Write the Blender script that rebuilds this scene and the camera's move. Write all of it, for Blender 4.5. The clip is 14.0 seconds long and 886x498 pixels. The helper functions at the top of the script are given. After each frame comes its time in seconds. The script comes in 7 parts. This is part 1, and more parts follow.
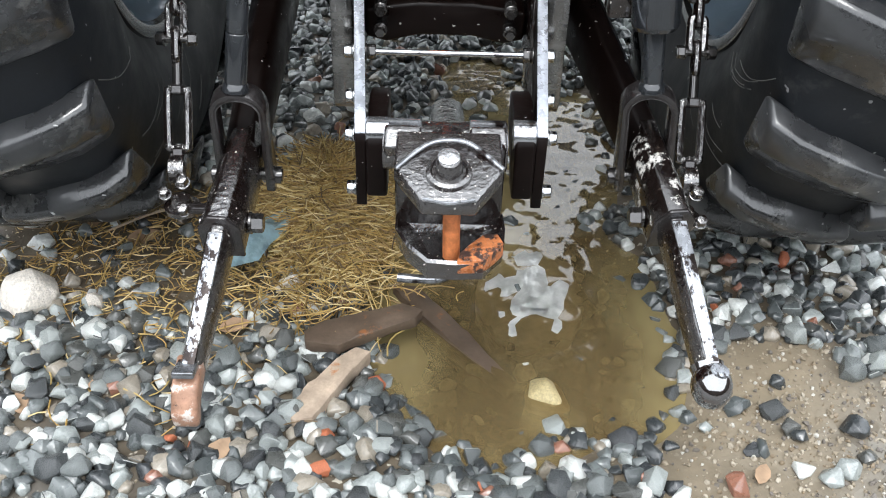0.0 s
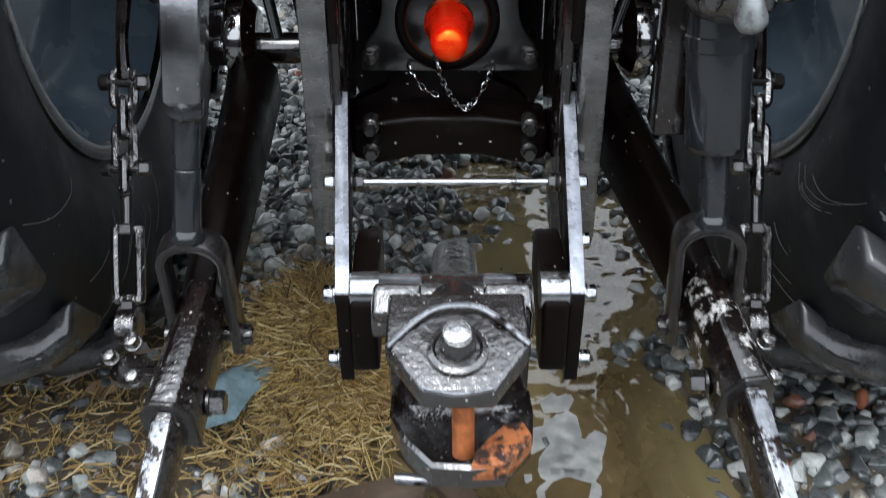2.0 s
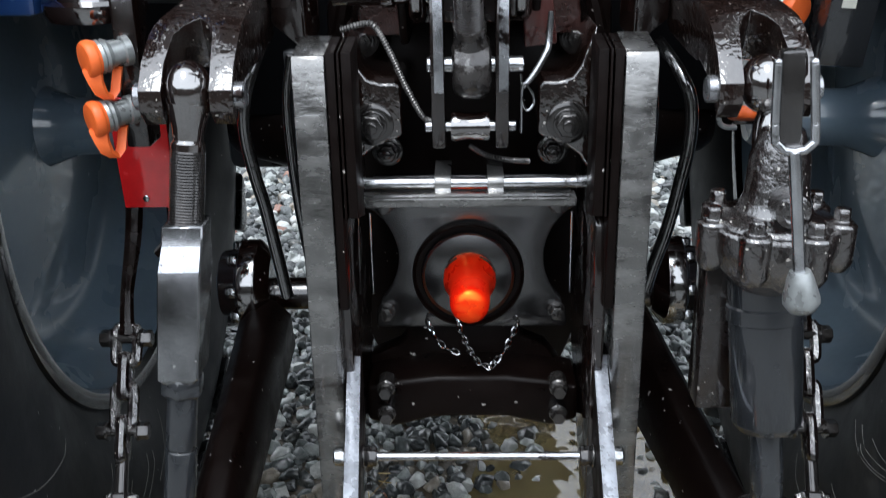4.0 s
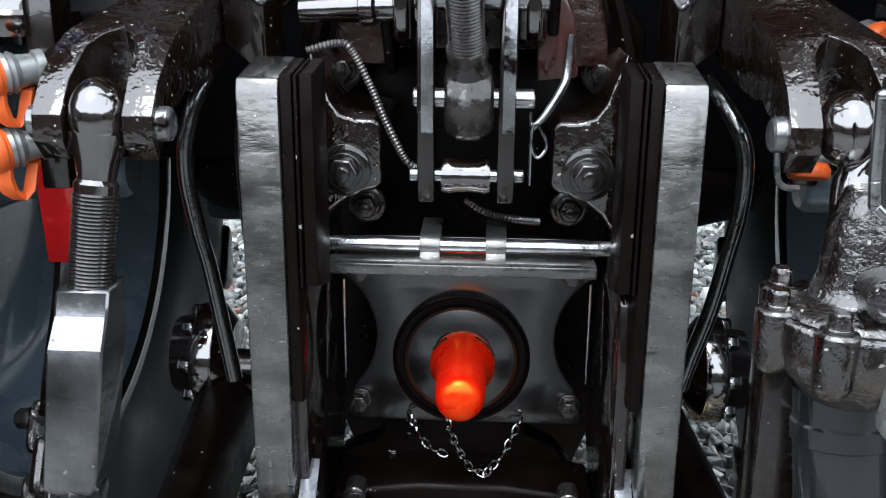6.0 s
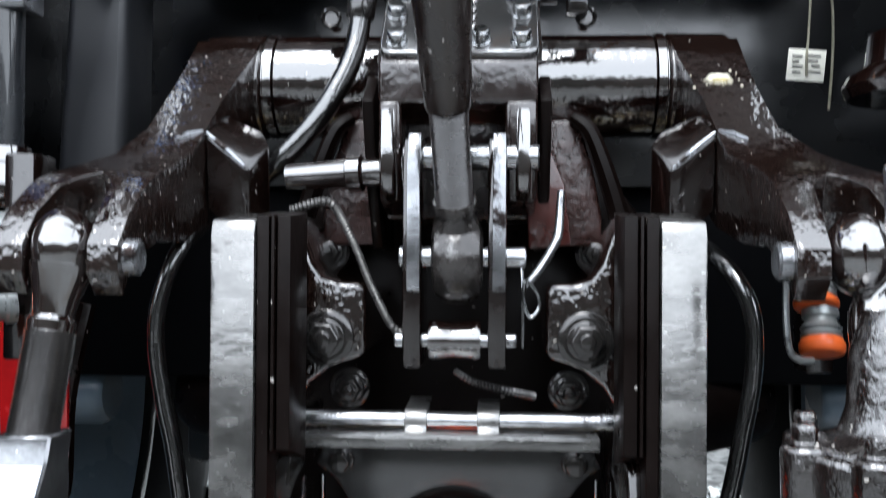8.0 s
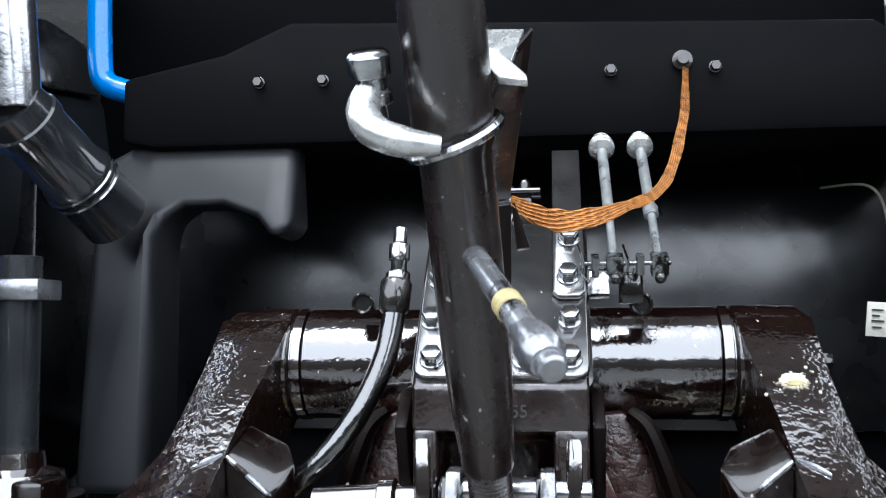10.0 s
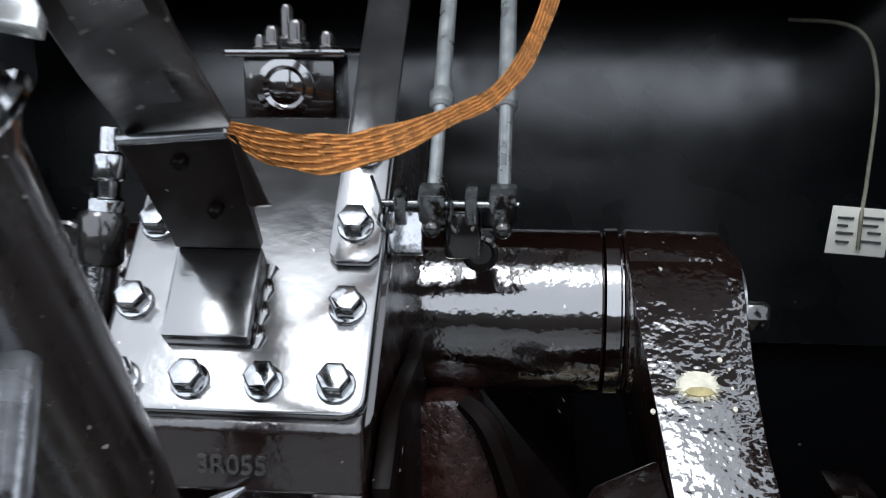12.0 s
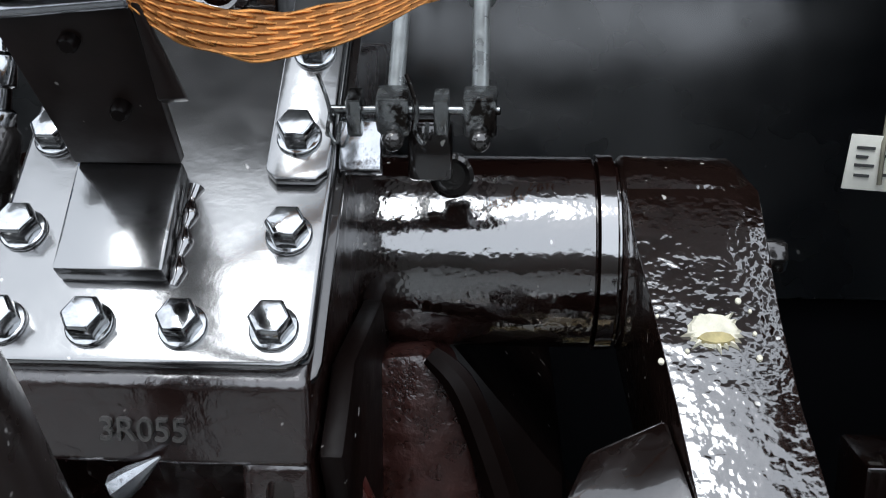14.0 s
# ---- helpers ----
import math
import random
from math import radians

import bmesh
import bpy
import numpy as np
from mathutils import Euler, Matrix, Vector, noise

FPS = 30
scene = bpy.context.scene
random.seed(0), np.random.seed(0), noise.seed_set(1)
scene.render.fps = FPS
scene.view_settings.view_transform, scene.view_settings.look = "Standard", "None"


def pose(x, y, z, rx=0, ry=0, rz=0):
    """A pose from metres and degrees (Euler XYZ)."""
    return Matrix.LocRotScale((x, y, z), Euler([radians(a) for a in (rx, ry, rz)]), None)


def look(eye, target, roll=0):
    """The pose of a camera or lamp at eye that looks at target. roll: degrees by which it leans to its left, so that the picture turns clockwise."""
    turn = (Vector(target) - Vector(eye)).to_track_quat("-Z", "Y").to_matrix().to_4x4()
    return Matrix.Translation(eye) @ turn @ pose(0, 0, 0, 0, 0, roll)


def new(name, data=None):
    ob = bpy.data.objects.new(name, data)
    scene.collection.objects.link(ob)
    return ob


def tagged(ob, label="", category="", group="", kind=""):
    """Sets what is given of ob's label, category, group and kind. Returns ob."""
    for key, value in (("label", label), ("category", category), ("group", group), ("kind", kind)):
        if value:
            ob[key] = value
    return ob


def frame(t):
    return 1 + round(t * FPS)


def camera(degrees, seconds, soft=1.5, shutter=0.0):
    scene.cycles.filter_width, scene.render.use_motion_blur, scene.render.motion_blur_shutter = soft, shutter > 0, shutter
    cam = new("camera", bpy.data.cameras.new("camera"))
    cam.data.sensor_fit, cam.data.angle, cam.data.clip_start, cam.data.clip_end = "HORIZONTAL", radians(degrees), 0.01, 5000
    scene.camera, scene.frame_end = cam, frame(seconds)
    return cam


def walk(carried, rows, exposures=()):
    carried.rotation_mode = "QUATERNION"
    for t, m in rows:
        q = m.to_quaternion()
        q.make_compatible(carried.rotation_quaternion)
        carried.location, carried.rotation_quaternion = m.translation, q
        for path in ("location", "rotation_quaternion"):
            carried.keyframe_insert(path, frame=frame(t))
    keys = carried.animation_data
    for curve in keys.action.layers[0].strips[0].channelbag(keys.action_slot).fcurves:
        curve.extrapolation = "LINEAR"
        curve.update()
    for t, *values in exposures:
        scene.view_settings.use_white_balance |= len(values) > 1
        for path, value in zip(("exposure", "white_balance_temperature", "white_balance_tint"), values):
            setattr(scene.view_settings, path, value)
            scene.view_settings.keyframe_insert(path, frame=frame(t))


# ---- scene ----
cam = camera(48.4, 14.0, soft=1.0, shutter=0.4)
PATH = [
    (0, (-0.025, -1.704, 1.427), (0.008, -0.099, 0.235), 2.0),
    (0.5, (-0.009, -1.675, 1.415), (0.004, -0.056, 0.241), 1.5),
    (1, (0.006, -1.622, 1.392), (-0.011, 0.036, 0.274), 0.2),
    (1.5, (-0.002, -1.512, 1.365), (-0.017, 0.165, 0.276), 0.5),
    (2, (-0.011, -1.344, 1.332), (-0.011, 0.35, 0.269), -0.1),
    (2.5, (-0.016, -1.243, 1.32), (-0.032, 0.502, 0.342), -0.4),
    (3, (-0.016, -1.224, 1.35), (-0.042, 0.563, 0.452), 0.1),
    (3.5, (-0.004, -1.217, 1.366), (-0.044, 0.619, 0.574), -0.6),
    (4, (-0.001, -1.199, 1.377), (-0.056, 0.664, 0.653), -1.1),
    (4.2, (0.001, -1.191, 1.388), (-0.07, 0.681, 0.689), -1.3),
    (6.3, (0.029, -0.923, 1.258), (-0.069, 0.993, 0.695), 0.6),
    (6.5, (0.03, -0.912, 1.22), (-0.056, 1.022, 0.717), 0.3),
    (7, (0.044, -0.928, 1.132), (-0.091, 1.048, 0.852), 0.2),
    (7.5, (0.037, -0.919, 1.116), (-0.072, 1.071, 0.953), 0.5),
    (8, (0.043, -0.915, 1.15), (-0.075, 1.081, 1.171), 0.4),
    (8.5, (0.039, -0.935, 1.185), (-0.102, 1.052, 1.368), 0.3),
    (9, (0.034, -0.932, 1.218), (-0.106, 1.041, 1.512), 0.2),
    (9.2, (0.032, -0.922, 1.24), (-0.11, 1.048, 1.552), -0.1),
    (11.3, (0.158, -0.609, 1.578), (-0.212, 1.325, 1.228), -0.9),
    (11.5, (0.173, -0.572, 1.571), (-0.168, 1.359, 1.178), -0.9),
    (12, (0.167, -0.471, 1.54), (-0.03, 1.471, 1.106), -0.1),
    (12.5, (0.169, -0.408, 1.509), (-0.038, 1.531, 1.065), -1.1),
    (13, (0.161, -0.392, 1.492), (0.007, 1.556, 1.067), 0.6),
    (13.5, (0.156, -0.382, 1.492), (0.025, 1.56, 1.032), 0.1),
    (14, (0.157, -0.378, 1.486), (0.035, 1.563, 1.022), 0.1),
]
# seconds, stops, kelvin, tint
EXPOSURES = [(0.0, 1.2, 6350, 8), (0.5, 1.02, 6330, 8), (1.2, 0.90, 6300, 8), (2.2, 0.65, 6100, 8), (4.0, 0.9, 6100, 8), (7.5, 1.1, 6150, 8), (9.0, 1.6, 5900, 8), (11.5, 0.55, 6050, 9), (12.6, 0.47, 5950, 8), (14.0, 0.6, 6050, 8)]
walk(cam, [(t, look(e, g, r)) for t, e, g, r in PATH], EXPOSURES)

# ---- world and light ----
world = bpy.data.worlds.new("overcast")
scene.world = world
world.use_nodes = True
wn, wl = world.node_tree.nodes, world.node_tree.links
wn.clear()
sky = wn.new("ShaderNodeTexSky")
sky.sky_type, sky.sun_disc = "NISHITA", False
sky.sun_elevation, sky.sun_rotation = radians(62), radians(195)
sky.air_density, sky.dust_density, sky.ozone_density = 1.0, 2.0, 1.0
hsv = wn.new("ShaderNodeHueSaturation")
hsv.inputs["Saturation"].default_value = 0.45
bg = wn.new("ShaderNodeBackground")
bg.inputs["Strength"].default_value = 0.15
wout = wn.new("ShaderNodeOutputWorld")
wl.new(sky.outputs[0], hsv.inputs["Color"])
veil = wn.new("ShaderNodeMix")
veil.data_type = "RGBA"
veil.inputs[0].default_value = 0.8
veil.inputs[7].default_value = (9.6, 9.8, 10.2, 1)
wl.new(hsv.outputs[0], veil.inputs[6])
wl.new(veil.outputs[2], bg.inputs["Color"])
wl.new(bg.outputs[0], wout.inputs["Surface"])

sun = new("sun", bpy.data.lights.new("sun", "SUN"))
sun.data.energy, sun.data.angle, sun.data.color = 0.8, radians(25), (1.0, 0.98, 0.96)
sun.matrix_world = look((-0.35, -1.25, 2.5), (0, 0, 0))


# ---- materials ----
def mat(name, base, rough=0.5, metal=0.0, var=0.3, scale=12.0, fine=120.0, bump=0.15, dist=0.004,
        second=None, cut=0.6, specks=None, speck_scale=300.0, speck_cut=0.72, wear=None, coat=0.0, rvar=0.15, spread=None, ior=1.5, detail=4.0):
    """Paint, metal, rubber or stone: two scales of noise in colour and relief; second: patches of another colour;
    specks: small dots; wear: a lighter colour on edges of the noise; spread: colours per object."""
    m = bpy.data.materials.new(name)
    m.use_nodes = True
    n, l = m.node_tree.nodes, m.node_tree.links
    b = n["Principled BSDF"]
    co = n.new("ShaderNodeTexCoord")

    def nz(s, detail=4.0, rough_=0.6):
        t = n.new("ShaderNodeTexNoise")
        t.inputs["Scale"].default_value, t.inputs["Detail"].default_value = s, detail
        t.inputs["Roughness"].default_value = rough_
        l.new(co.outputs["Object"], t.inputs["Vector"])
        return t

    def ramp(src, a, c, lo, hi):
        r = n.new("ShaderNodeMapRange")
        r.inputs["From Min"].default_value, r.inputs["From Max"].default_value = a, c
        r.inputs["To Min"].default_value, r.inputs["To Max"].default_value = lo, hi
        l.new(src, r.inputs["Value"])
        return r.outputs["Result"]

    def mix(fac, a, c, kind="MIX"):
        x = n.new("ShaderNodeMix")
        x.data_type, x.blend_type = "RGBA", kind
        for sock, v in ((x.inputs[0], fac), (x.inputs[6], a), (x.inputs[7], c)):
            if isinstance(v, bpy.types.NodeSocket):
                l.new(v, sock)
            elif isinstance(v, (int, float)):
                sock.default_value = v
            else:
                sock.default_value = (*v, 1)
        return x.outputs[2]

    big, small = nz(scale, detail), nz(fine, min(3.0, detail))
    if spread:
        oi = n.new("ShaderNodeObjectInfo")
        geo = n.new("ShaderNodeNewGeometry")
        add = n.new("ShaderNodeMath")
        add.operation = "ADD"
        l.new(oi.outputs["Random"], add.inputs[0])
        l.new(geo.outputs["Random Per Island"], add.inputs[1])
        fr = n.new("ShaderNodeMath")
        fr.operation = "FRACT"
        l.new(add.outputs[0], fr.inputs[0])
        cr = n.new("ShaderNodeValToRGB")
        cr.color_ramp.interpolation = "CONSTANT"
        els = cr.color_ramp.elements
        els[0].position, els[0].color = 0.0, (*spread[0][1], 1)
        els[1].position, els[1].color = spread[1][0], (*spread[1][1], 1)
        for p, c in spread[2:]:
            els.new(p).color = (*c, 1)
        l.new(fr.outputs[0], cr.inputs["Fac"])
        col = cr.outputs["Color"]
    else:
        col = None
    lo, hi = [v * (1 - var) for v in base], [min(1, v * (1 + var)) for v in base]
    f = ramp(big.outputs["Fac"], 0.3, 0.7, 0, 1)
    if col is None:
        col = mix(f, lo, hi)
    else:
        col = mix(ramp(big.outputs["Fac"], 0.3, 0.7, 0.35 * var, 0), col, (0.02, 0.02, 0.02))
    col = mix(ramp(small.outputs["Fac"], 0.3, 0.75, 0, var * 0.7), col, [v * 0.35 for v in base])
    rr = ramp(big.outputs["Fac"], 0.3, 0.7, max(0.03, rough - rvar), min(1, rough + rvar))
    if second:
        pat = nz(scale * 0.7, 6.0, 0.7)
        pf = ramp(pat.outputs["Fac"], cut, cut + 0.06, 0, 1)
        col = mix(pf, col, second)
    if wear:
        wt = nz(scale * 3, 8.0, 0.75)
        wf = ramp(wt.outputs["Fac"], 0.6, 0.66, 0, 1)
        col = mix(wf, col, wear)
    if specks:
        sp = nz(speck_scale, 1.0, 0.3)
        sf = ramp(sp.outputs["Fac"], speck_cut, speck_cut + 0.03, 0, 1)
        col = mix(sf, col, specks)
    l.new(col, b.inputs["Base Color"])
    l.new(rr, b.inputs["Roughness"])
    b.inputs["Metallic"].default_value = metal
    b.inputs["Coat Weight"].default_value = coat
    b.inputs["Coat Roughness"].default_value = 0.05
    b.inputs["Coat IOR"].default_value = 1.8
    b.inputs["IOR"].default_value = ior
    if bump:
        bm1, bm2 = n.new("ShaderNodeBump"), n.new("ShaderNodeBump")
        bm1.inputs["Strength"].default_value, bm1.inputs["Distance"].default_value = min(1, bump * 1.5), dist
        bm2.inputs["Strength"].default_value, bm2.inputs["Distance"].default_value = bump, dist * 0.25
        l.new(big.outputs["Fac"], bm1.inputs["Height"])
        l.new(small.outputs["Fac"], bm2.inputs["Height"])
        l.new(bm1.outputs["Normal"], bm2.inputs["Normal"])
        l.new(bm2.outputs["Normal"], b.inputs["Normal"])
        if coat:
            l.new(bm1.outputs["Normal"], b.inputs["Coat Normal"])
    return m


PAINT = mat("black_paint", (0.0065, 0.0030, 0.0023), 0.22, var=0.25, scale=22, fine=160, bump=0.08, dist=0.003, coat=0.7, specks=(0.4, 0.38, 0.36), speck_scale=170, speck_cut=0.775, ior=1.6)
DULL = mat("dull_black_paint", (0.0048, 0.0024, 0.0019), 0.40, ior=1.25, var=0.3, scale=20, fine=160, bump=0.12, dist=0.003, specks=(0.4, 0.38, 0.36), speck_scale=120, speck_cut=0.77)
TUBE = mat("scuffed_satin_paint", (0.014, 0.0085, 0.007), 0.27, var=0.35, scale=26, fine=180, bump=0.14, dist=0.003, specks=(0.4, 0.38, 0.36), speck_scale=150, speck_cut=0.75, ior=1.9, rvar=0.12)
EYE = mat("scuffed_forging", (0.045, 0.040, 0.038), 0.24, metal=0.35, var=0.45, scale=60, fine=240, bump=0.25, dist=0.002, second=(0.18, 0.175, 0.17), cut=0.60, coat=0.4)
TANK = mat("matt_tank_plastic", (0.011, 0.012, 0.015), 0.52, var=0.15, scale=5, fine=400, bump=0.03, dist=0.001, ior=1.6)
COIL = mat("grey_coiled_sheath", (0.16, 0.155, 0.15), 0.3, metal=0.6, var=0.3, scale=60, fine=300, bump=0.1, dist=0.001)
KNOB = mat("bright_zinc_knob", (0.72, 0.73, 0.71), 0.26, metal=0.7, var=0.2, scale=60, fine=300, bump=0.1, dist=0.001)
RUBLIP = mat("rubbed_rusty_lip", (0.50, 0.17, 0.06), 0.35, var=0.4, scale=62, fine=240, bump=0.35, dist=0.002, second=(0.045, 0.028, 0.024), cut=0.49, wear=(0.72, 0.64, 0.58))
DIMPLE = mat("rough_dimpled_casting", (0.040, 0.014, 0.011), 0.30, var=0.5, scale=60, fine=190, bump=0.5, dist=0.004, coat=0.2, ior=1.6)
CLEVIS = mat("half_rubbed_black_forging", (0.024, 0.021, 0.021), 0.16, metal=0.0, ior=1.7, var=0.4, scale=34, fine=240, bump=0.4, dist=0.003, second=(0.016, 0.011, 0.010), cut=0.53, rvar=0.08)
CASE = mat("wavy_black_casting", (0.0140, 0.0055, 0.0042), 0.24, ior=2.1, var=0.3, scale=26, fine=170, detail=3.0, bump=0.30, dist=0.005, specks=(0.4, 0.38, 0.36), speck_scale=120, speck_cut=0.765, rvar=0.12)
SHAFT = mat("rippled_wet_black_paint", (0.0105, 0.0046, 0.0036), 0.10, var=0.25, scale=48, fine=230, detail=3.0, bump=0.20, dist=0.003, coat=1.0, specks=(0.5, 0.48, 0.45), speck_scale=150, speck_cut=0.765, rvar=0.04, ior=2.5)
FIGURES = mat("worn_cast_figures", (0.10, 0.095, 0.09), 0.35, metal=0.3, var=0.3, scale=60, fine=300, bump=0.2, dist=0.001)
PAINT_WET = mat("wet_black_paint", (0.0105, 0.0046, 0.0036), 0.085, var=0.25, scale=36, fine=260, detail=3.5, bump=0.095, dist=0.003, coat=1.0, specks=(0.5, 0.48, 0.45), speck_scale=150, speck_cut=0.775, rvar=0.03, ior=3.1)
POST = mat("brown_black_bracket_paint", (0.0120, 0.0070, 0.0058), 0.36, var=0.3, scale=24, fine=180, bump=0.12, dist=0.003, ior=1.35, specks=(0.4, 0.38, 0.36), speck_scale=130, speck_cut=0.765)
COVER = mat("wet_satin_cover_paint", (0.012, 0.011, 0.011), 0.19, var=0.25, scale=20, fine=220, detail=3.0, bump=0.10, dist=0.003, ior=3.4, rvar=0.06, specks=(0.5, 0.48, 0.45), speck_scale=150, speck_cut=0.775)
PAINT_MUD = mat("splashed_black_paint", (0.0085, 0.0044, 0.0035), 0.14, var=0.3, scale=70, fine=200, bump=0.45, dist=0.004, coat=0.7, specks=(0.6, 0.57, 0.52), speck_scale=170, speck_cut=0.735, ior=2.3)
PAINT_DUST = mat("dimpled_black_paint", (0.0125, 0.0066, 0.0052), 0.11, var=0.3, scale=78, fine=160, detail=2.4, bump=0.36, dist=0.003, coat=0.8, specks=(0.6, 0.57, 0.52), speck_scale=170, speck_cut=0.755, rvar=0.04, ior=2.0)
CHIPPED = mat("chipped_black_paint", (0.008, 0.005, 0.0043), 0.2, var=0.3, scale=30, fine=200, bump=0.3, dist=0.004, coat=0.7, second=(0.72, 0.70, 0.66), cut=0.555, ior=1.6, wear=(0.10, 0.075, 0.06))
SATIN = mat("satin_black_plate", (0.0055, 0.005, 0.0055), 0.22, var=0.15, scale=8, fine=260, bump=0.03, dist=0.002, ior=2.4, rvar=0.05)
CASTING = mat("cast_grey_bar", (0.25, 0.247, 0.240), 0.25, metal=0.85, var=0.42, scale=15, fine=150, bump=0.20, dist=0.003, second=(0.045, 0.038, 0.035), cut=0.63, coat=0.5, specks=(0.5, 0.5, 0.48), speck_scale=150, speck_cut=0.74)
BUCKLE = mat("scratched_grey_forging", (0.25, 0.255, 0.265), 0.22, metal=0.9, var=0.5, scale=13, fine=260, bump=0.14, dist=0.003, second=(0.035, 0.032, 0.032), cut=0.60, coat=0.5, specks=(0.6, 0.6, 0.6), speck_scale=110, speck_cut=0.75, rvar=0.06)
STEEL = mat("worn_bright_steel", (0.55, 0.56, 0.58), 0.18, metal=0.95, var=0.3, scale=30, fine=240, bump=0.14, dist=0.002, second=(0.06, 0.05, 0.045), cut=0.60, rvar=0.08)
WORN = mat("half_worn_paint_steel", (0.40, 0.41, 0.43), 0.22, metal=0.8, var=0.4, scale=24, fine=240, bump=0.2, dist=0.003, second=(0.015, 0.010, 0.009), cut=0.56, rvar=0.08)
PINHEAD = mat("rubbed_white_metal", (0.75, 0.75, 0.76), 0.22, metal=0.85, var=0.2, scale=70, fine=240, bump=0.6, dist=0.004, second=(0.05, 0.04, 0.035), cut=0.58)
# worn bright edges; also carries the sheen painted on the turnbuckle bevel
EDGE = mat("bright_worn_edge_and_sheen", (0.55, 0.58, 0.64), 0.28, metal=0.6, var=0.3, scale=40, fine=220, bump=0.25, dist=0.003, second=(0.04, 0.032, 0.03), cut=0.62, wear=(0.34, 0.34, 0.36), rvar=0.1)
# pale metal for rubbed steel, and for highlights drawn as strips and caps
RUBBED_LIT = mat("rubbed_and_highlit_edge", (0.56, 0.585, 0.63), 0.28, metal=0.6, var=0.3, scale=62, fine=220, bump=0.3, dist=0.003, second=(0.03, 0.022, 0.02), cut=0.505, wear=(0.16, 0.15, 0.15), rvar=0.1)
ZINC = mat("zinc_bolt", (0.52, 0.53, 0.54), 0.13, metal=1.0, var=0.35, scale=70, fine=300, bump=0.14, dist=0.001, rvar=0.08)
DARKSTEEL = mat("oily_dark_steel", (0.05, 0.046, 0.044), 0.2, metal=0.6, var=0.4, scale=40, fine=200, bump=0.15, dist=0.002, coat=0.7, rvar=0.08)
CYL = mat("grey_black_cylinder", (0.021, 0.023, 0.026), 0.22, var=0.2, scale=10, fine=200, bump=0.05, dist=0.002, coat=0.5)
RUBBER = mat("black_tyre_rubber", (0.0125, 0.0145, 0.0175), 0.5, var=0.35, scale=7, fine=140, bump=0.2, dist=0.004, second=(0.035, 0.036, 0.037), cut=0.60, specks=(0.25, 0.25, 0.25), speck_scale=60, speck_cut=0.78, ior=1.4)
RUBBER_LUG = mat("scuffed_tread_rubber", (0.032, 0.033, 0.035), 0.28, var=0.4, scale=11, fine=140, bump=0.25, dist=0.004, second=(0.075, 0.075, 0.073), cut=0.57, specks=(0.4, 0.4, 0.39), speck_scale=60, speck_cut=0.76, ior=1.6, coat=0.3)
SCUFF = mat("pale_rubber_scuff", (0.11, 0.11, 0.105), 0.6, var=0.4, scale=50, fine=200, bump=0.1, dist=0.001)
HOSE = mat("black_rubber_hose", (0.006, 0.006, 0.006), 0.15, var=0.2, scale=60, fine=300, bump=0.25, dist=0.002, coat=1.0, ior=2.2, rvar=0.05)
LINING = mat("unseen_roof_grey", (0.5, 0.5, 0.5), 0.6, var=0.1, scale=4, fine=90, bump=0.03)
RIM = mat("grey_rim_paint", (0.18, 0.245, 0.31), 0.24, var=0.12, scale=4, fine=90, bump=0.03, dist=0.003, coat=0.5)
PLASTIC_MATT = mat("matt_black_plastic", (0.0028, 0.003, 0.0038), 0.6, var=0.2, scale=5, fine=500, bump=0.04, dist=0.001, specks=(0.15, 0.15, 0.14), speck_scale=60, speck_cut=0.81, ior=1.15)
PLASTIC = mat("black_moulded_plastic", (0.0028, 0.0033, 0.0044), 0.27, var=0.2, scale=5, fine=500, bump=0.04, dist=0.001, specks=(0.2, 0.2, 0.19), speck_scale=60, speck_cut=0.80, ior=1.85)
RED = mat("red_plastic", (1.0, 0.012, 0.002), 0.30, var=0.06, scale=20, fine=200, bump=0.03, dist=0.001, ior=3.0)
RED.node_tree.nodes["Principled BSDF"].inputs["Specular Tint"].default_value = (1.0, 0.50, 0.06, 1)
ORANGE = mat("orange_plastic", (1.0, 0.17, 0.035), 0.42, var=0.1, scale=20, fine=200, bump=0.04, dist=0.001)
REFLEX = mat("red_reflector", (0.48, 0.010, 0.012), 0.15, var=0.2, scale=30, fine=600, bump=0.15, dist=0.001, coat=0.8)
BLUE = mat("blue_enamel", (0.004, 0.26, 0.85), 0.25, var=0.1, scale=10, fine=100, bump=0.03, dist=0.001, coat=0.4)
NAVY = mat("dark_blue_enamel", (0.02, 0.06, 0.20), 0.25, var=0.15, scale=8, fine=100, bump=0.03, dist=0.001, coat=0.4)
CLAW = mat("rubbed_rusty_steel", (0.34, 0.19, 0.125), 0.40, var=0.4, scale=40, fine=220, bump=0.3, dist=0.003, second=(0.62, 0.55, 0.50), cut=0.55, wear=(0.05, 0.03, 0.025))
RUST = mat("rusty_orange_steel", (0.46, 0.15, 0.05), 0.5, var=0.45, scale=60, fine=220, bump=0.3, dist=0.002, second=(0.10, 0.045, 0.03), cut=0.64)
COPPER = mat("copper_braid", (0.62, 0.27, 0.075), 0.33, metal=0.7, var=0.55, scale=120, fine=500, bump=0.3, dist=0.001)
PRIMER = mat("dark_red_primer", (0.060, 0.014, 0.011), 0.3, var=0.4, scale=30, fine=200, bump=0.2, dist=0.003, coat=0.5)
LINKAGE = mat("grimy_zinc_linkage", (0.30, 0.31, 0.31), 0.2, metal=0.85, var=0.4, scale=70, fine=300, bump=0.15, dist=0.001, second=(0.02, 0.016, 0.014), cut=0.52)
COPPER_SHADE = mat("copper_gap_shade", (0.34, 0.135, 0.035), 0.5, metal=0.6, var=0.3, scale=60, fine=500, bump=0.2, dist=0.001)
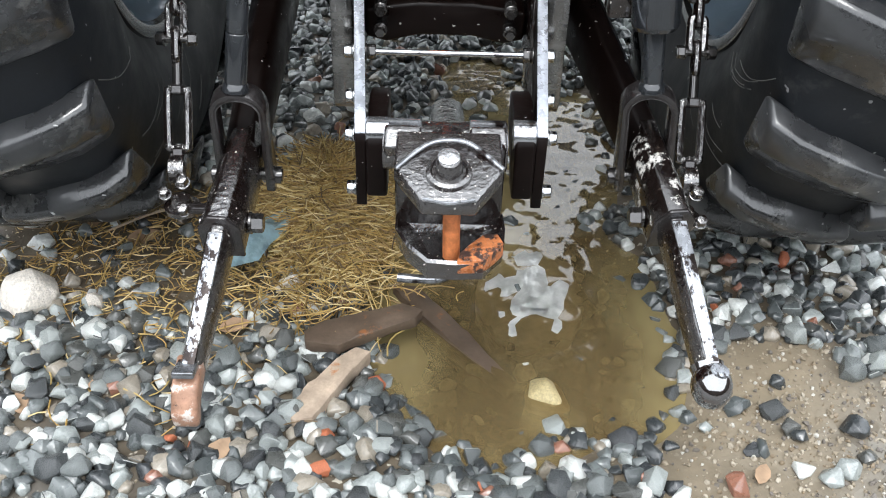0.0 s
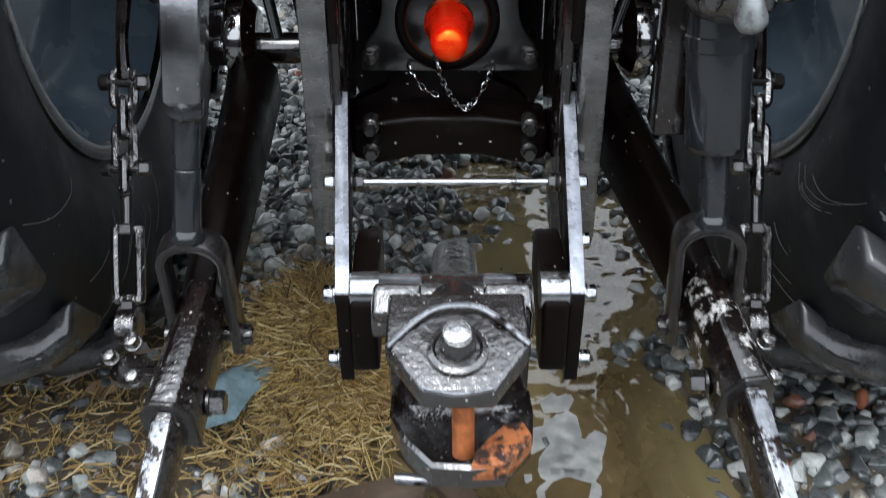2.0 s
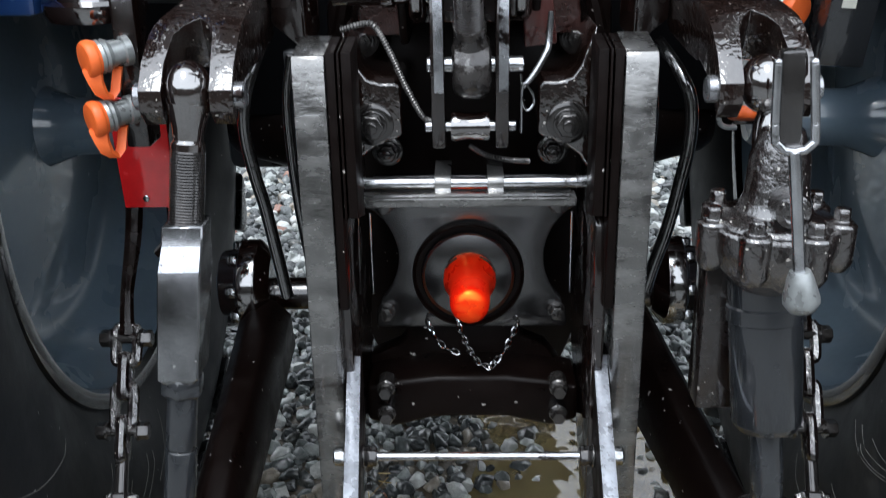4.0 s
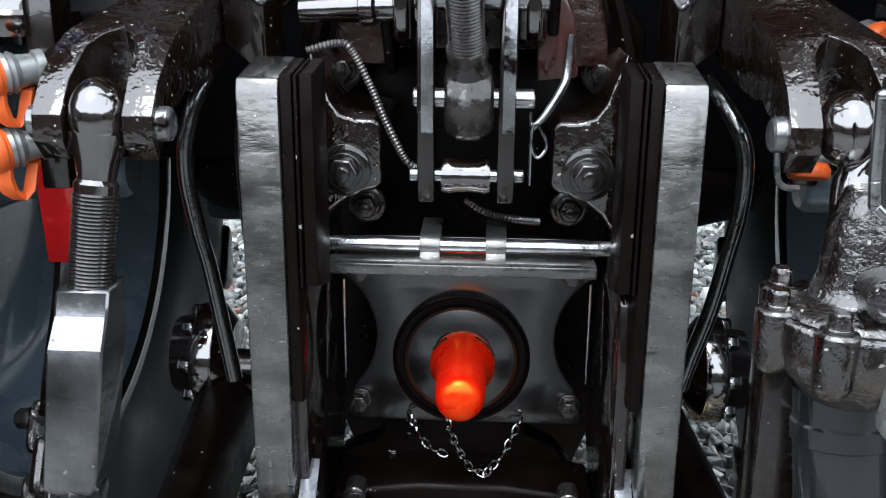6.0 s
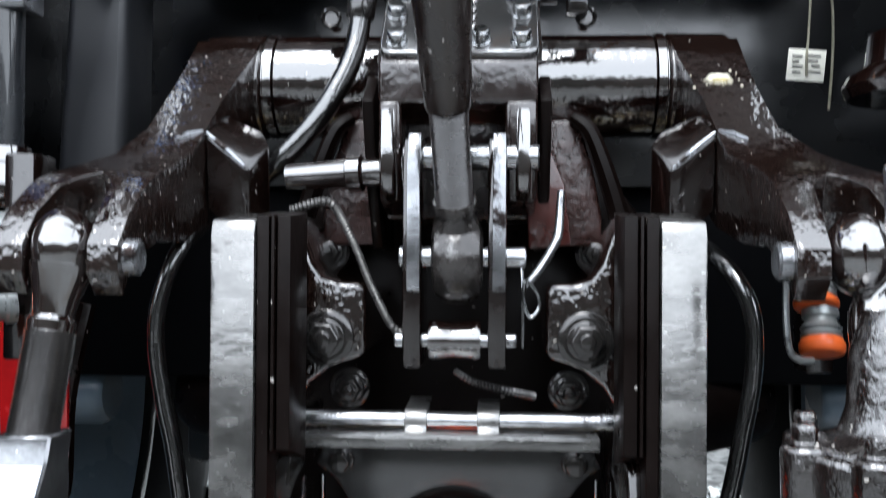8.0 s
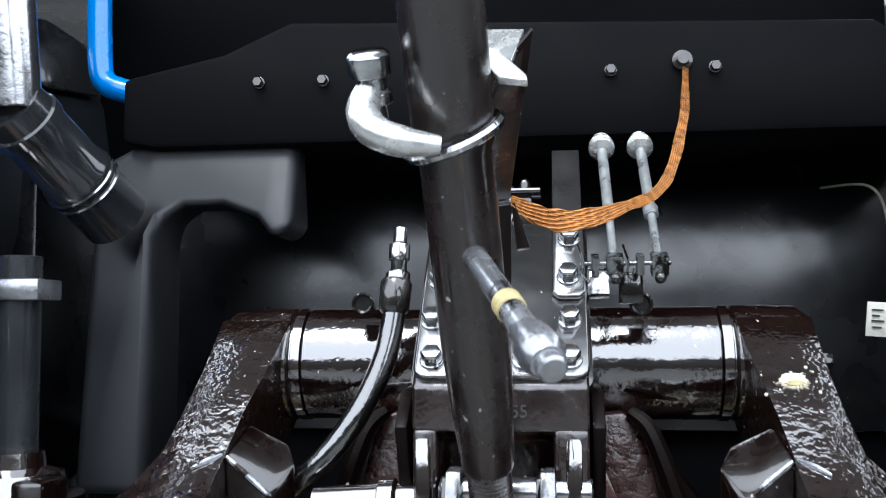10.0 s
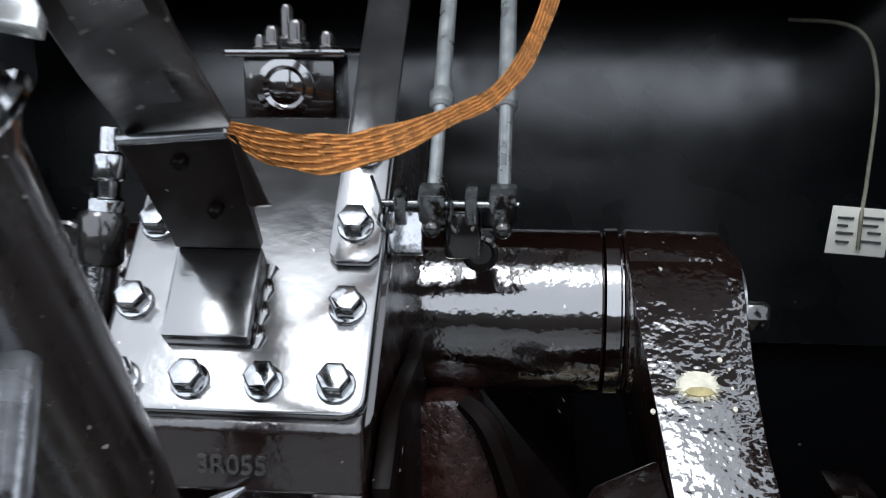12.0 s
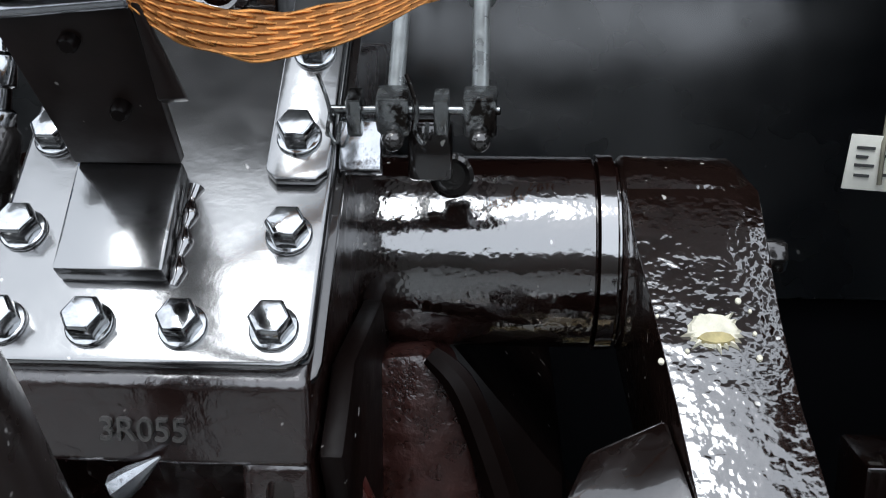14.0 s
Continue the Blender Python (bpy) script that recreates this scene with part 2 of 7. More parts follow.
ZINCROD = mat("dull_zinc_rod", (0.38, 0.40, 0.40), 0.35, metal=0.6, var=0.25, scale=60, fine=300, bump=0.1, dist=0.001)
PAPER = mat("white_paper_tag", (0.75, 0.74, 0.66), 0.7, var=0.06, scale=60, fine=400, bump=0.05, dist=0.0005)
INK = mat("dark_ink", (0.05, 0.05, 0.05), 0.8, var=0.1, bump=0)
SPLASH_DAMP = mat("yellowish_dried_core", (0.50, 0.42, 0.20), 0.5, var=0.25, scale=120, fine=500, bump=0.4, dist=0.001)
CREAM = mat("dried_cream_splash", (0.74, 0.70, 0.56), 0.6, var=0.2, scale=150, fine=600, bump=0.5, dist=0.002)
WIRE = mat("faded_cord", (0.20, 0.19, 0.14), 0.8, var=0.3, scale=90, fine=500, bump=0.2, dist=0.001)
STONE = mat("wet_gravel", (0.25, 0.26, 0.27), 0.30, var=0.5, scale=40, fine=210, bump=0.35, dist=0.004, rvar=0.18, coat=0.3,
            spread=[(0, (0.036, 0.042, 0.044)), (0.18, (0.080, 0.092, 0.092)), (0.34, (0.155, 0.173, 0.170)), (0.50, (0.36, 0.39, 0.375)),
                    (0.67, (0.68, 0.70, 0.67)), (0.80, (0.085, 0.088, 0.080)), (0.89, (0.32, 0.28, 0.22)), (0.955, (0.30, 0.13, 0.08)), (0.97, (0.03, 0.034, 0.038))])
ROCK = mat("pale_quartz_rock", (0.78, 0.72, 0.64), 0.55, var=0.25, scale=18, fine=120, bump=0.4, dist=0.006)
STRAW = mat("dry_straw", (0.42, 0.27, 0.085), 0.6, var=0.3, scale=8, fine=60, bump=0.1, dist=0.001,
            spread=[(0, (0.41, 0.265, 0.075)), (0.3, (0.53, 0.385, 0.14)), (0.55, (0.24, 0.15, 0.05)), (0.75, (0.13, 0.085, 0.04)), (0.84, (0.70, 0.56, 0.28))])
WOOD = mat("wet_grey_board", (0.12, 0.085, 0.06), 0.5, var=0.35, scale=14, fine=120, bump=0.35, dist=0.004, second=(0.30, 0.12, 0.045), cut=0.62)
WOOD2 = mat("split_pale_wood", (0.42, 0.33, 0.25), 0.55, var=0.4, scale=16, fine=140, bump=0.4, dist=0.004, second=(0.42, 0.17, 0.06), cut=0.62)
FILM = mat("pale_blue_plastic_film", (0.44, 0.62, 0.68), 0.3, var=0.25, scale=25, fine=120, bump=0.3, dist=0.004, coat=0.3)
BAG = mat("milky_plastic_bag", (0.80, 0.82, 0.78), 0.12, var=0.25, scale=18, fine=90, bump=0.4, dist=0.004, coat=0.6)
BRICK = mat("broken_red_brick", (0.42, 0.13, 0.06), 0.6, var=0.3, scale=30, fine=160, bump=0.3, dist=0.003)
YELLOW = mat("yellow_sandstone", (0.46, 0.38, 0.20), 0.55, var=0.3, scale=30, fine=160, bump=0.3, dist=0.003)
BACKDROP = mat("dark_backdrop", (0.045, 0.045, 0.04), 0.7, var=0.4, scale=3, fine=40, bump=0.2, dist=0.01)
LEAF = mat("brown_dead_leaf", (0.36, 0.24, 0.15), 0.6, var=0.3, scale=30, fine=160, bump=0.2, dist=0.002)
WHITE = mat("white_daylight_spot", (0.8, 0.8, 0.78), 0.5, var=0.05, scale=5, fine=60, bump=0.05)



def streak(m, sc):
    """Stretches the grain of a material along one axis."""
    n, l = m.node_tree.nodes, m.node_tree.links
    co = n.new("ShaderNodeTexCoord")
    mp = n.new("ShaderNodeMapping")
    mp.inputs["Scale"].default_value = sc
    l.new(co.outputs["Object"], mp.inputs["Vector"])
    for t in [t for t in n if t.type == "TEX_NOISE"]:
        l.new(mp.outputs["Vector"], t.inputs["Vector"])


streak(CASTING, (1.0, 1.0, 2.4))
streak(RUBBED_LIT, (1.0, 0.5, 1.0))


def ground_mat():
    """Dark wet mud with a sandy patch by the puddle; past the loose stones the ground is packed grey gravel with muddy spots."""
    m = mat("mud_and_grit", (0.115, 0.092, 0.064), 0.5, var=0.4, scale=9, fine=150, bump=0.6, dist=0.008, second=(0.075, 0.060, 0.044), cut=0.55, specks=(0.40, 0.37, 0.31), speck_scale=70, speck_cut=0.68)
    n, l = m.node_tree.nodes, m.node_tree.links
    b = n["Principled BSDF"]
    co = n.new("ShaderNodeTexCoord")

    def noise_(scale, detail):
        t = n.new("ShaderNodeTexNoise")
        t.inputs["Scale"].default_value, t.inputs["Detail"].default_value = scale, detail
        l.new(co.outputs["Object"], t.inputs["Vector"])
        return t.outputs["Fac"]

    def reach(centre, r0, r1, ragged):
        """0 inside r0 of a place, 1 past r1, with an uneven edge."""
        off, dist, add, ran = n.new("ShaderNodeVectorMath"), n.new("ShaderNodeVectorMath"), n.new("ShaderNodeMath"), n.new("ShaderNodeMapRange")
        off.operation, dist.operation, add.operation = "SUBTRACT", "LENGTH", "MULTIPLY_ADD"
        off.inputs[1].default_value = centre
        l.new(co.outputs["Object"], off.inputs[0])
        l.new(off.outputs[0], dist.inputs[0])
        l.new(noise_(3.0, 5), add.inputs[0])
        add.inputs[1].default_value = ragged
        l.new(dist.outputs["Value"], add.inputs[2])
        ran.inputs["From Min"].default_value, ran.inputs["From Max"].default_value = r0 + ragged * 0.5, r1 + ragged * 0.5
        l.new(add.outputs[0], ran.inputs["Value"])
        return ran.outputs["Result"]

    def mix(fac, a, c):
        x = n.new("ShaderNodeMix")
        x.data_type = "RGBA"
        for sock, v in ((x.inputs[0], fac), (x.inputs[6], a), (x.inputs[7], c)):
            if isinstance(v, bpy.types.NodeSocket):
                l.new(v, sock)
            else:
                sock.default_value = (*v, 1)
        return x.outputs[2]

    near = b.inputs["Base Color"].links[0].from_socket
    sand_ = mix(noise_(60.0, 6), (0.30, 0.245, 0.17), (0.20, 0.165, 0.115))
    near = mix(reach((0.74, -0.50, 0.0), 0.26, 0.50, 0.25), sand_, near)
    vor, ramp = n.new("ShaderNodeTexVoronoi"), n.new("ShaderNodeValToRGB")
    vor.inputs["Scale"].default_value = 24
    els = ramp.color_ramp.elements
    els[0].position, els[0].color = 0.1, (0.028, 0.030, 0.030, 1)
    els[1].position, els[1].color = 0.9, (0.20, 0.205, 0.20, 1)
    l.new(co.outputs["Object"], vor.inputs["Vector"])
    l.new(vor.outputs["Color"], ramp.inputs["Fac"])
    spots = n.new("ShaderNodeMapRange")
    spots.inputs["From Min"].default_value, spots.inputs["From Max"].default_value = 0.54, 0.66
    l.new(noise_(0.55, 6), spots.inputs["Value"])
    far = mix(spots.outputs["Result"], ramp.outputs["Color"], (0.072, 0.060, 0.046))
    l.new(mix(reach((0.0, 0.6, 0.0), 1.1, 1.7, 0.9), near, far), b.inputs["Base Color"])
    return m


GROUND = ground_mat()


def water_mat():
    m = bpy.data.materials.new("muddy_water")
    m.use_nodes = True
    n, l = m.node_tree.nodes, m.node_tree.links
    n.clear()
    out = n.new("ShaderNodeOutputMaterial")
    glossy, clear, murk = n.new("ShaderNodeBsdfGlossy"), n.new("ShaderNodeBsdfTransparent"), n.new("ShaderNodeBsdfDiffuse")
    glossy.inputs["Roughness"].default_value = 0.02
    clear.inputs["Color"].default_value = (0.80, 0.66, 0.42, 1)
    silt, tint = n.new("ShaderNodeTexNoise"), n.new("ShaderNodeValToRGB")
    silt.inputs["Scale"].default_value, silt.inputs["Detail"].default_value = 4.5, 4
    els = tint.color_ramp.elements
    els[0].position, els[0].color = 0.38, (0.235, 0.170, 0.078, 1)
    els[1].position, els[1].color = 0.62, (0.50, 0.40, 0.19, 1)
    l.new(silt.outputs["Fac"], tint.inputs["Fac"])
    l.new(tint.outputs["Color"], murk.inputs["Color"])
    fres, m1, m2 = n.new("ShaderNodeFresnel"), n.new("ShaderNodeMixShader"), n.new("ShaderNodeMixShader")
    fres.inputs["IOR"].default_value = 1.8
    m1.inputs[0].default_value = 0.50
    co, nz, bump = n.new("ShaderNodeTexCoord"), n.new("ShaderNodeTexNoise"), n.new("ShaderNodeBump")
    nz.inputs["Scale"].default_value, nz.inputs["Detail"].default_value = 11, 1.5
    bump.inputs["Strength"].default_value, bump.inputs["Distance"].default_value = 0.6, 0.014
    l.new(co.outputs["Object"], nz.inputs["Vector"])
    l.new(nz.outputs["Fac"], bump.inputs["Height"])
    l.new(bump.outputs[0], glossy.inputs["Normal"])
    l.new(bump.outputs[0], fres.inputs["Normal"])
    l.new(clear.outputs[0], m1.inputs[1])
    l.new(murk.outputs[0], m1.inputs[2])
    l.new(fres.outputs[0], m2.inputs[0])
    l.new(m1.outputs[0], m2.inputs[1])
    l.new(glossy.outputs[0], m2.inputs[2])
    l.new(m2.outputs[0], out.inputs["Surface"])
    return m


WATER = water_mat()


def glass_mat():
    m = bpy.data.materials.new("clear_lens")
    m.use_nodes = True
    n, l = m.node_tree.nodes, m.node_tree.links
    n.clear()
    out, glossy, clear = n.new("ShaderNodeOutputMaterial"), n.new("ShaderNodeBsdfGlossy"), n.new("ShaderNodeBsdfTransparent")
    fres, mix = n.new("ShaderNodeFresnel"), n.new("ShaderNodeMixShader")
    glossy.inputs["Roughness"].default_value = 0.03
    clear.inputs["Color"].default_value = (0.85, 0.88, 0.88, 1)
    fres.inputs["IOR"].default_value = 1.45
    l.new(fres.outputs[0], mix.inputs[0])
    l.new(clear.outputs[0], mix.inputs[1])
    l.new(glossy.outputs[0], mix.inputs[2])
    l.new(mix.outputs[0], out.inputs["Surface"])
    return m


LENS = glass_mat()


# ---- mesh tools ----
def V(*a):
    return Vector(a)


def axis_turn(d):
    return Vector(d).to_track_quat("Z", "Y").to_matrix()


def box(bm, c, s, turn=None):
    """A box of size s at c, turned by Euler degrees."""
    m = Matrix.Translation(c) @ (pose(0, 0, 0, *turn) if turn else Matrix.Identity(4)) @ Matrix.Diagonal((*s, 1))
    bmesh.ops.create_cube(bm, size=1, matrix=m)
    return bm


def rings(bm, loops, caps=True):
    """Skin over loops of points of equal count."""
    made = [[bm.verts.new(p) for p in lp] for lp in loops]
    k = len(made[0])
    for a, b in zip(made, made[1:]):
        for i in range(k):
            bm.faces.new((a[i], a[(i + 1) % k], b[(i + 1) % k], b[i]))
    if caps:
        bm.faces.new(list(reversed(made[0])))
        bm.faces.new(made[-1])
    return bm


def lathe(bm, o, d, prof, seg=28, caps=True):
    """Profile of (distance along d, radius) turned about the axis d through o."""
    t, o, d = axis_turn(d), Vector(o), Vector(d).normalized()
    return rings(bm, [[o + d * h + t @ V(r * math.cos(2 * math.pi * i / seg), r * math.sin(2 * math.pi * i / seg), 0) for i in range(seg)] for h, r in prof], caps)


def cyl(bm, a, b, r0, r1=None, seg=24):
    a, b = Vector(a), Vector(b)
    L = (b - a).length
    c = min(0.0015, L * 0.2, r0 * 0.3)
    r1 = r0 if r1 is None else r1
    return lathe(bm, a, b - a, [(0, r0 - c), (c, r0), (L - c, r1), (L, r1 - c)], seg)


def tube(bm, pts, r, seg=12, flat=None, steps=6):
    """A round rod or hose along a smooth line through pts; r may change per point. flat: (axis, factor) squashes the section."""
    pts = [Vector(p) for p in pts]
    rs = r if isinstance(r, (list, tuple)) else [r] * len(pts)
    line, rad = [], []
    for i in range(len(pts) - 1):
        p0, p1, p2, p3 = pts[max(0, i - 1)], pts[i], pts[i + 1], pts[min(len(pts) - 1, i + 2)]
        for k in range(steps):
            t = k / steps
            line.append(0.5 * (2 * p1 + (p2 - p0) * t + (2 * p0 - 5 * p1 + 4 * p2 - p3) * t * t + (3 * p1 - p0 - 3 * p2 + p3) * t ** 3))
            rad.append(rs[i] * (1 - t) + rs[i + 1] * t)
    line.append(pts[-1])
    rad.append(rs[-1])
    loops, up = [], None
    for i, p in enumerate(line):
        d = (line[min(i + 1, len(line) - 1)] - line[max(0, i - 1)]).normalized()
        if up is None:
            up = d.orthogonal().normalized()
        up = (up - d * up.dot(d)).normalized()
        side = d.cross(up)
        loops.append([p + rad[i] * (math.cos(2 * math.pi * k / seg) * up + math.sin(2 * math.pi * k / seg) * side) for k in range(seg)])
    return rings(bm, loops)


def prism(bm, outline, axis, lo, hi):
    """Outline of 2D points pushed along axis x (outline in y, z), y (x, z) or z (x, y) from lo to hi."""
    def at(p, h):
        return {"x": (h, p[0], p[1]), "y": (p[0], h, p[1]), "z": (p[0], p[1], h)}[axis]
    return rings(bm, [[at(p, lo) for p in outline], [at(p, hi) for p in outline]])


def ball(bm, c, r, seg=20, scale=(1, 1, 1)):
    bmesh.ops.create_uvsphere(bm, u_segments=seg, v_segments=seg // 2 + 2, radius=r, matrix=Matrix.Translation(c) @ Matrix.Diagonal((*scale, 1)))
    return bm


def hexhead(bm, p, d, r, h, washer=True, seg=6):
    """A hexagon head with its washer; p lies on the seat, d points outwards."""
    p, d = Vector(p), Vector(d).normalized()
    if washer:
        lathe(bm, p, d, [(0, r * 1.14), (h * 0.2, r * 1.14), (h * 0.24, r * 1.06)], 20)
    lathe(bm, p + d * h * 0.2, d, [(0, r), (h * 0.85, r), (h, r * 0.86)], seg)
    return bm


def arc(cx, cy, r, a0, a1, n=10):
    return [(cx + r * math.cos(radians(a0 + (a1 - a0) * i / n)), cy + r * math.sin(radians(a0 + (a1 - a0) * i / n))) for i in range(n + 1)]


def shell(bm, bevel=0.0, seg=2, sharp=38):
    """Bevels the sharp edges, and shades smooth but for what stays sharp."""
    bmesh.ops.recalc_face_normals(bm, faces=bm.faces)
    if bevel:
        edges = [e for e in bm.edges if len(e.link_faces) == 2 and e.calc_face_angle(0) > radians(sharp)]
        bmesh.ops.bevel(bm, geom=edges, offset=bevel, segments=seg, profile=0.5, affect="EDGES", clamp_overlap=True)
    for f in bm.faces:
        f.smooth = True
    for e in bm.edges:
        e.smooth = not (len(e.link_faces) == 2 and e.calc_face_angle(0) > radians(sharp))


def part(name, bm, material, parent=None, label="", bevel=0.0, seg=2, raw=False):
    if not raw:
        shell(bm, bevel, seg)
    me = bpy.data.meshes.new(name)
    bm.to_mesh(me)
    bm.free()
    me.materials.append(material)
    ob = new(name, me)
    if parent is not None:
        ob.parent = parent
    if label:
        ob["label"] = label
    return ob


def bm_():
    return bmesh.new()


def thing(name, label, category, group="", kind="", at=(0, 0, 0)):
    e = new(name)
    e.empty_display_size = 0.05
    return tagged(e, label, category, group, kind)

# ---- ground, puddle ----
def in_puddle(x, y):
    """Below 0 inside the puddle, in metres from its shore, roughly."""
    a = math.hypot((x - 0.19) / 0.37, (y + 0.02) / 0.46) - 1
    b = math.hypot((x - 0.25) / 0.28, (y - 0.66) / 0.50) - 1
    c = math.hypot((x - 0.13) / 0.12, (y - 1.14) / 0.16) - 1
    return min(a * 0.36, b * 0.25, c * 0.2) + 0.05 * noise.noise((x * 4, y * 4, 0.3)) + 0.02 * noise.noise((x * 13, y * 13, 4.0))


def ground_height(x, y):
    h = 0.010 * noise.noise((x * 1.7, y * 1.7, 0)) + 0.005 * noise.noise((x * 7, y * 7, 2))
    d = in_puddle(x, y)
    h += 0.018 + (0.0 if d > 0.06 else (d - 0.06) * 0.36 if d > -0.10 else -0.0576)
    if abs(x) > 0.5:
        h += 0.010 * min(1, (abs(x) - 0.5) / 0.2)
    return h


def build_ground():
    bm = bm_()
    xs = np.concatenate([[-300, -60, -15, -6, -3.5], np.linspace(-2.4, 2.4, 121), [3.5, 6, 15, 60, 300]])
    ys = np.concatenate([[-300, -60, -15, -6, -3], np.linspace(-1.8, 4.2, 151), [6, 9, 15, 60, 300]])
    grid = [[bm.verts.new((x, y, ground_height(x, y) if abs(x) < 2.5 and -2 < y < 4.3 else 0.0)) for x in xs] for y in ys]
    for r0, r1 in zip(grid, grid[1:]):
        for i in range(len(xs) - 1):
            bm.faces.new((r0[i], r0[i + 1], r1[i + 1], r1[i]))
    return tagged(part("ground", bm, GROUND), "wet muddy ground strewn with crushed gravel", "ground", kind="structure")


ground = build_ground()
bm = bm_()
box(bm, (0.2, 0.5, -0.016), (1.2, 2.6, 0.02))
tagged(part("water", bm, WATER), "shallow brown puddle with clear reflections on the gravel", "puddle", kind="structure")


# unseen dark walls, added to keep low sky out of the reflections
bm = bm_()
for c, s in (((0, -7.5, 1.4), (17, 0.3, 2.8)), ((-8.5, -2.0, 1.6), (0.3, 11, 3.2)), ((8.5, -2.0, 1.6), (0.3, 11, 3.2)), ((0, 9.8, 2.2), (17, 0.3, 4.4))):
    box(bm, c, s)
tagged(part("wall_yard", bm, BACKDROP, bevel=0.01), "plain dark unseen wall added to darken reflections around the machine", "wall", kind="structure")

# ---- rear wheels ----
def build_wheel(sx, xi):
    """Rear wheel whose inner rim flange lies at x = sx * xi; axle at y 0.541, z 0.932."""
    o = V(0, 0.541, 0.932)
    side = "beside the hitch"
    w = thing("rear_wheel", "large black ribbed tractor tyre on a dark grey steel rim", "wheel", "rear wheels")

    def X(d):
        return sx * (xi + d)
    ax = (sx, 0, 0)
    bm = bm_()
    prof = [(0.0, 0.478), (-0.012, 0.50), (-0.035, 0.53), (-0.062, 0.62), (-0.066, 0.70), (-0.055, 0.775), (-0.025, 0.825), (0.02, 0.845), (0.12, 0.862), (0.2, 0.865),
            (0.28, 0.862), (0.38, 0.845), (0.425, 0.825), (0.455, 0.775), (0.466, 0.70), (0.462, 0.62), (0.435, 0.53), (0.41, 0.50), (0.40, 0.478)]
    lathe(bm, V(X(0), o.y, o.z), ax, prof, 96, caps=False)
    tyre = part("tyre", bm, RUBBER, w)
    rs_ = random.Random(40 + sx)
    for _ in range(9):
        a0, r0, span = rs_.uniform(0.0, 1.15), rs_.uniform(0.55, 0.68), rs_.uniform(0.08, 0.22)
        bm = bm_()
        line = []
        for k in range(7):
            r, g = r0 + span * 0.8 * k / 6, a0 + span * (k / 6) ** 1.5
            side_x = -0.062 - 0.004 * min(1, max(0, (r - 0.62) / 0.08)) + 0.011 * max(0, (r - 0.70) / 0.075) + 0.027 * max(0, (0.62 - r) / 0.09)
            line.append(V(X(side_x), o.y - r * math.sin(g), o.z - r * math.cos(g)))
        tube(bm, line, 0.0011, 5, steps=2)
        part("scuff_line", bm, SCUFF, tyre, "pale scuff on the sidewall")
    lug = bm_()
    stations = [(-0.070, 0.800, 0.0), (-0.02, 0.838, 0.012), (0.07, 0.862, 0.045), (0.14, 0.868, 0.08), (0.215, 0.868, 0.115)]
    loops = []
    for d, r, a in stations:
        wd = 0.040
        top = 0.048 if d > -0.05 else 0.050
        quad = []
        for da, h in ((-0.060, -0.02), (-0.046, top * 0.9), (0.006, top), (0.040, top * 0.55), (0.085, 0.010), (0.105, -0.02)):
            ang = a + da / r
            quad.append((sx * d, (r + h) * math.sin(ang), -(r + h) * math.cos(ang)))
        loops.append(quad)
    rings(lug, loops)
    shell(lug, 0.013, 3)
    me = bpy.data.meshes.new("tread_lug")
    lug.to_mesh(me)
    lug.free()
    me.materials.append(RUBBER_LUG)
    lug2 = bm_()
    rings(lug2, [[(sx * 0.40 - p[0], p[1], p[2]) for p in q] for q in loops])
    shell(lug2, 0.013, 3)
    me2 = bpy.data.meshes.new("tread_lug")
    lug2.to_mesh(me2)
    lug2.free()
    me2.materials.append(RUBBER_LUG)
    count = 20
    for i in range(count):
        for m_, off in ((me, 0.0), (me2, 0.5)):
            t = new("tread_lug", m_)
            t.parent = tyre
            t.matrix_basis = Matrix.Translation((X(0), o.y, o.z)) @ Matrix.Rotation(2 * math.pi * (i + off) / count + 0.12, 4, "X")
    bm = bm_()
    lathe(bm, V(X(0), o.y, o.z), ax, [(0.004, 0.486), (-0.008, 0.482), (-0.008, 0.470), (0.014, 0.462), (0.030, 0.45), (0.05, 0.425), (0.10, 0.405), (0.125, 0.37), (0.13, 0.33), (0.115, 0.25), (0.10, 0.14), (0.10, 0.02)], 80, caps=False)
    part("rim", bm, RIM, w)
    bm = bm_()
    lathe(bm, V(X(0), o.y, o.z), ax, [(-0.006, 0.462), (-0.018, 0.470), (-0.022, 0.484), (-0.019, 0.497), (-0.006, 0.503)], 80, caps=False)
    part("rim_flange", bm, HOSE, w, "black bead between rim and tyre")
    bm = bm_()
    lathe(bm, V(X(0.105), o.y, o.z + 0.015), (-sx, 0, 0), [(0, 0.075), (0.02, 0.066), (0.06, 0.052), (0.22, 0.048), (0.23, 0.04)], 32)
    part("axle_sleeve", bm, RIM, w, "grey axle sleeve")
    return w


build_wheel(-1, 0.665)
build_wheel(1, 0.62)


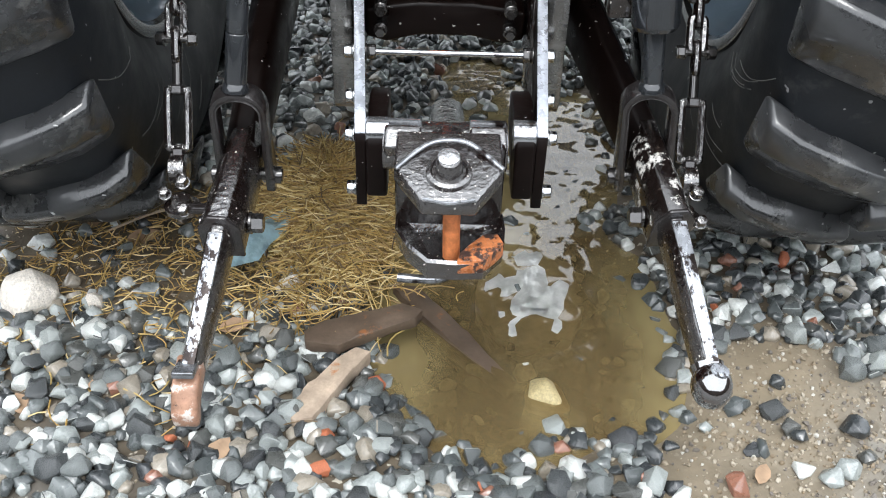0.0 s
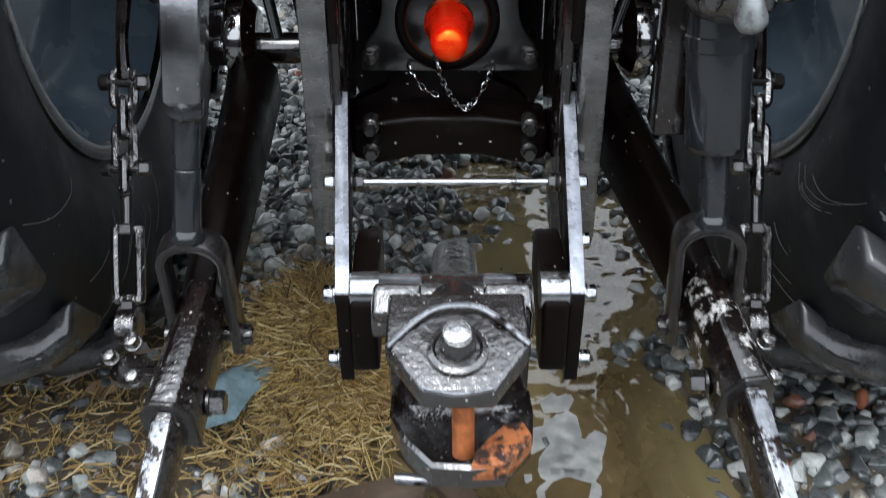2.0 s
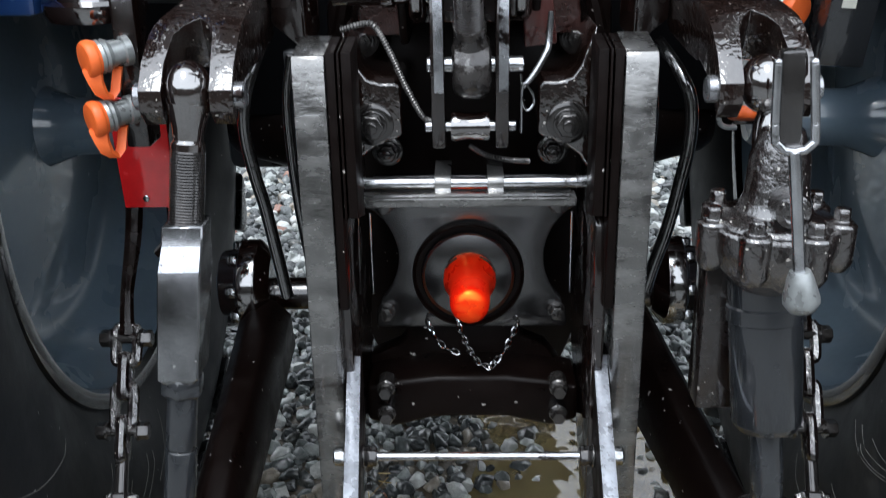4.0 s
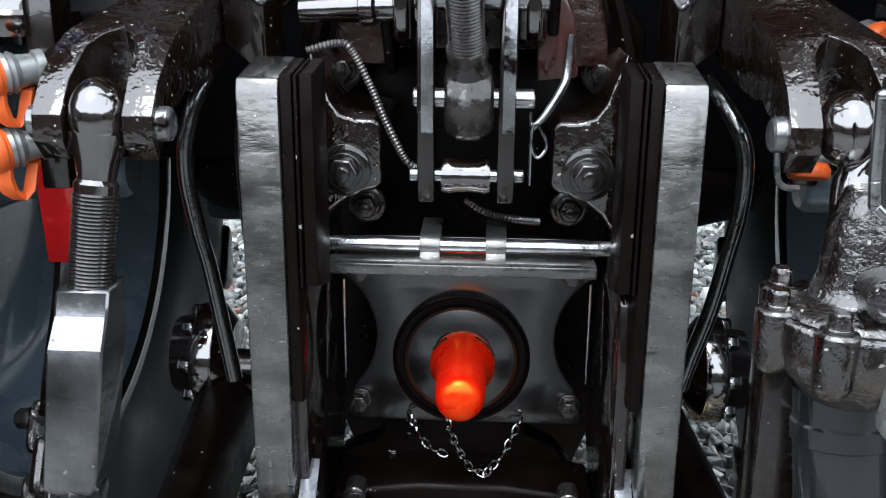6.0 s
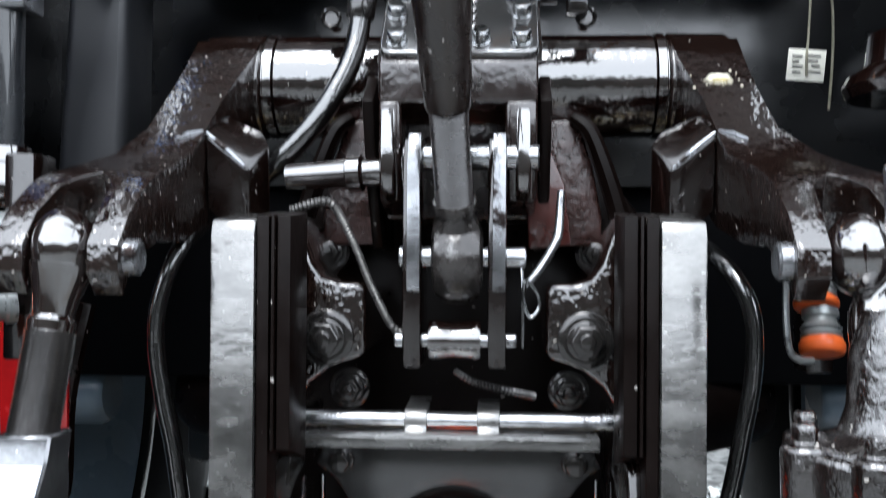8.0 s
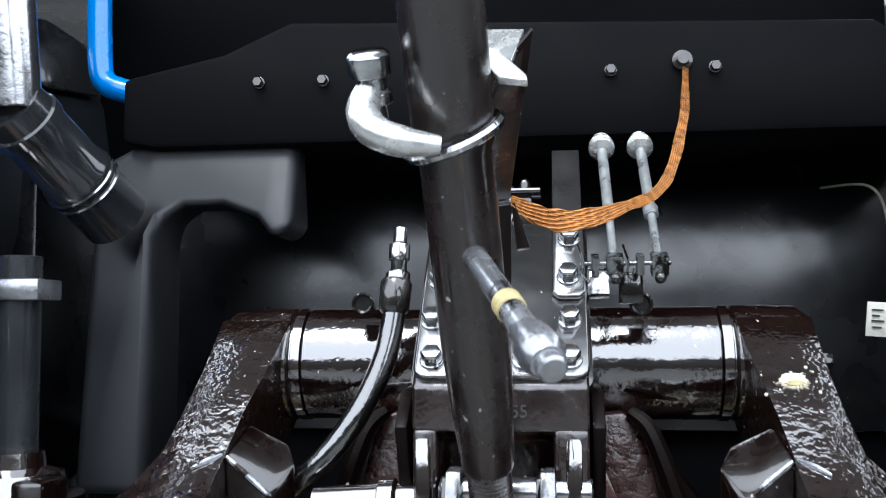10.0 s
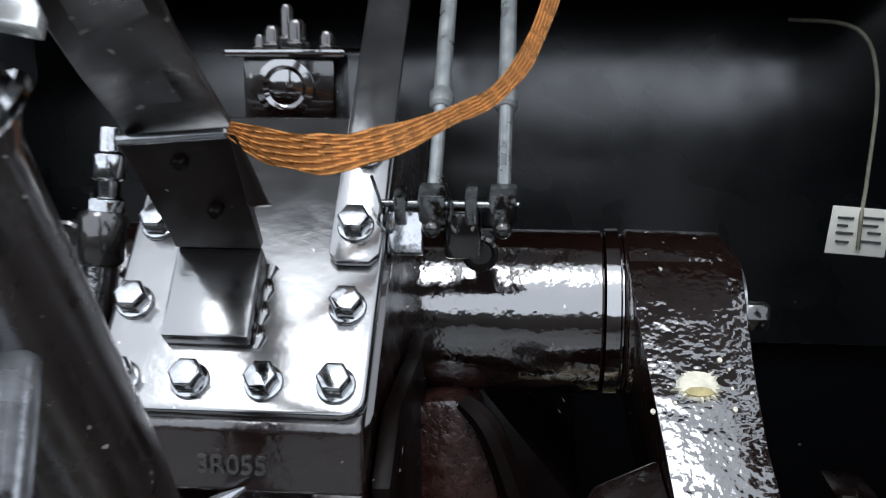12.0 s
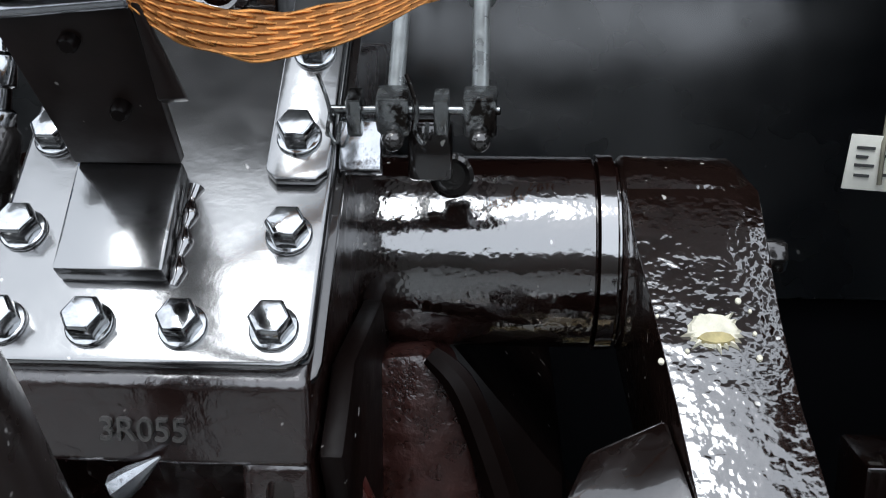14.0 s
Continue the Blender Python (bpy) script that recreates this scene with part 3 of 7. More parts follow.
# ---- tractor body ----
body = thing("tractor_body", "black tractor rear housing with axle and moulded plastic panels", "tractor")
bm = bm_()
prism(bm, [(-0.13, 0.61), (0.13, 0.61), (0.2, 0.80), (0.2, 1.2), (0.12, 1.30), (-0.12, 1.30), (-0.2, 1.2), (-0.2, 0.80)], "y", 0.20, 1.76)
part("transmission_case", bm, DULL, body, bevel=0.01)
for sx in (-1, 1):
    bm = bm_()
    lathe(bm, V(sx * 0.19, 0.541, 0.95), (sx, 0, 0), [(0, 0.15), (0.03, 0.14), (0.06, 0.10), (0.16, 0.075), (0.22, 0.06), (0.24, 0.045)], 32)
    part("axle_tube", bm, DULL, body, bevel=0.002)
    # pivot flange of the lower link
    px = 0.335 if sx < 0 else 0.30
    bm = bm_()
    lathe(bm, V(sx * px, 0.34, 0.72), (sx, 0, 0), [(0, 0.05), (0.02, 0.075), (0.05, 0.075), (0.055, 0.06), (0.085, 0.055), (0.09, 0.04)], 24)
    flange = part("pivot_flange", bm, PAINT_WET, body, bevel=0.002)
    for k in range(7):
        a = 2 * math.pi * k / 7 + 0.3
        bm = bm_()
        hexhead(bm, (sx * (px + 0.052), 0.34 + 0.062 * math.cos(a), 0.72 + 0.062 * math.sin(a)), (sx, 0, 0), 0.010, 0.014)
        part("bolt", bm, ZINC, flange)
    bm = bm_()
    cyl(bm, (sx * 0.16, 0.34, 0.70), (sx * (px + 0.02), 0.34, 0.70), 0.028)
    part("pivot_pin", bm, PAINT, body)
for sx in (-1, 1):
    bm = bm_()
    box(bm, (sx * 0.40, 0.57, 1.09), (0.42, 0.06, 0.20))
    part("frame_plate", bm, PAINT, body, bevel=0.006)
# closed panel behind the rockshaft
bm = bm_()
prism(bm, [(0.442, 1.25), (0.440, 1.34), (0.444, 1.42), (0.447, 1.555), (0.46, 1.575), (0.46, 1.60), (0.53, 1.60), (0.53, 1.25)], "x", -0.66, 0.62)
part("rear_panel", bm, PLASTIC, body, bevel=0.006)
bm = bm_()
box(bm, (-0.02, 0.495, 1.115), (1.14, 0.06, 0.27))
part("lower_panel", bm, PLASTIC_MATT, body, bevel=0.006)
bm = bm_()
prism(bm, [(-0.41, 1.592), (0.50, 1.592), (0.50, 1.66), (0.452, 1.676), (0.394, 1.712), (-0.25, 1.735), (-0.33, 1.70), (-0.45, 1.675), (-0.45, 1.60)], "y", 0.25, 0.52)
upper = part("upper_box", bm, PLASTIC_MATT, body, "black plastic valve cover box", bevel=0.008)
for x in (-0.285, -0.21, 0.113, 0.225):
    bm = bm_()
    hexhead(bm, (x, 0.249, 1.664), (0, -1, 0), 0.006, 0.008)
    part("bolt", bm, DARKSTEEL, upper)
# moulded tank with its arched recess
bm = bm_()
prism(bm, [(-0.55, 1.20), (-0.455, 1.20), (-0.452, 1.52), (-0.445, 1.545), (-0.42, 1.562), (-0.37, 1.562), (-0.325, 1.545), (-0.300, 1.515), (-0.275, 1.53), (-0.28, 1.645), (-0.31, 1.662), (-0.36, 1.668), (-0.48, 1.662), (-0.55, 1.62)], "y", 0.36, 0.47)
for v in bm.verts:
    if v.co.y < 0.4:
        v.co.y += max(0, v.co.z - 1.50) * 0.42
    v.co = V(0.034, -0.932, 1.218) + (v.co - V(0.034, -0.932, 1.218)) * 0.887
part("fuel_tank", bm, TANK, body, "black moulded plastic fuel tank", bevel=0.014, seg=4)
# three unseen boxes, added to shade the gravel under the tractor
bm = bm_()
box(bm, (0.0, 1.26, 1.38), (1.14, 1.0, 0.36))
part("cab_floor", bm, PLASTIC, body, bevel=0.02)
bm = bm_()
box(bm, (-0.21, 1.26, 0.995), (0.58, 1.0, 0.40))
part("side_gearbox", bm, PLASTIC, body, bevel=0.02)
bm = bm_()
box(bm, (-0.06, 0.56, 2.09), (1.12, 0.05, 0.98))
part("cab_rear", bm, PLASTIC_MATT, body, bevel=0.01)
bm = bm_()
box(bm, (0.0, 2.14, 1.15), (0.7, 0.74, 0.8))
part("engine_block", bm, PLASTIC, body, bevel=0.02)
# unseen roof, added to block the sky; its edge is set by the reflections
bm = bm_()
prism(bm, [(-0.05, 2.60), (-0.03, 2.72), (0.11, 2.78), (1.9, 2.78), (1.9, 2.58), (-0.01, 2.57)], "x", -0.85, 0.85)
part("cab_roof", bm, LINING, body, bevel=0.02)
for sx in (-1, 1):
    bm = bm_()
    prism(bm, [(0.30, 1.16), (0.45, 1.20), (0.60, 1.21), (1.5, 1.21), (1.5, 1.62), (0.30, 1.62)] if sx < 0 else [(0.34, 1.16), (0.45, 1.20), (0.60, 1.21), (1.5, 1.21), (1.5, 1.60), (0.34, 1.60)], "x", sx * 0.58, sx * 0.62)
    part("inner_fender", bm, PLASTIC, body, bevel=0.006)
    bm = bm_()
    box(bm, (sx * 0.86, 0.45, 1.90), (0.52, 1.1, 0.03), (0, sx * 3, 0))
    part("fender_top", bm, PLASTIC, body, bevel=0.01)

# ---- hitch rails ----
def build_rail(sx):
    r = thing("hitch_rail", "upright cast steel hitch rail with scuffed grey front face", "hitch rail", "hitch rails")
    x0, x1 = (-0.1625, -0.200) if sx < 0 else (0.1735, 0.2105)
    o_ = 0.0 if sx < 0 else 0.011
    bm = bm_()
    prism(bm, [(-0.104, 0.575), (-0.104, 1.170), (-0.098, 1.182), (-0.02, 1.192), (-0.01, 1.185), (-0.01, 0.56), (-0.03, 0.545), (-0.09, 0.55)], "x", min(x0, x1), max(x0, x1))
    part("face_bar", bm, CASTING, r, "scuffed grey cast face", bevel=0.0018, seg=2)
    for k, (a, b, y) in enumerate(((0.1615 + o_, 0.151 + o_, -0.100), (0.1485 + o_, 0.1455 + o_, -0.104), (0.1440 + o_, 0.1325 + o_, -0.101))):
        bm = bm_()
        prism(bm, [(y, 0.99 - 0.12 * (k == 0)), (y, 1.186), (-0.03, 1.192), (-0.03, 0.97 - 0.12 * (k == 0))], "x", min(sx * a, sx * b), max(sx * a, sx * b))
        part("guide_strip", bm, DULL, r, "black guide strip", bevel=0.0012)
    bm = bm_()
    prism(bm, [(-0.085, 0.56), (-0.085, 0.90), (-0.07, 0.97), (-0.02, 1.0), (0.16, 1.0), (0.16, 0.72), (0.02, 0.60), (-0.02, 0.56)], "x", min(sx * 0.150, sx * 0.166), max(sx * 0.150, sx * 0.166))
    part("side_cheek", bm, PAINT, r, "black side cheek plate", bevel=0.004)
    bm = bm_()
    prism(bm, [(sx * x, z) for x, z in ((0.156, 1.195), (0.145, 1.170), (0.137, 1.146), (0.127, 1.132), (0.112, 1.127), (0.091, 1.127), (0.085, 1.121), (0.085, 1.063), (0.090, 1.056), (0.116, 1.049), (0.138, 1.032), (0.156, 1.004))], "y", 0.015, 0.16)
    plate = part("bolted_flange", bm, PAINT_DUST, r, "dark cast flange", bevel=0.009, seg=3)
    for x, y, z, q in ((0.1225, 0.014, 1.075, 1.0), (0.145, 0.16, 1.157, 0.85), (0.112, 0.10, 1.017, 0.8)):
        bm = bm_()
        x = sx * x
        lathe(bm, V(x, y, z), (0, -1, 0), [(0, 0.027 * q), (0.004, 0.027 * q), (0.006, 0.022 * q), (0.006, 0.021 * q)], 28)
        hexhead(bm, (x, y - 0.005, z), (0, -1, 0), 0.0165 * q, 0.014)
        cyl(bm, (x, y - 0.018, z), (x, y - 0.026, z), 0.008 * q)
        part("flange_bolt", bm, DARKSTEEL, plate, "oily hex bolt with washer", bevel=0.0006)
    return r


build_rail(-1)
build_rail(1)

# ---- pto guard ----
pto = thing("pto_guard", "satin black pressed plate guard around the power take-off", "guard plate")
out = [(-0.132, 0.985), (0.132, 0.985)]
out += [(0.140, 0.95)] + arc(0.190, 0.865, 0.088, 120, 225, 10) + [(0.136, 0.775), (0.136, 0.757), (-0.136, 0.757), (-0.136, 0.775)] + arc(-0.190, 0.865, 0.088, -45, 60, 10) + [(-0.140, 0.95)]
bm = bm_()
prism(bm, out, "y", 0.085, 0.10)
part("plate", bm, SATIN, pto, bevel=0.003)
bm = bm_()
lathe(bm, V(-0.004, 0.086, 0.840), (0, -1, 0), [(0, 0.079), (0.008, 0.0785), (0.010, 0.0765), (0.008, 0.0745), (0.002, 0.0735), (0.0015, 0.060)], 56)
part("stub_ring", bm, DULL, pto, "black outer ring")
bm = bm_()
lathe(bm, V(-0.004, 0.086, 0.840), (0, -1, 0), [(0.001, 0.0665), (0.009, 0.0660), (0.011, 0.0645), (0.009, 0.0625), (0.008, 0.0610), (0.012, 0.048), (0.015, 0.034), (0.015, 0.02)], 56)
part("stub_cone", bm, SATIN, pto, "satin black shallow dish with rolled rim")
bm = bm_()
box(bm, (-0.002, -0.02, 0.986), (0.268, 0.03, 0.012))
part("hinge_plate", bm, CASTING, pto, "worn grey hinge plate", bevel=0.002)
bm = bm_()
cyl(bm, (-0.155, 0.004, 1.000), (0.153, 0.004, 1.000), 0.0082)
part("hinge_bar", bm, STEEL, pto, "bright steel hinge bar")
for x in (-0.035, 0.032):
    bm = bm_()
    prism(bm, arc(0.004, 1.0, 0.0115, 200, 90, 8) + [(0.030, 1.0125), (0.058, 1.0145), (0.058, 1.0115), (0.030, 1.0095), (0.016, 0.99), (0.016, 0.983)] + [(-0.014, 0.976), (-0.012, 0.99)], "x", x - 0.0105, x + 0.0105)
    part("clip", bm, CASTING, pto, "steel saddle clip", bevel=0.001)
    for dx in (-0.005, 0.005):
        bm = bm_()
        hexhead(bm, (x + dx, -0.013, 0.984), (0, -1, 0), 0.0032, 0.004)
        part("rivet", bm, ZINC, pto)
for sx in (-1, 1):
    for z, x in ((0.945, 0.118), (0.785, 0.121)):
        bm = bm_()
        hexhead(bm, (sx * x, 0.084, z), (0, -1, 0), 0.0115, 0.016)
        part("bolt", bm, DARKSTEEL, pto, bevel=0.0006)
    bm = bm_()
    cyl(bm, (sx * 0.142, 0.11, 0.80), (sx * 0.142, 0.11, 0.925), 0.0035)
    part("pin", bm, ZINC, pto, "bright thin pin")

cap = thing("red_shaft_cover", "bright red plastic cap over the drive shaft stub", "shaft cover")
bm = bm_()
lathe(bm, V(-0.002, 0.072, 0.841), (0, -1, 0), [(0, 0.0365), (0.014, 0.0365), (0.018, 0.0350), (0.030, 0.0300), (0.042, 0.0277), (0.088, 0.0265), (0.096, 0.0255), (0.101, 0.0235), (0.1045, 0.020), (0.1075, 0.014), (0.109, 0.007), (0.1092, 0.002)], 40)
part("sleeve", bm, RED, cap)
for a0, a1 in ((20, 75), (118, 150)):
    bm = bm_()
    tube(bm, [(-0.002 + 0.0375 * math.cos(radians(a)), 0.060, 0.841 + 0.0375 * math.sin(radians(a))) for a in range(a0, a1 + 1, 8)], 0.0016, 6, steps=2)
    part("wire_clip", bm, DARKSTEEL, cap, "dark wire clip")


def chain(bm, pts, link=0.016, r=0.0022):
    """Links of wire along a sagging line."""
    pts = [Vector(p) for p in pts]
    line = []
    for a, b in zip(pts, pts[1:]):
        k = max(2, int((b - a).length / (link * 0.72)))
        line += [a.lerp(b, i / k) for i in range(k)]
    line.append(pts[-1])
    for i, (a, b) in enumerate(zip(line, line[1:])):
        d = (b - a).normalized()
        s = d.orthogonal().normalized()
        s.rotate(Matrix.Rotation(i % 2 * math.pi / 2 + 0.4, 3, d))
        c = (a + b) / 2
        loop = [c + d * (link * 0.55 * math.cos(t)) + s * (link * 0.32 * math.sin(t)) for t in [2 * math.pi * k / 10 for k in range(10)]]
        nrm = d.cross(s)
        ringsv = []
        for k, p in enumerate(loop):
            o = (p - c).normalized()
            ringsv.append([bm.verts.new(p + r * (math.cos(q) * o + math.sin(q) * nrm)) for q in [2 * math.pi * j / 5 for j in range(5)]])
        for k in range(10):
            for j in range(5):
                bm.faces.new((ringsv[k][j], ringsv[k][(j + 1) % 5], ringsv[(k + 1) % 10][(j + 1) % 5], ringsv[(k + 1) % 10][j]))
    return bm


for pts, nm in ((((-0.064, 0.078, 0.772), (-0.054, 0.055, 0.760), (-0.038, 0.05, 0.742), (-0.018, 0.05, 0.733)), 0), (((-0.022, 0.060, 0.795), (-0.016, 0.045, 0.770), (-0.004, 0.04, 0.745), (0.010, 0.04, 0.722), (0.026, 0.04, 0.715), (0.046, 0.05, 0.735), (0.067, 0.078, 0.768)), 1)):
    bm = bm_()
    chain(bm, pts, 0.012, 0.0015)
    tagged(part("guard_chain", bm, ZINC), "thin galvanised chain hanging below the red cap", "chain", "guard chains")

# ---- hitch cross beam and side arms ----
beam = thing("hitch_beam", "dark curved steel cross beam below the guard", "beam")
bm = bm_()
top = [(-0.15, 0.690), (-0.10, 0.700), (-0.05, 0.706), (0.05, 0.706), (0.10, 0.700), (0.15, 0.690)]
prism(bm, top + [(0.15, 0.635), (0.11, 0.625), (0.05, 0.640), (-0.05, 0.640), (-0.11, 0.625), (-0.15, 0.635)], "y", 0.03, 0.12)
part("beam", bm, DULL, beam, bevel=0.008, seg=3)
bm = bm_()
prism(bm, [(-0.15, 0.66), (-0.15, 0.700), (-0.131, 0.708), (-0.106, 0.719), (-0.097, 0.730), (-0.095, 0.775), (0.067, 0.775), (0.074, 0.731), (0.108, 0.716), (0.128, 0.69), (0.130, 0.66)], "y", 0.106, 0.14)
part("back_web", bm, DULL, beam, "black arched web behind the beam", bevel=0.004)
for sx in (-1, 1):
    for z in (0.66, 0.70):
        bm = bm_()
        cyl(bm, (sx * 0.12, 0.005, z), (sx * 0.12, 0.035, z), 0.013)
        hexhead(bm, (sx * 0.12, 0.005, z), (0, -1, 0), 0.010, 0.012)
        part("bolt", bm, DARKSTEEL, beam)


def build_side_arm(sx):
    a = thing("hitch_side_arm", "flat black side arm with bright worn edge", "side arm", "hitch side arms")
    xa, xb = (-0.1335, -0.1555) if sx < 0 else (0.1520, 0.1670)

    def at(y):
        """The arms spread towards the tractor."""
        return xa + (xb - xa) * (y + 0.35) / 0.33

    def plate(out, w):
        return rings(bm_(), [[(at(y) + d, y, z) for y, z in out] for d in (-w, w)])
    out = [(-0.02, 0.785), (-0.055, 0.785), (-0.335, 0.672), (-0.368, 0.655), (-0.376, 0.63), (-0.366, 0.52), (-0.345, 0.52), (-0.335, 0.56), (-0.30, 0.60), (-0.10, 0.64), (-0.02, 0.67)]
    part("side_plate", plate(out, 0.0085), DULL, a, bevel=0.002)
    part("worn_edge", plate([(-0.060, 0.7865), (-0.335, 0.6755), (-0.366, 0.6585), (-0.368, 0.6545), (-0.335, 0.671), (-0.060, 0.782)], 0.0087), EDGE, a, "bright worn edge", bevel=0.0008)
    bm = bm_()
    xi = xa - sx * 0.0265
    prism(bm, [(-0.22, 0.66), (-0.27, 0.672)] + arc(-0.345, 0.632, 0.036, 60, 180, 8) + [(-0.38, 0.56), (-0.375, 0.542), (-0.33, 0.542), (-0.30, 0.57), (-0.22, 0.60)], "x", xi - 0.0165, xi + 0.0165)
    part("cheek", bm, DULL, a, bevel=0.005, seg=3)
    bm = bm_()
    lathe(bm, V(xa - sx * 0.045, -0.352, 0.650), (sx, 0, 0), [(0, 0.0235), (0.034, 0.0235), (0.036, 0.021)], 24)
    part("pivot_pin", bm, STEEL, a, "worn bright pivot pin")
    for y, z in ((-0.352, 0.645), (-0.352, 0.545), (-0.245, 0.655)):
        bm = bm_()
        hexhead(bm, (at(y) + sx * 0.0085, y, z), (sx, 0, 0), 0.0115, 0.013)
        part("bolt", bm, ZINC, a, "zinc bolt head", bevel=0.0006)
    return a


build_side_arm(-1)
build_side_arm(1)
rod = thing("spacer_rod", "bright steel spacer rod with nuts between the side arms", "rod")
bm = bm_()
cyl(bm, (-0.125, -0.135, 0.683), (0.138, -0.135, 0.683), 0.0055)
part("shaft", bm, STEEL, rod)
for sx in (-1, 1):
    for x, d, r in ((0.1565 if sx < 0 else 0.1700, 1, 0.012), (0.1395 if sx < 0 else 0.1530, -1, 0.013)):
        bm = bm_()
        hexhead(bm, (sx * x, -0.135, 0.683), (sx * d, 0, 0), r, 0.016)
        part("nut", bm, ZINC if d > 0 else DARKSTEEL, rod, bevel=0.0006)

# ---- tow hook ----
hook = thing("tow_hook", "greasy black cast tow hook with a rusty orange pin", "tow hook")
bm = bm_()
cyl(bm, (-0.098, -0.35, 0.625), (0.098, -0.35, 0.625), 0.040, seg=28)
part("barrel", bm, PAINT_MUD, hook, bevel=0.003)
for sx in (-1, 1):
    bm = bm_()
    box(bm, (sx * 0.066, -0.378, 0.648), (0.058, 0.042, 0.04), (35, 0, 0))
    lugp = part("barrel_lug", bm, PAINT_MUD, hook, bevel=0.006, seg=3)
    bm = bm_()
    box(bm, (sx * 0.066, -0.352, 0.6665), (0.058, 0.012, 0.012))
    part("rib", bm, WORN, hook, "worn ridge", bevel=0.003)
bm = bm_()
lathe(bm, V(0.004, -0.20, 0.60), (0, -0.94, 0.10), [(0, 0.030), (0.08, 0.032), (0.12, 0.045), (0.2, 0.052), (0.23, 0.04)], 28)
part("stem", bm, PAINT_MUD, hook, "mud-splashed stem", bevel=0.002)
# upper jaw: a hexagonal plate that slopes to the rear
def tilt_plate(bm, out, z0, slope, thick):
    """Outline in x, y; the top lies at z0 + slope * (y + 0.45)."""
    return rings(bm, [[(x, y, z0 + slope * (y + 0.45) - thick) for x, y in out], [(x, y, z0 + slope * (y + 0.45)) for x, y in out]])


bm = bm_()
tilt_plate(bm, [(-0.075, -0.40), (0.084, -0.40), (0.088, -0.468), (0.045, -0.528), (-0.034, -0.528), (-0.076, -0.468)], 0.665, 0.33, 0.028)
part("upper_jaw", bm, PAINT_MUD, hook, bevel=0.006, seg=3)
bm = bm_()
tube(bm, [(-0.074, -0.474, 0.659), (-0.03, -0.436, 0.677), (0.005, -0.428, 0.682), (0.04, -0.434, 0.678), (0.086, -0.472, 0.660)], 0.0036, 8)
tube(bm, [(-0.032, -0.525, 0.640), (0.005, -0.531, 0.637), (0.043, -0.525, 0.640)], 0.003, 8)
part("jaw_rib", bm, WORN, hook, "worn raised rib")
bm = bm_()
lathe(bm, V(0.005, -0.478, 0.650), (0, -0.3, 1), [(0, 0.036), (0.012, 0.034), (0.014, 0.028), (0.010, 0.025), (0.010, 0.021), (0.03, 0.020), (0.036, 0.016), (0.038, 0.008)], 28)
part("pin_boss", bm, PAINT_MUD, hook)
bm = bm_()
lathe(bm, V(0.004, -0.484, 0.683), (0, -0.3, 1), [(0, 0.0165), (0.006, 0.0160), (0.009, 0.012), (0.0095, 0.004)], 20)
part("pin_head", bm, PINHEAD, hook, "bright worn pin head")
bm = bm_()
lathe(bm, V(0.010, -0.468, 0.652), (0.02, -0.12, -1), [(0, 0.0135), (0.145, 0.0135)], 20)
part("draw_pin", bm, RUST, hook, "rusty orange draw pin")
# lower jaw: a dished lip
bm = bm_()
n_, loops = 14, []
lip = [(-0.073, -0.40), (-0.074, -0.445), (-0.055, -0.49), (-0.024, -0.530), (0.018, -0.534), (0.060, -0.530), (0.092, -0.485), (0.096, -0.44), (0.094, -0.40)]
c = V(0.011, -0.44, 0.0)
loops = []
for f, z in ((1.0, 0.500), (1.02, 0.530), (0.97, 0.534), (0.9, 0.524), (0.6, 0.502), (0.25, 0.495)):
    loops.append([(c.x + (x - c.x) * f, c.y + (y - c.y) * f, z) for x, y in lip])
rings(bm, loops)
part("lower_jaw", bm, PAINT_MUD, hook, bevel=0.0)
bm = bm_()
lip2 = [(0.020, -0.5350), (0.060, -0.5325), (0.080, -0.507), (0.093, -0.487), (0.084, -0.462), (0.062, -0.466), (0.042, -0.490), (0.026, -0.512)]
rings(bm, [[(x, y, 0.512) for x, y in lip2], [(x, y, 0.5375) for x, y in lip2]])
part("rubbed_lip", bm, RUBLIP, hook, "rubbed rusty orange lip", bevel=0.002)
bm = bm_()
box(bm, (0.008, -0.395, 0.585), (0.17, 0.03, 0.15))
part("throat", bm, PAINT, hook, bevel=0.008)
bm = bm_()
tube(bm, [(-0.070, -0.470, 0.452), (-0.02, -0.478, 0.456), (0.008, -0.482, 0.466), (0.018, -0.483, 0.49), (0.018, -0.48, 0.51)], 0.0075, 10)
part("release_handle", bm, WORN, hook, "bent worn steel handle")


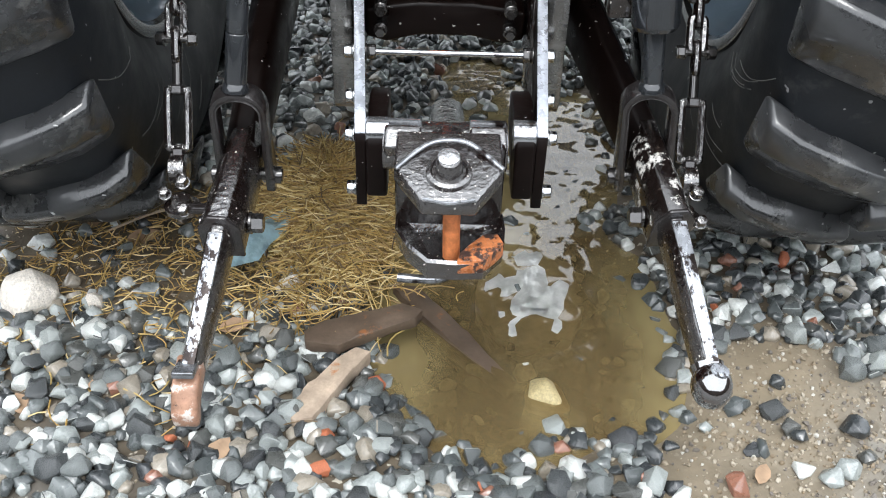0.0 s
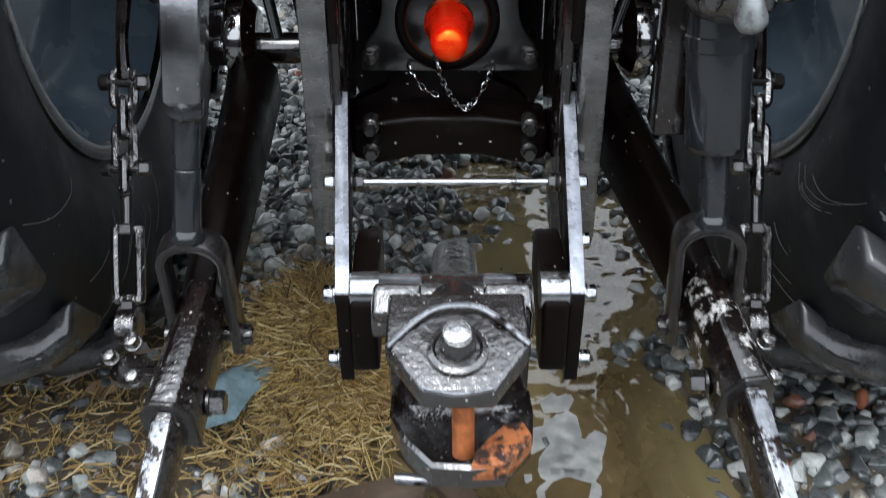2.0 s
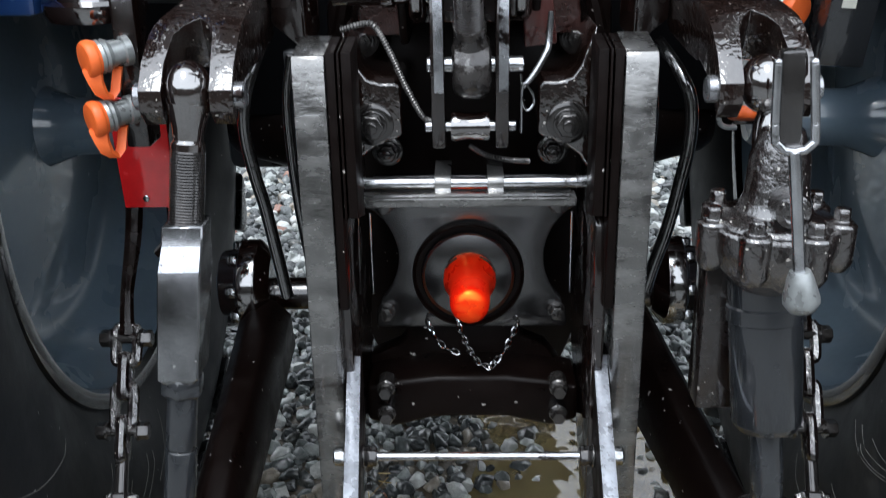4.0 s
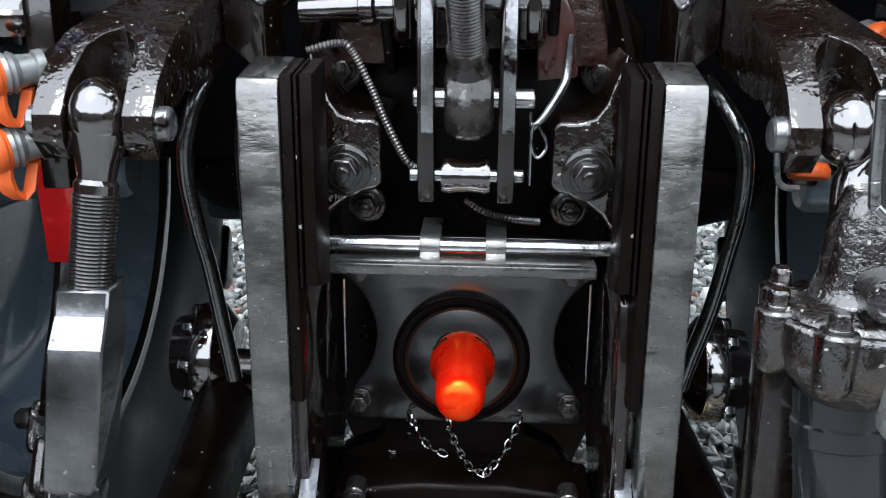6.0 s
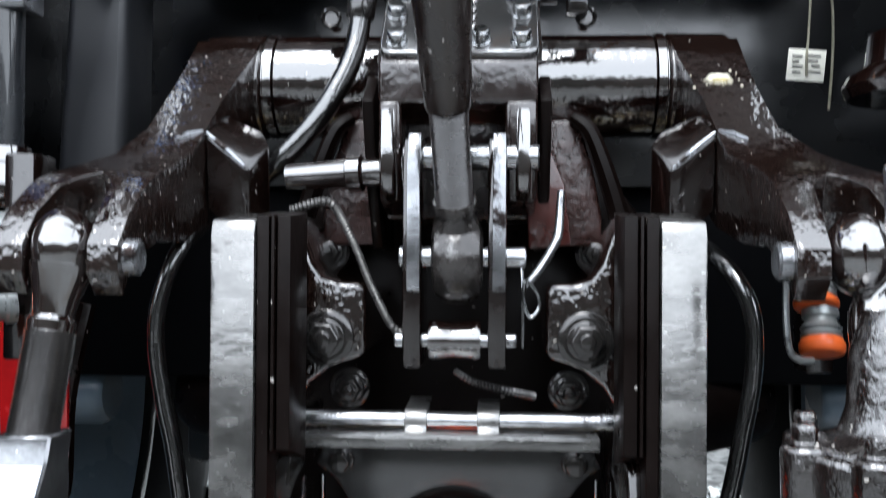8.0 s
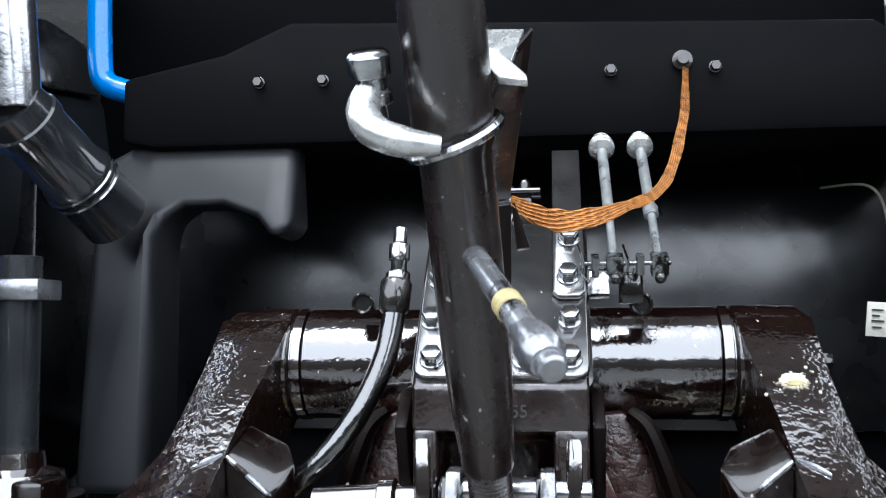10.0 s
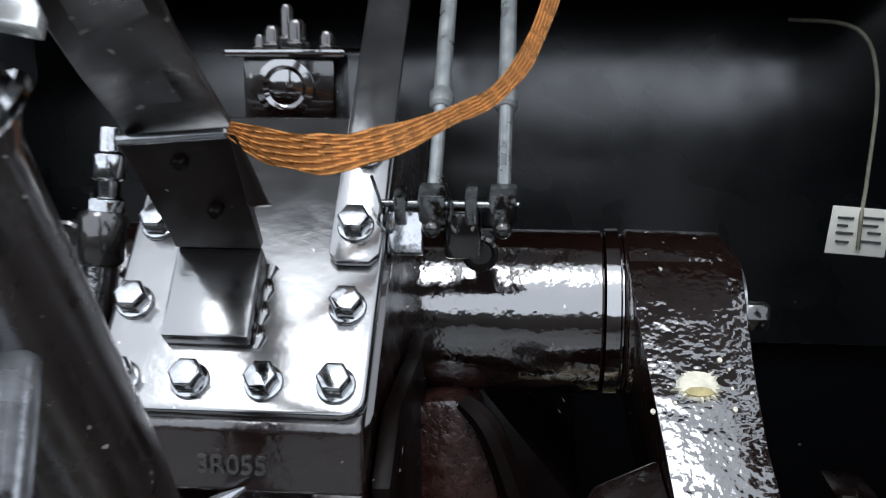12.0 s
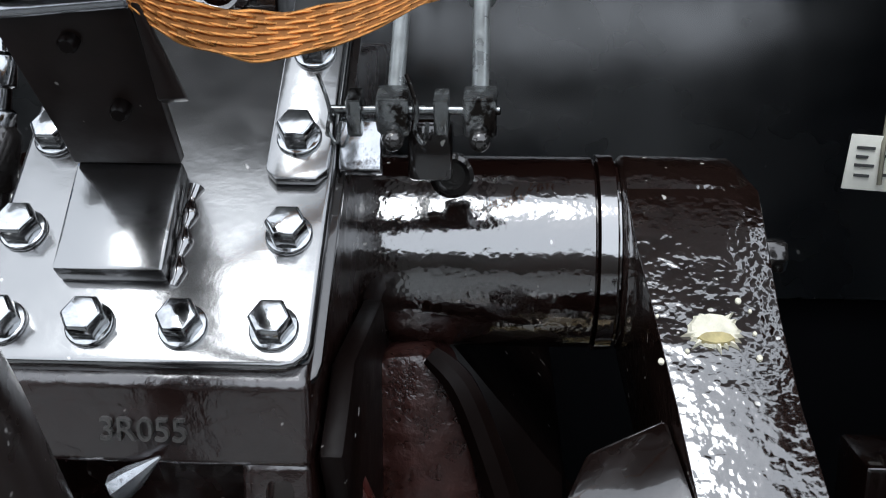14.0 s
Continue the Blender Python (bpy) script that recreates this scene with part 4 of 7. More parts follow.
# ---- lower links ----
def build_link(sx, tip, sleeve_end, pin, hooked):
    k = thing("lower_link", "black lower link with worn silver top and " + ("rusty claw" if hooked else "round ball end"), "lower link", "lower links")
    front = V(-0.345, 0.31, 0.66) if sx < 0 else V(0.24, 0.34, 0.68)
    P, S, T = V(*pin), V(*sleeve_end), V(*tip)
    Q = P + V(0, 0.0, 0.05)

    def bar(bm, a, b, w0, h0, w1, h1, drop0=0.0, drop1=0.0):
        d = (b - a).normalized()
        s = d.cross(V(0, 0, 1)).normalized()
        u = s.cross(d)
        loops = []
        for p, w, h in ((a, w0, h0), (b, w1, h1)):
            loops.append([p + s * (w * i) + u * (h * j) for i, j in ((-.5, -.5), (.5, -.5), (.5, .2), (.22, .5), (-.22, .5), (-.5, .2))])
        return rings(bm, loops)
    bm = bm_()
    bar(bm, front, Q + (Q - front).normalized() * 0.02, 0.085, 0.105, 0.062, 0.085)
    part("front_arm", bm, DULL, k, "mud-splashed black arm", bevel=0.006)
    bm = bm_()
    bar(bm, Q - (S - Q).normalized() * 0.04, S, 0.062, 0.085, 0.068, 0.095)
    part("sleeve", bm, CHIPPED if sx > 0 else PAINT_MUD, k, "thick black sleeve with chipped edge", bevel=0.005)
    bm = bm_()
    d = (S - Q).normalized()
    bar(bm, S - d * 0.006, S + d * 0.002, 0.0705, 0.0975, 0.0705, 0.0975)
    part("sleeve_collar", bm, CLEVIS, k, "worn collar", bevel=0.003)
    bm = bm_()
    e = T - (T - S).normalized() * 0.03
    bar(bm, S - (T - S).normalized() * 0.05, e, 0.042, 0.064, 0.034, 0.050)
    ext = part("extension", bm, PAINT_MUD, k, bevel=0.004)
    bm = bm_()
    d = (e - S).normalized()
    s = d.cross(V(0, 0, 1)).normalized()
    u = s.cross(d)
    rings(bm, [[S + d * 0.006 + s * i + u * (0.031 + j) for i, j in ((-.0135, -0.004), (.0105, -0.004), (.0105, 0.0032), (-.0135, 0.0032))],
               [e + s * i + u * (0.024 + j) for i, j in ((-.0110, -0.004), (.0080, -0.004), (.0080, 0.0032), (-.0110, 0.0032))]])
    part("worn_top", bm, RUBBED_LIT, ext, "bright worn top edge", bevel=0.001)
    bm = bm_()
    if hooked:
        prism(bm, [(T.y + 0.04, T.z + 0.035), (T.y - 0.02, T.z + 0.02), (T.y - 0.045, T.z - 0.02), (T.y - 0.04, T.z - 0.05), (T.y - 0.02, T.z - 0.045), (T.y - 0.005, T.z - 0.02), (T.y + 0.02, T.z - 0.01), (T.y + 0.05, T.z + 0.0)], "x", T.x - 0.021, T.x + 0.021)
        part("claw", bm, CLAW, k, "rubbed rusty claw end", bevel=0.007, seg=3)
        bm = bm_()
        box(bm, (T.x, T.y + 0.01, T.z + 0.032), (0.034, 0.06, 0.012), (-18, 0, 0))
        part("latch", bm, WORN, k, "worn latch", bevel=0.003)
    else:
        ball(bm, T, 0.037, 28, (0.86, 1.0, 1.0))
        lathe(bm, e, T - e, [(-0.004, 0.027), (0.012, 0.024), (0.03, 0.020)], 20)
        part("ball_end", bm, PAINT_WET, k, "round black ball end")
        # highlight at the ball's upper right, put on as a pale disc
        bm = bm_()
        lathe(bm, T + V(0.006, -0.002, 0.0335), (0.16, -0.06, 1), [(0, 0.015), (0.003, 0.014), (0.0045, 0.009)], 20)
        part("rubbed_cap", bm, RUBBED_LIT, k, "highlight on the ball as a pale cap")
    for sxx, r in ((1, 0.016), (-1, 0.016)):
        bm = bm_()
        q = P + V(sxx * 0.034, 0, -0.004)
        cyl(bm, P, q + V(sxx * 0.03, 0, 0), 0.012)
        lathe(bm, q + V(sxx * 0.012, 0, 0), (sxx, 0, 0), [(0, 0.022), (0.005, 0.022), (0.006, r), (0.016, r)], 20)
        part("pin_end", bm, DARKSTEEL, k)
    bm = bm_()
    m_ = P.lerp(S, 0.72)
    cyl(bm, m_ - V(0.05, 0, 0.01), m_ + V(0.05, 0, -0.01), 0.011)
    hexhead(bm, m_ + V(-sx * 0.035, 0, -0.01), (-sx, 0, 0), 0.017, 0.02)
    part("cross_bolt", bm, DARKSTEEL, k, "greasy cross bolt")
    return k


build_link(-1, (-0.392, -0.60, 0.328), (-0.366, -0.385, 0.462), (-0.352, -0.19, 0.465), True)
build_link(1, (0.418, -0.612, 0.365), (0.388, -0.350, 0.475), (0.362, -0.19, 0.480), False)


# ---- lift rods ----
def build_clevis(k, top, pin, sx):
    """A fork that straddles the link: a bowed strap with two flat legs."""
    w, dep = 0.048, 0.040
    T, P = V(*top), V(*pin)
    up = (T - P).normalized()
    side = V(1, 0, 0)
    bk = side.cross(up).normalized()
    H_ = (T - P).length
    th, q = 0.0135, H_ - w
    outer = [(-w - 0.004, -0.025), (-w - 0.001, q * 0.6)] + [(-w * math.cos(radians(a)), q + (w - 0.002) * math.sin(radians(a))) for a in range(0, 181, 15)] + [(w + 0.001, q * 0.6), (w + 0.004, -0.025)]
    wi = w - th
    inner = [(wi, -0.025), (wi, q * 0.6)] + [(wi * math.cos(radians(a)), q + (w - 0.002 - th * 1.2) * math.sin(radians(a))) for a in range(0, 181, 15)] + [(-wi, q * 0.6), (-wi, -0.025)]
    n1 = len(outer)
    bm = bm_()
    inn = list(reversed(inner))
    loops = []
    for h in (-dep / 2, dep / 2):
        loops.append(([P + side * x + up * z + bk * h for x, z in outer], [P + side * x + up * z + bk * h for x, z in inn]))
    vo = [[bm.verts.new(p) for p in L[0]] for L in loops]
    vi = [[bm.verts.new(p) for p in L[1]] for L in loops]
    for i in range(n1 - 1):
        bm.faces.new((vo[0][i], vo[0][i + 1], vo[1][i + 1], vo[1][i]))
        bm.faces.new((vi[0][i + 1], vi[0][i], vi[1][i], vi[1][i + 1]))
        for h in (0, 1):
            q = (vo[h][i], vi[h][i], vi[h][i + 1], vo[h][i + 1])
            bm.faces.new(q if h == 0 else tuple(reversed(q)))
    for i in (0, n1 - 1):
        bm.faces.new((vo[0][i], vi[0][i], vi[1][i], vo[1][i]))
    return part("clevis", bm, CLEVIS, k, "half-worn black forged clevis", bevel=0.004)


def threads(bm, a, b, r, pitch=0.004):
    a, b = Vector(a), Vector(b)
    n = max(3, int((b - a).length / pitch))
    prof = []
    L = (b - a).length
    for i in range(n):
        prof += [(L * i / n, r * 0.93), (L * (i + 0.5) / n, r)]
    return lathe(bm, a, b - a, prof + [(L, r * 0.93)], 20)


def build_lift_rod_left():
    k = thing("lift_rod", "black lift rod with square turnbuckle and threaded upper eye", "lift rod", "lift rods")
    top, low = V(-0.3025, -0.152, 1.156), V(-0.346, -0.236, 0.668)
    d = (low - top).normalized()

    def at(z):
        return top + d * ((z - top.z) / d.z)
    build_clevis(k, at(0.662), (-0.352, -0.19, 0.462), -1)
    bm = bm_()
    cyl(bm, at(0.66), at(0.752), 0.0185)
    cyl(bm, at(0.752), at(0.83), 0.0175)
    lathe(bm, at(0.655), -d, [(0, 0.024), (0.012, 0.020), (0.02, 0.016)], 20)
    part("lower_rod", bm, CYL, k, "grey-black round rod", bevel=0.001)
    bm = bm_()
    lathe(bm, at(0.815), -d, [(0, 0.021), (0.004, 0.025), (0.024, 0.025), (0.028, 0.022)], 6)
    part("lock_nut", bm, CYL, k, bevel=0.001)
    bm = bm_()
    loops = []
    for z, w, dp in ((0.836, 0.034, 0.040), (0.846, 0.047, 0.052), (0.968, 0.048, 0.060), (0.995, 0.046, 0.040), (1.016, 0.046, 0.040)):
        p = at(z)
        loops.append([p + V(w / 2 * i, dp / 2 * j, 0) for i, j in ((-1, -1), (1, -1), (1, 1), (-1, 1))])
    rings(bm, loops)
    block = part("turnbuckle", bm, BUCKLE, k, "scuffed grey square turnbuckle", bevel=0.002, seg=1)
    # rubbed bevel whose sky sheen is put into a pale plate
    bm = bm_()
    p, q = at(0.969), at(0.994)
    quad = [p + V(-0.0225, -0.0302, 0), p + V(0.0225, -0.0302, 0), q + V(0.0212, -0.0214, 0), q + V(-0.0212, -0.0214, 0)]
    rings(bm, [[v + V(0, 0.0025, 0) for v in quad], quad])
    part("rubbed_bevel", bm, EDGE, block, "rubbed bevel with its sky sheen in the pale colour")
    bm = bm_()
    threads(bm, at(1.012), at(1.092), 0.0200, 0.0032)
    part("thread", bm, DARKSTEEL, k, "oily screw thread")
    bm = bm_()
    lathe(bm, at(1.088), -d, [(0, 0.018), (0.012, 0.019), (0.016, 0.016), (0.03, 0.018), (0.055, 0.026)], 24)
    ball(bm, top, 0.0265, 24, (0.95, 1.12, 1.25))
    part("eye", bm, PAINT_WET, k, "glossy black forged eye")
    return k


def build_lift_rod_right():
    k = thing("lift_rod", "black geared lift rod with folding crank handle", "lift rod", "lift rods")
    top, low = V(0.3125, -0.152, 1.156), V(0.342, -0.226, 0.680)
    d = (low - top).normalized()

    def at(z):
        return top + d * ((z - top.z) / d.z)
    build_clevis(k, at(0.680), (0.362, -0.19, 0.478), 1)
    bm = bm_()
    cyl(bm, at(0.675), at(0.79), 0.0185)
    lathe(bm, at(0.668), -d, [(0, 0.024), (0.012, 0.021), (0.02, 0.017)], 20)
    part("lower_rod", bm, CYL, k, "grey-black round rod", bevel=0.001)
    bm = bm_()
    lathe(bm, at(0.772), -d, [(0, 0.034), (0.006, 0.038), (0.010, 0.0395), (0.128, 0.0405), (0.130, 0.043), (0.146, 0.043), (0.148, 0.0405), (0.175, 0.041)], 36)
    part("cylinder", bm, CYL, k, "smooth grey-black cylinder")
    bm = bm_()
    box(bm, at(0.86) + V(-0.035, 0.06, 0), (0.06, 0.05, 0.19))
    part("guard", bm, PAINT, k, bevel=0.006)
    bm = bm_()
    o = at(0.94) + V(0, -0.005, 0)
    lathe(bm, o, (0, 0, 1), [(0, 0.036), (0.012, 0.045), (0.03, 0.062), (0.05, 0.07), (0.072, 0.071), (0.076, 0.067)], 36)
    gear = part("gear_housing", bm, PAINT_MUD, k, "greasy cast gear housing", bevel=0.003)
    bm = bm_()
    lathe(bm, o + V(0, 0, 0.076), (0, 0, 1), [(0, 0.066), (0.006, 0.06), (0.012, 0.04), (0.03, 0.034), (0.07, 0.032), (0.085, 0.027), (0.10, 0.022)], 32)
    part("gear_cover", bm, PAINT_MUD, k, "muddy domed cover", bevel=0.002)
    for i in range(7):
        a = 2 * math.pi * i / 7 - 1.2
        bm = bm_()
        c = o + V(0.068 * math.cos(a), 0.068 * math.sin(a), 0.0)
        lathe(bm, c + V(0, 0, 0.025), (0, 0, 1), [(0, 0.010), (0.01, 0.016), (0.052, 0.017), (0.055, 0.014)], 16)
        hexhead(bm, c + V(0, 0, 0.08), (0, 0, 1), 0.0095, 0.013)
        part("flange_lug", bm, PAINT_MUD, gear, bevel=0.001)
    bm = bm_()
    lathe(bm, o + V(0, -0.03, 0.105), (0, -1, 0), [(0, 0.018), (0.03, 0.018), (0.032, 0.012), (0.03, 0.010)], 20)
    part("input_boss", bm, PAINT_MUD, k)
    # forged fork up to the lift arm
    bm = bm_()
    tube(bm, [o + V(0.0, 0, 0.11), top + V(0.012, 0.0, -0.045), top + V(0.030, -0.004, -0.01), top + V(0.028, -0.004, 0.03)], [0.024, 0.019, 0.014, 0.013], 14)
    ball(bm, top, 0.0265, 24, (0.95, 1.12, 1.2))
    part("eye", bm, PAINT_WET, k, "glossy black forged eye")
    # crank
    y = -0.302
    bm = bm_()
    u = [(0.2785, 1.206), (0.2815, 1.150), (0.2835, 1.132), (0.292, 1.124), (0.302, 1.122), (0.312, 1.124), (0.3205, 1.132), (0.3185, 1.150), (0.3115, 1.206)]
    for (a, b) in zip(u, u[1:]):
        cyl(bm, (a[0], y, a[1]), (b[0], y, b[1]), 0.0044, seg=12)
    for p in u:
        ball(bm, (p[0], y, p[1]), 0.0044, 10)
    yoke = part("crank_yoke", bm, STEEL, k, "bright forked crank yoke")
    bm = bm_()
    box(bm, (0.296, y + 0.010, 1.172), (0.022, 0.016, 0.09), (0, -3, 0))
    part("crank_shaft", bm, DARKSTEEL, k, bevel=0.003)
    bm = bm_()
    cyl(bm, (0.302, y, 1.124), (0.320, y - 0.004, 0.995), 0.0060)
    part("crank_rod", bm, STEEL, k, "bright steel crank rod")
    bm = bm_()
    lathe(bm, V(0.3195, y - 0.004, 1.004), (0.14, -0.02, -1), [(0, 0.010), (0.006, 0.0125), (0.028, 0.018), (0.034, 0.018), (0.042, 0.013), (0.045, 0.006)], 24)
    part("crank_knob", bm, ZINCROD, k, "grey plastic crank knob")
    return k


build_lift_rod_left()
build_lift_rod_right()


# ---- rockshaft, lift arms ----
SH_Y, SH_Z, SH_R = 0.205, 1.346, 0.0575
rs = thing("rockshaft", "glossy black round rockshaft across the lift housing", "shaft")
for sx in (-1, 1):
    bm = bm_()
    cyl(bm, (sx * 0.07, SH_Y, SH_Z), (sx * 0.209, SH_Y, SH_Z), SH_R, seg=48)
    part("tube", bm, SHAFT, rs)
    bm = bm_()
    lathe(bm, V(sx * 0.2095, SH_Y, SH_Z), (sx, 0, 0), [(0, SH_R - 0.003), (0.001, SH_R + 0.0015), (0.010, SH_R + 0.0015), (0.0115, SH_R - 0.002), (0.0125, SH_R - 0.002)], 48)
    part("collar", bm, PAINT_WET, rs)


for o in (V(-0.141, 0.135, 1.408), V(0.130, 0.125, 1.405)):
    bm = bm_()
    lathe(bm, o, (0, -1, 0), [(-0.03, 0.008), (0, 0.0105), (0.004, 0.0115), (0.006, 0.0095), (0.002, 0.007)], 18)
    part("grease_boss", bm, DARKSTEEL, rs, "small dark boss")


SPY = 0.0935


def build_lift_arm(sx):
    a = thing("hydraulic_lift_arm", "glossy black forged lift arm with forked end" + (" and a cream splash" if sx > 0 else ""), "lift arm", "lift arms")
    bm = bm_()
    lathe(bm, V(sx * 0.2225, SH_Y, SH_Z), (sx, 0, 0), [(0, 0.056), (0.003, 0.059), (0.064, 0.058), (0.071, 0.053), (0.074, 0.046)], 40)
    part("hub", bm, PAINT_DUST, a, bevel=0.001)
    bm = bm_()
    lathe(bm, V(sx * 0.2965, SH_Y, SH_Z), (sx, 0, 0), [(0, 0.034), (0.008, 0.034), (0.009, 0.030)], 28)
    part("end_washer", bm, WORN, a, "worn end washer")
    bm = bm_()
    hexhead(bm, (sx * 0.3055, SH_Y, SH_Z), (sx, 0, 0), 0.011, 0.016)
    part("bolt", bm, DARKSTEEL, a, bevel=0.0006)
    # the arm: an inner and an outer half that part into the fork; y, top z, four x, thickness, slope
    q = 0.0 if sx < 0 else 0.010
    rows_ = ((0.216, 1.396, .2245, .262, .262, .2965, .100, 0), (0.166, 1.3915, .2245, .262, .262, .2965, .105, 28), (0.135, 1.365, .228, .262, .262, .2965, .105, 34), (0.10, 1.339, .233, .264, .264, .2955, .105, 36),
             (0.06, 1.308, .239, .268, .268, .297, .105, 41), (0.03, 1.276, .245, .274, .274, .304, .095, 44), (-0.01, 1.247, .247, .284 + q, .284 + q, .320 + q, .080, 36),
             (-0.05, 1.233, .2495 + q, .294 + q, .294 + q, .336 + q, .074, 24), (-0.083, 1.2235, .251 + q, .301 + q, .301 + q, .346 + q, .066, 24), (-0.096, 1.218, .2515 + q, .290 + q, .316 + q, .350 + q, .062, 32),
             (-0.112, 1.210, .252 + q, .282 + q, .325 + q, .352 + q, .058, 40), (-0.148, 1.186, .252 + q, .278 + q, .328 + q, .353 + q, .056, 60), (-0.171, 1.160, .252 + q, .277 + q, .328 + q, .353 + q, .052, 85),
             (-0.172, 1.138, .252 + q, .277 + q, .328 + q, .353 + q, .046, 105), (-0.158, 1.120, .253 + q, .276 + q, .329 + q, .352 + q, .030, 135))
    bm = bm_()
    joined = 9
    halves = ([], [])
    for r in rows_:
        tl = radians(r[7])
        low_ = V(0, math.sin(tl), -math.cos(tl)) * r[6]
        xs_ = [bm.verts.new((sx * x, r[0], r[1])) for x in r[2:6]]
        ls_ = [bm.verts.new(v.co + low_) for v in xs_]
        for half in (0, 1):
            halves[half].append((ls_[2 * half], ls_[2 * half + 1], xs_[2 * half + 1], xs_[2 * half]))
    for half in (0, 1):
        for k, (a_, b_) in enumerate(zip(halves[half], halves[half][1:])):
            for e in range(4):
                if k + 1 < joined and e == (1 if half == 0 else 3):
                    continue
                bm.faces.new((a_[e], a_[(e + 1) % 4], b_[(e + 1) % 4], b_[e]))
        bm.faces.new(halves[half][0])
        bm.faces.new(tuple(reversed(halves[half][-1])))
    bmesh.ops.remove_doubles(bm, verts=bm.verts[:], dist=0.0002)
    arm = part("arm", bm, PAINT_DUST, a, bevel=0.0045, seg=3)
    for off in (-0.0400, 0.0400):
        bm = bm_()
        sg = 1 if off * sx > 0 else -1
        lathe(bm, V(sx * (0.3025 + q + off) + sg * 0.009, -0.150, 1.150), (sg, 0, 0), [(0, 0.015), (0.010, 0.0145), (0.012, 0.012)], 20)
        part("pin_end", bm, WORN, a, "worn pin end")
    # lug for the lift cylinder
    bm = bm_()
    pad = [(sx * 0.2455, 0.027, 1.272), (sx * 0.2035, 0.027, 1.236), (sx * 0.187, 0.050, 1.262), (sx * 0.199, 0.072, 1.278), (sx * 0.238, 0.076, 1.296)]
    rings(bm, [[(x, y + 0.010, z - 0.075) for x, y, z in pad], [(x, y + 0.0015, z - 0.012) for x, y, z in pad], pad])
    lug = part("cylinder_lug", bm, PAINT, a, "sloping cast lug with bright edge highlights", bevel=0.0035, seg=2)
    # the sky highlight along the lug's edges, laid on as pale strips
    for ends in (((0.2440, 0.0275, 1.2715), (0.2050, 0.0275, 1.2375)), ((0.2470, 0.0265, 1.2730), (0.2700, 0.0100, 1.2630))):
        bm = bm_()
        p0, p1 = [V(sx * p[0], p[1], p[2]) for p in ends]
        tube(bm, [p0, p0.lerp(p1, 0.5) + V(0, 0, 0.0006), p1], [0.0016, 0.0030, 0.0014], 6, steps=3)
        part("rubbed_edge", bm, RUBBED_LIT, lug, "edge highlight drawn as a bright strip")
    if sx > 0:
        bm = bm_()
        rnd = random.Random(5)
        up = V(0, -math.sin(radians(36.5)), math.cos(radians(36.5)))
        al = V(0, -math.cos(radians(36.5)), -math.sin(radians(36.5)))
        c0 = V(0.261, SPY, 1.308 + (SPY - 0.06) / 0.04 * 0.031)
        def blot(cx, cy, rx, ry, n, spike, h, material, name, label):
            bm = bm_()
            ring = []
            for i in range(n):
                t = 2 * math.pi * i / n
                q = 1 + spike * (rnd.random() ** 3 if i % 3 == 0 else 0.0) + 0.10 * noise.noise((math.cos(t) * 2, math.sin(t) * 2, 4.0))
                ring.append((cx + math.cos(t) * rx * q, cy + math.sin(t) * ry * q))
            rings(bm, [[c0 + V(x, 0, 0) + al * y for x, y in ring], [c0 + V(cx + (x - cx) * 0.85, 0, 0) + al * (cy + (y - cy) * 0.85) + up * h for x, y in ring]])
            return part(name, bm, material, arm, label)
        bm.free()
        blot(0, 0, 0.0125, 0.0105, 66, 0.55, 0.0022, CREAM, "splash", "dried cream splash")
        blot(0.0005, 0.0058, 0.0095, 0.0038, 30, 0.1, 0.0030, SPLASH_DAMP, "splash_core", "yellowish splash core")
        for _ in range(9):
            s_ = 0.0008 + 0.0012 * rnd.random()
            blot(rnd.uniform(-0.030, 0.022), rnd.uniform(-0.02, 0.02), s_, s_ * 1.2, 8, 0.0, 0.001, CREAM, "splash_drop", "")
    return a


build_lift_arm(-1)
build_lift_arm(1)

# ---- lift housing ----
hs = thing("lift_housing", "glossy black cast lift housing with a bolted sloping cover", "housing")
bm = bm_()
prism(bm, [(0.004, 1.335), (0.135, 1.466), (0.34, 1.466), (0.34, 1.19), (0.075, 1.19), (0.055, 1.285), (0.022, 1.293), (0.004, 1.297)], "x", -0.0735, 0.0765)
part("case", bm, CASE, hs, bevel=0.004, seg=3)
for x0, x1 in ((-0.0732, -0.052), (0.046, 0.0762)):
    bm = bm_()
    prism(bm, [(0.0045, 1.300), (0.0045, 1.252), (0.020, 1.205), (0.070, 1.192), (0.070, 1.300)], "x", x0, x1)
    part("case_leg", bm, CASE, hs, bevel=0.005, seg=3)
S45 = math.sqrt(0.5)
HOOK = ((-0.005, -0.192, 1.572), (-0.002, -0.180, 1.587), (0.032, -0.180, 1.586), (0.024, -0.205, 1.558), (0.034, -0.215, 1.546), (0.035, -0.220, 1.541), (0.016, -0.218, 1.544))


def slope(x, s, h=0.0):
    """A place on the sloping cover: x across, s up the slope, h above it."""
    return V(x, 0.014 + s * S45 - h * S45, 1.356 + s * S45 + h * S45)


NRM = V(0, -S45, S45)
bm = bm_()
r_ = 0.012
x0, x1, s0, s1 = -0.073, 0.0775, -0.0175, 0.185
out = [(x0 + r_ - r_ * math.cos(t), s0 + r_ - r_ * math.sin(t)) for t in (0, .5, 1.07, 1.57)] + [(x1 - r_ + r_ * math.sin(t), s0 + r_ - r_ * math.cos(t)) for t in (0, .5, 1.07, 1.57)] + [(x1, s1), (x0, s1)]
rings(bm, [[slope(x, s, -0.010) for x, s in out], [slope(x, s, 0.0) for x, s in out]])
cover = part("cover_plate", bm, COVER, hs, "wet glossy cover plate", bevel=0.0025, seg=3)
bm = bm_()
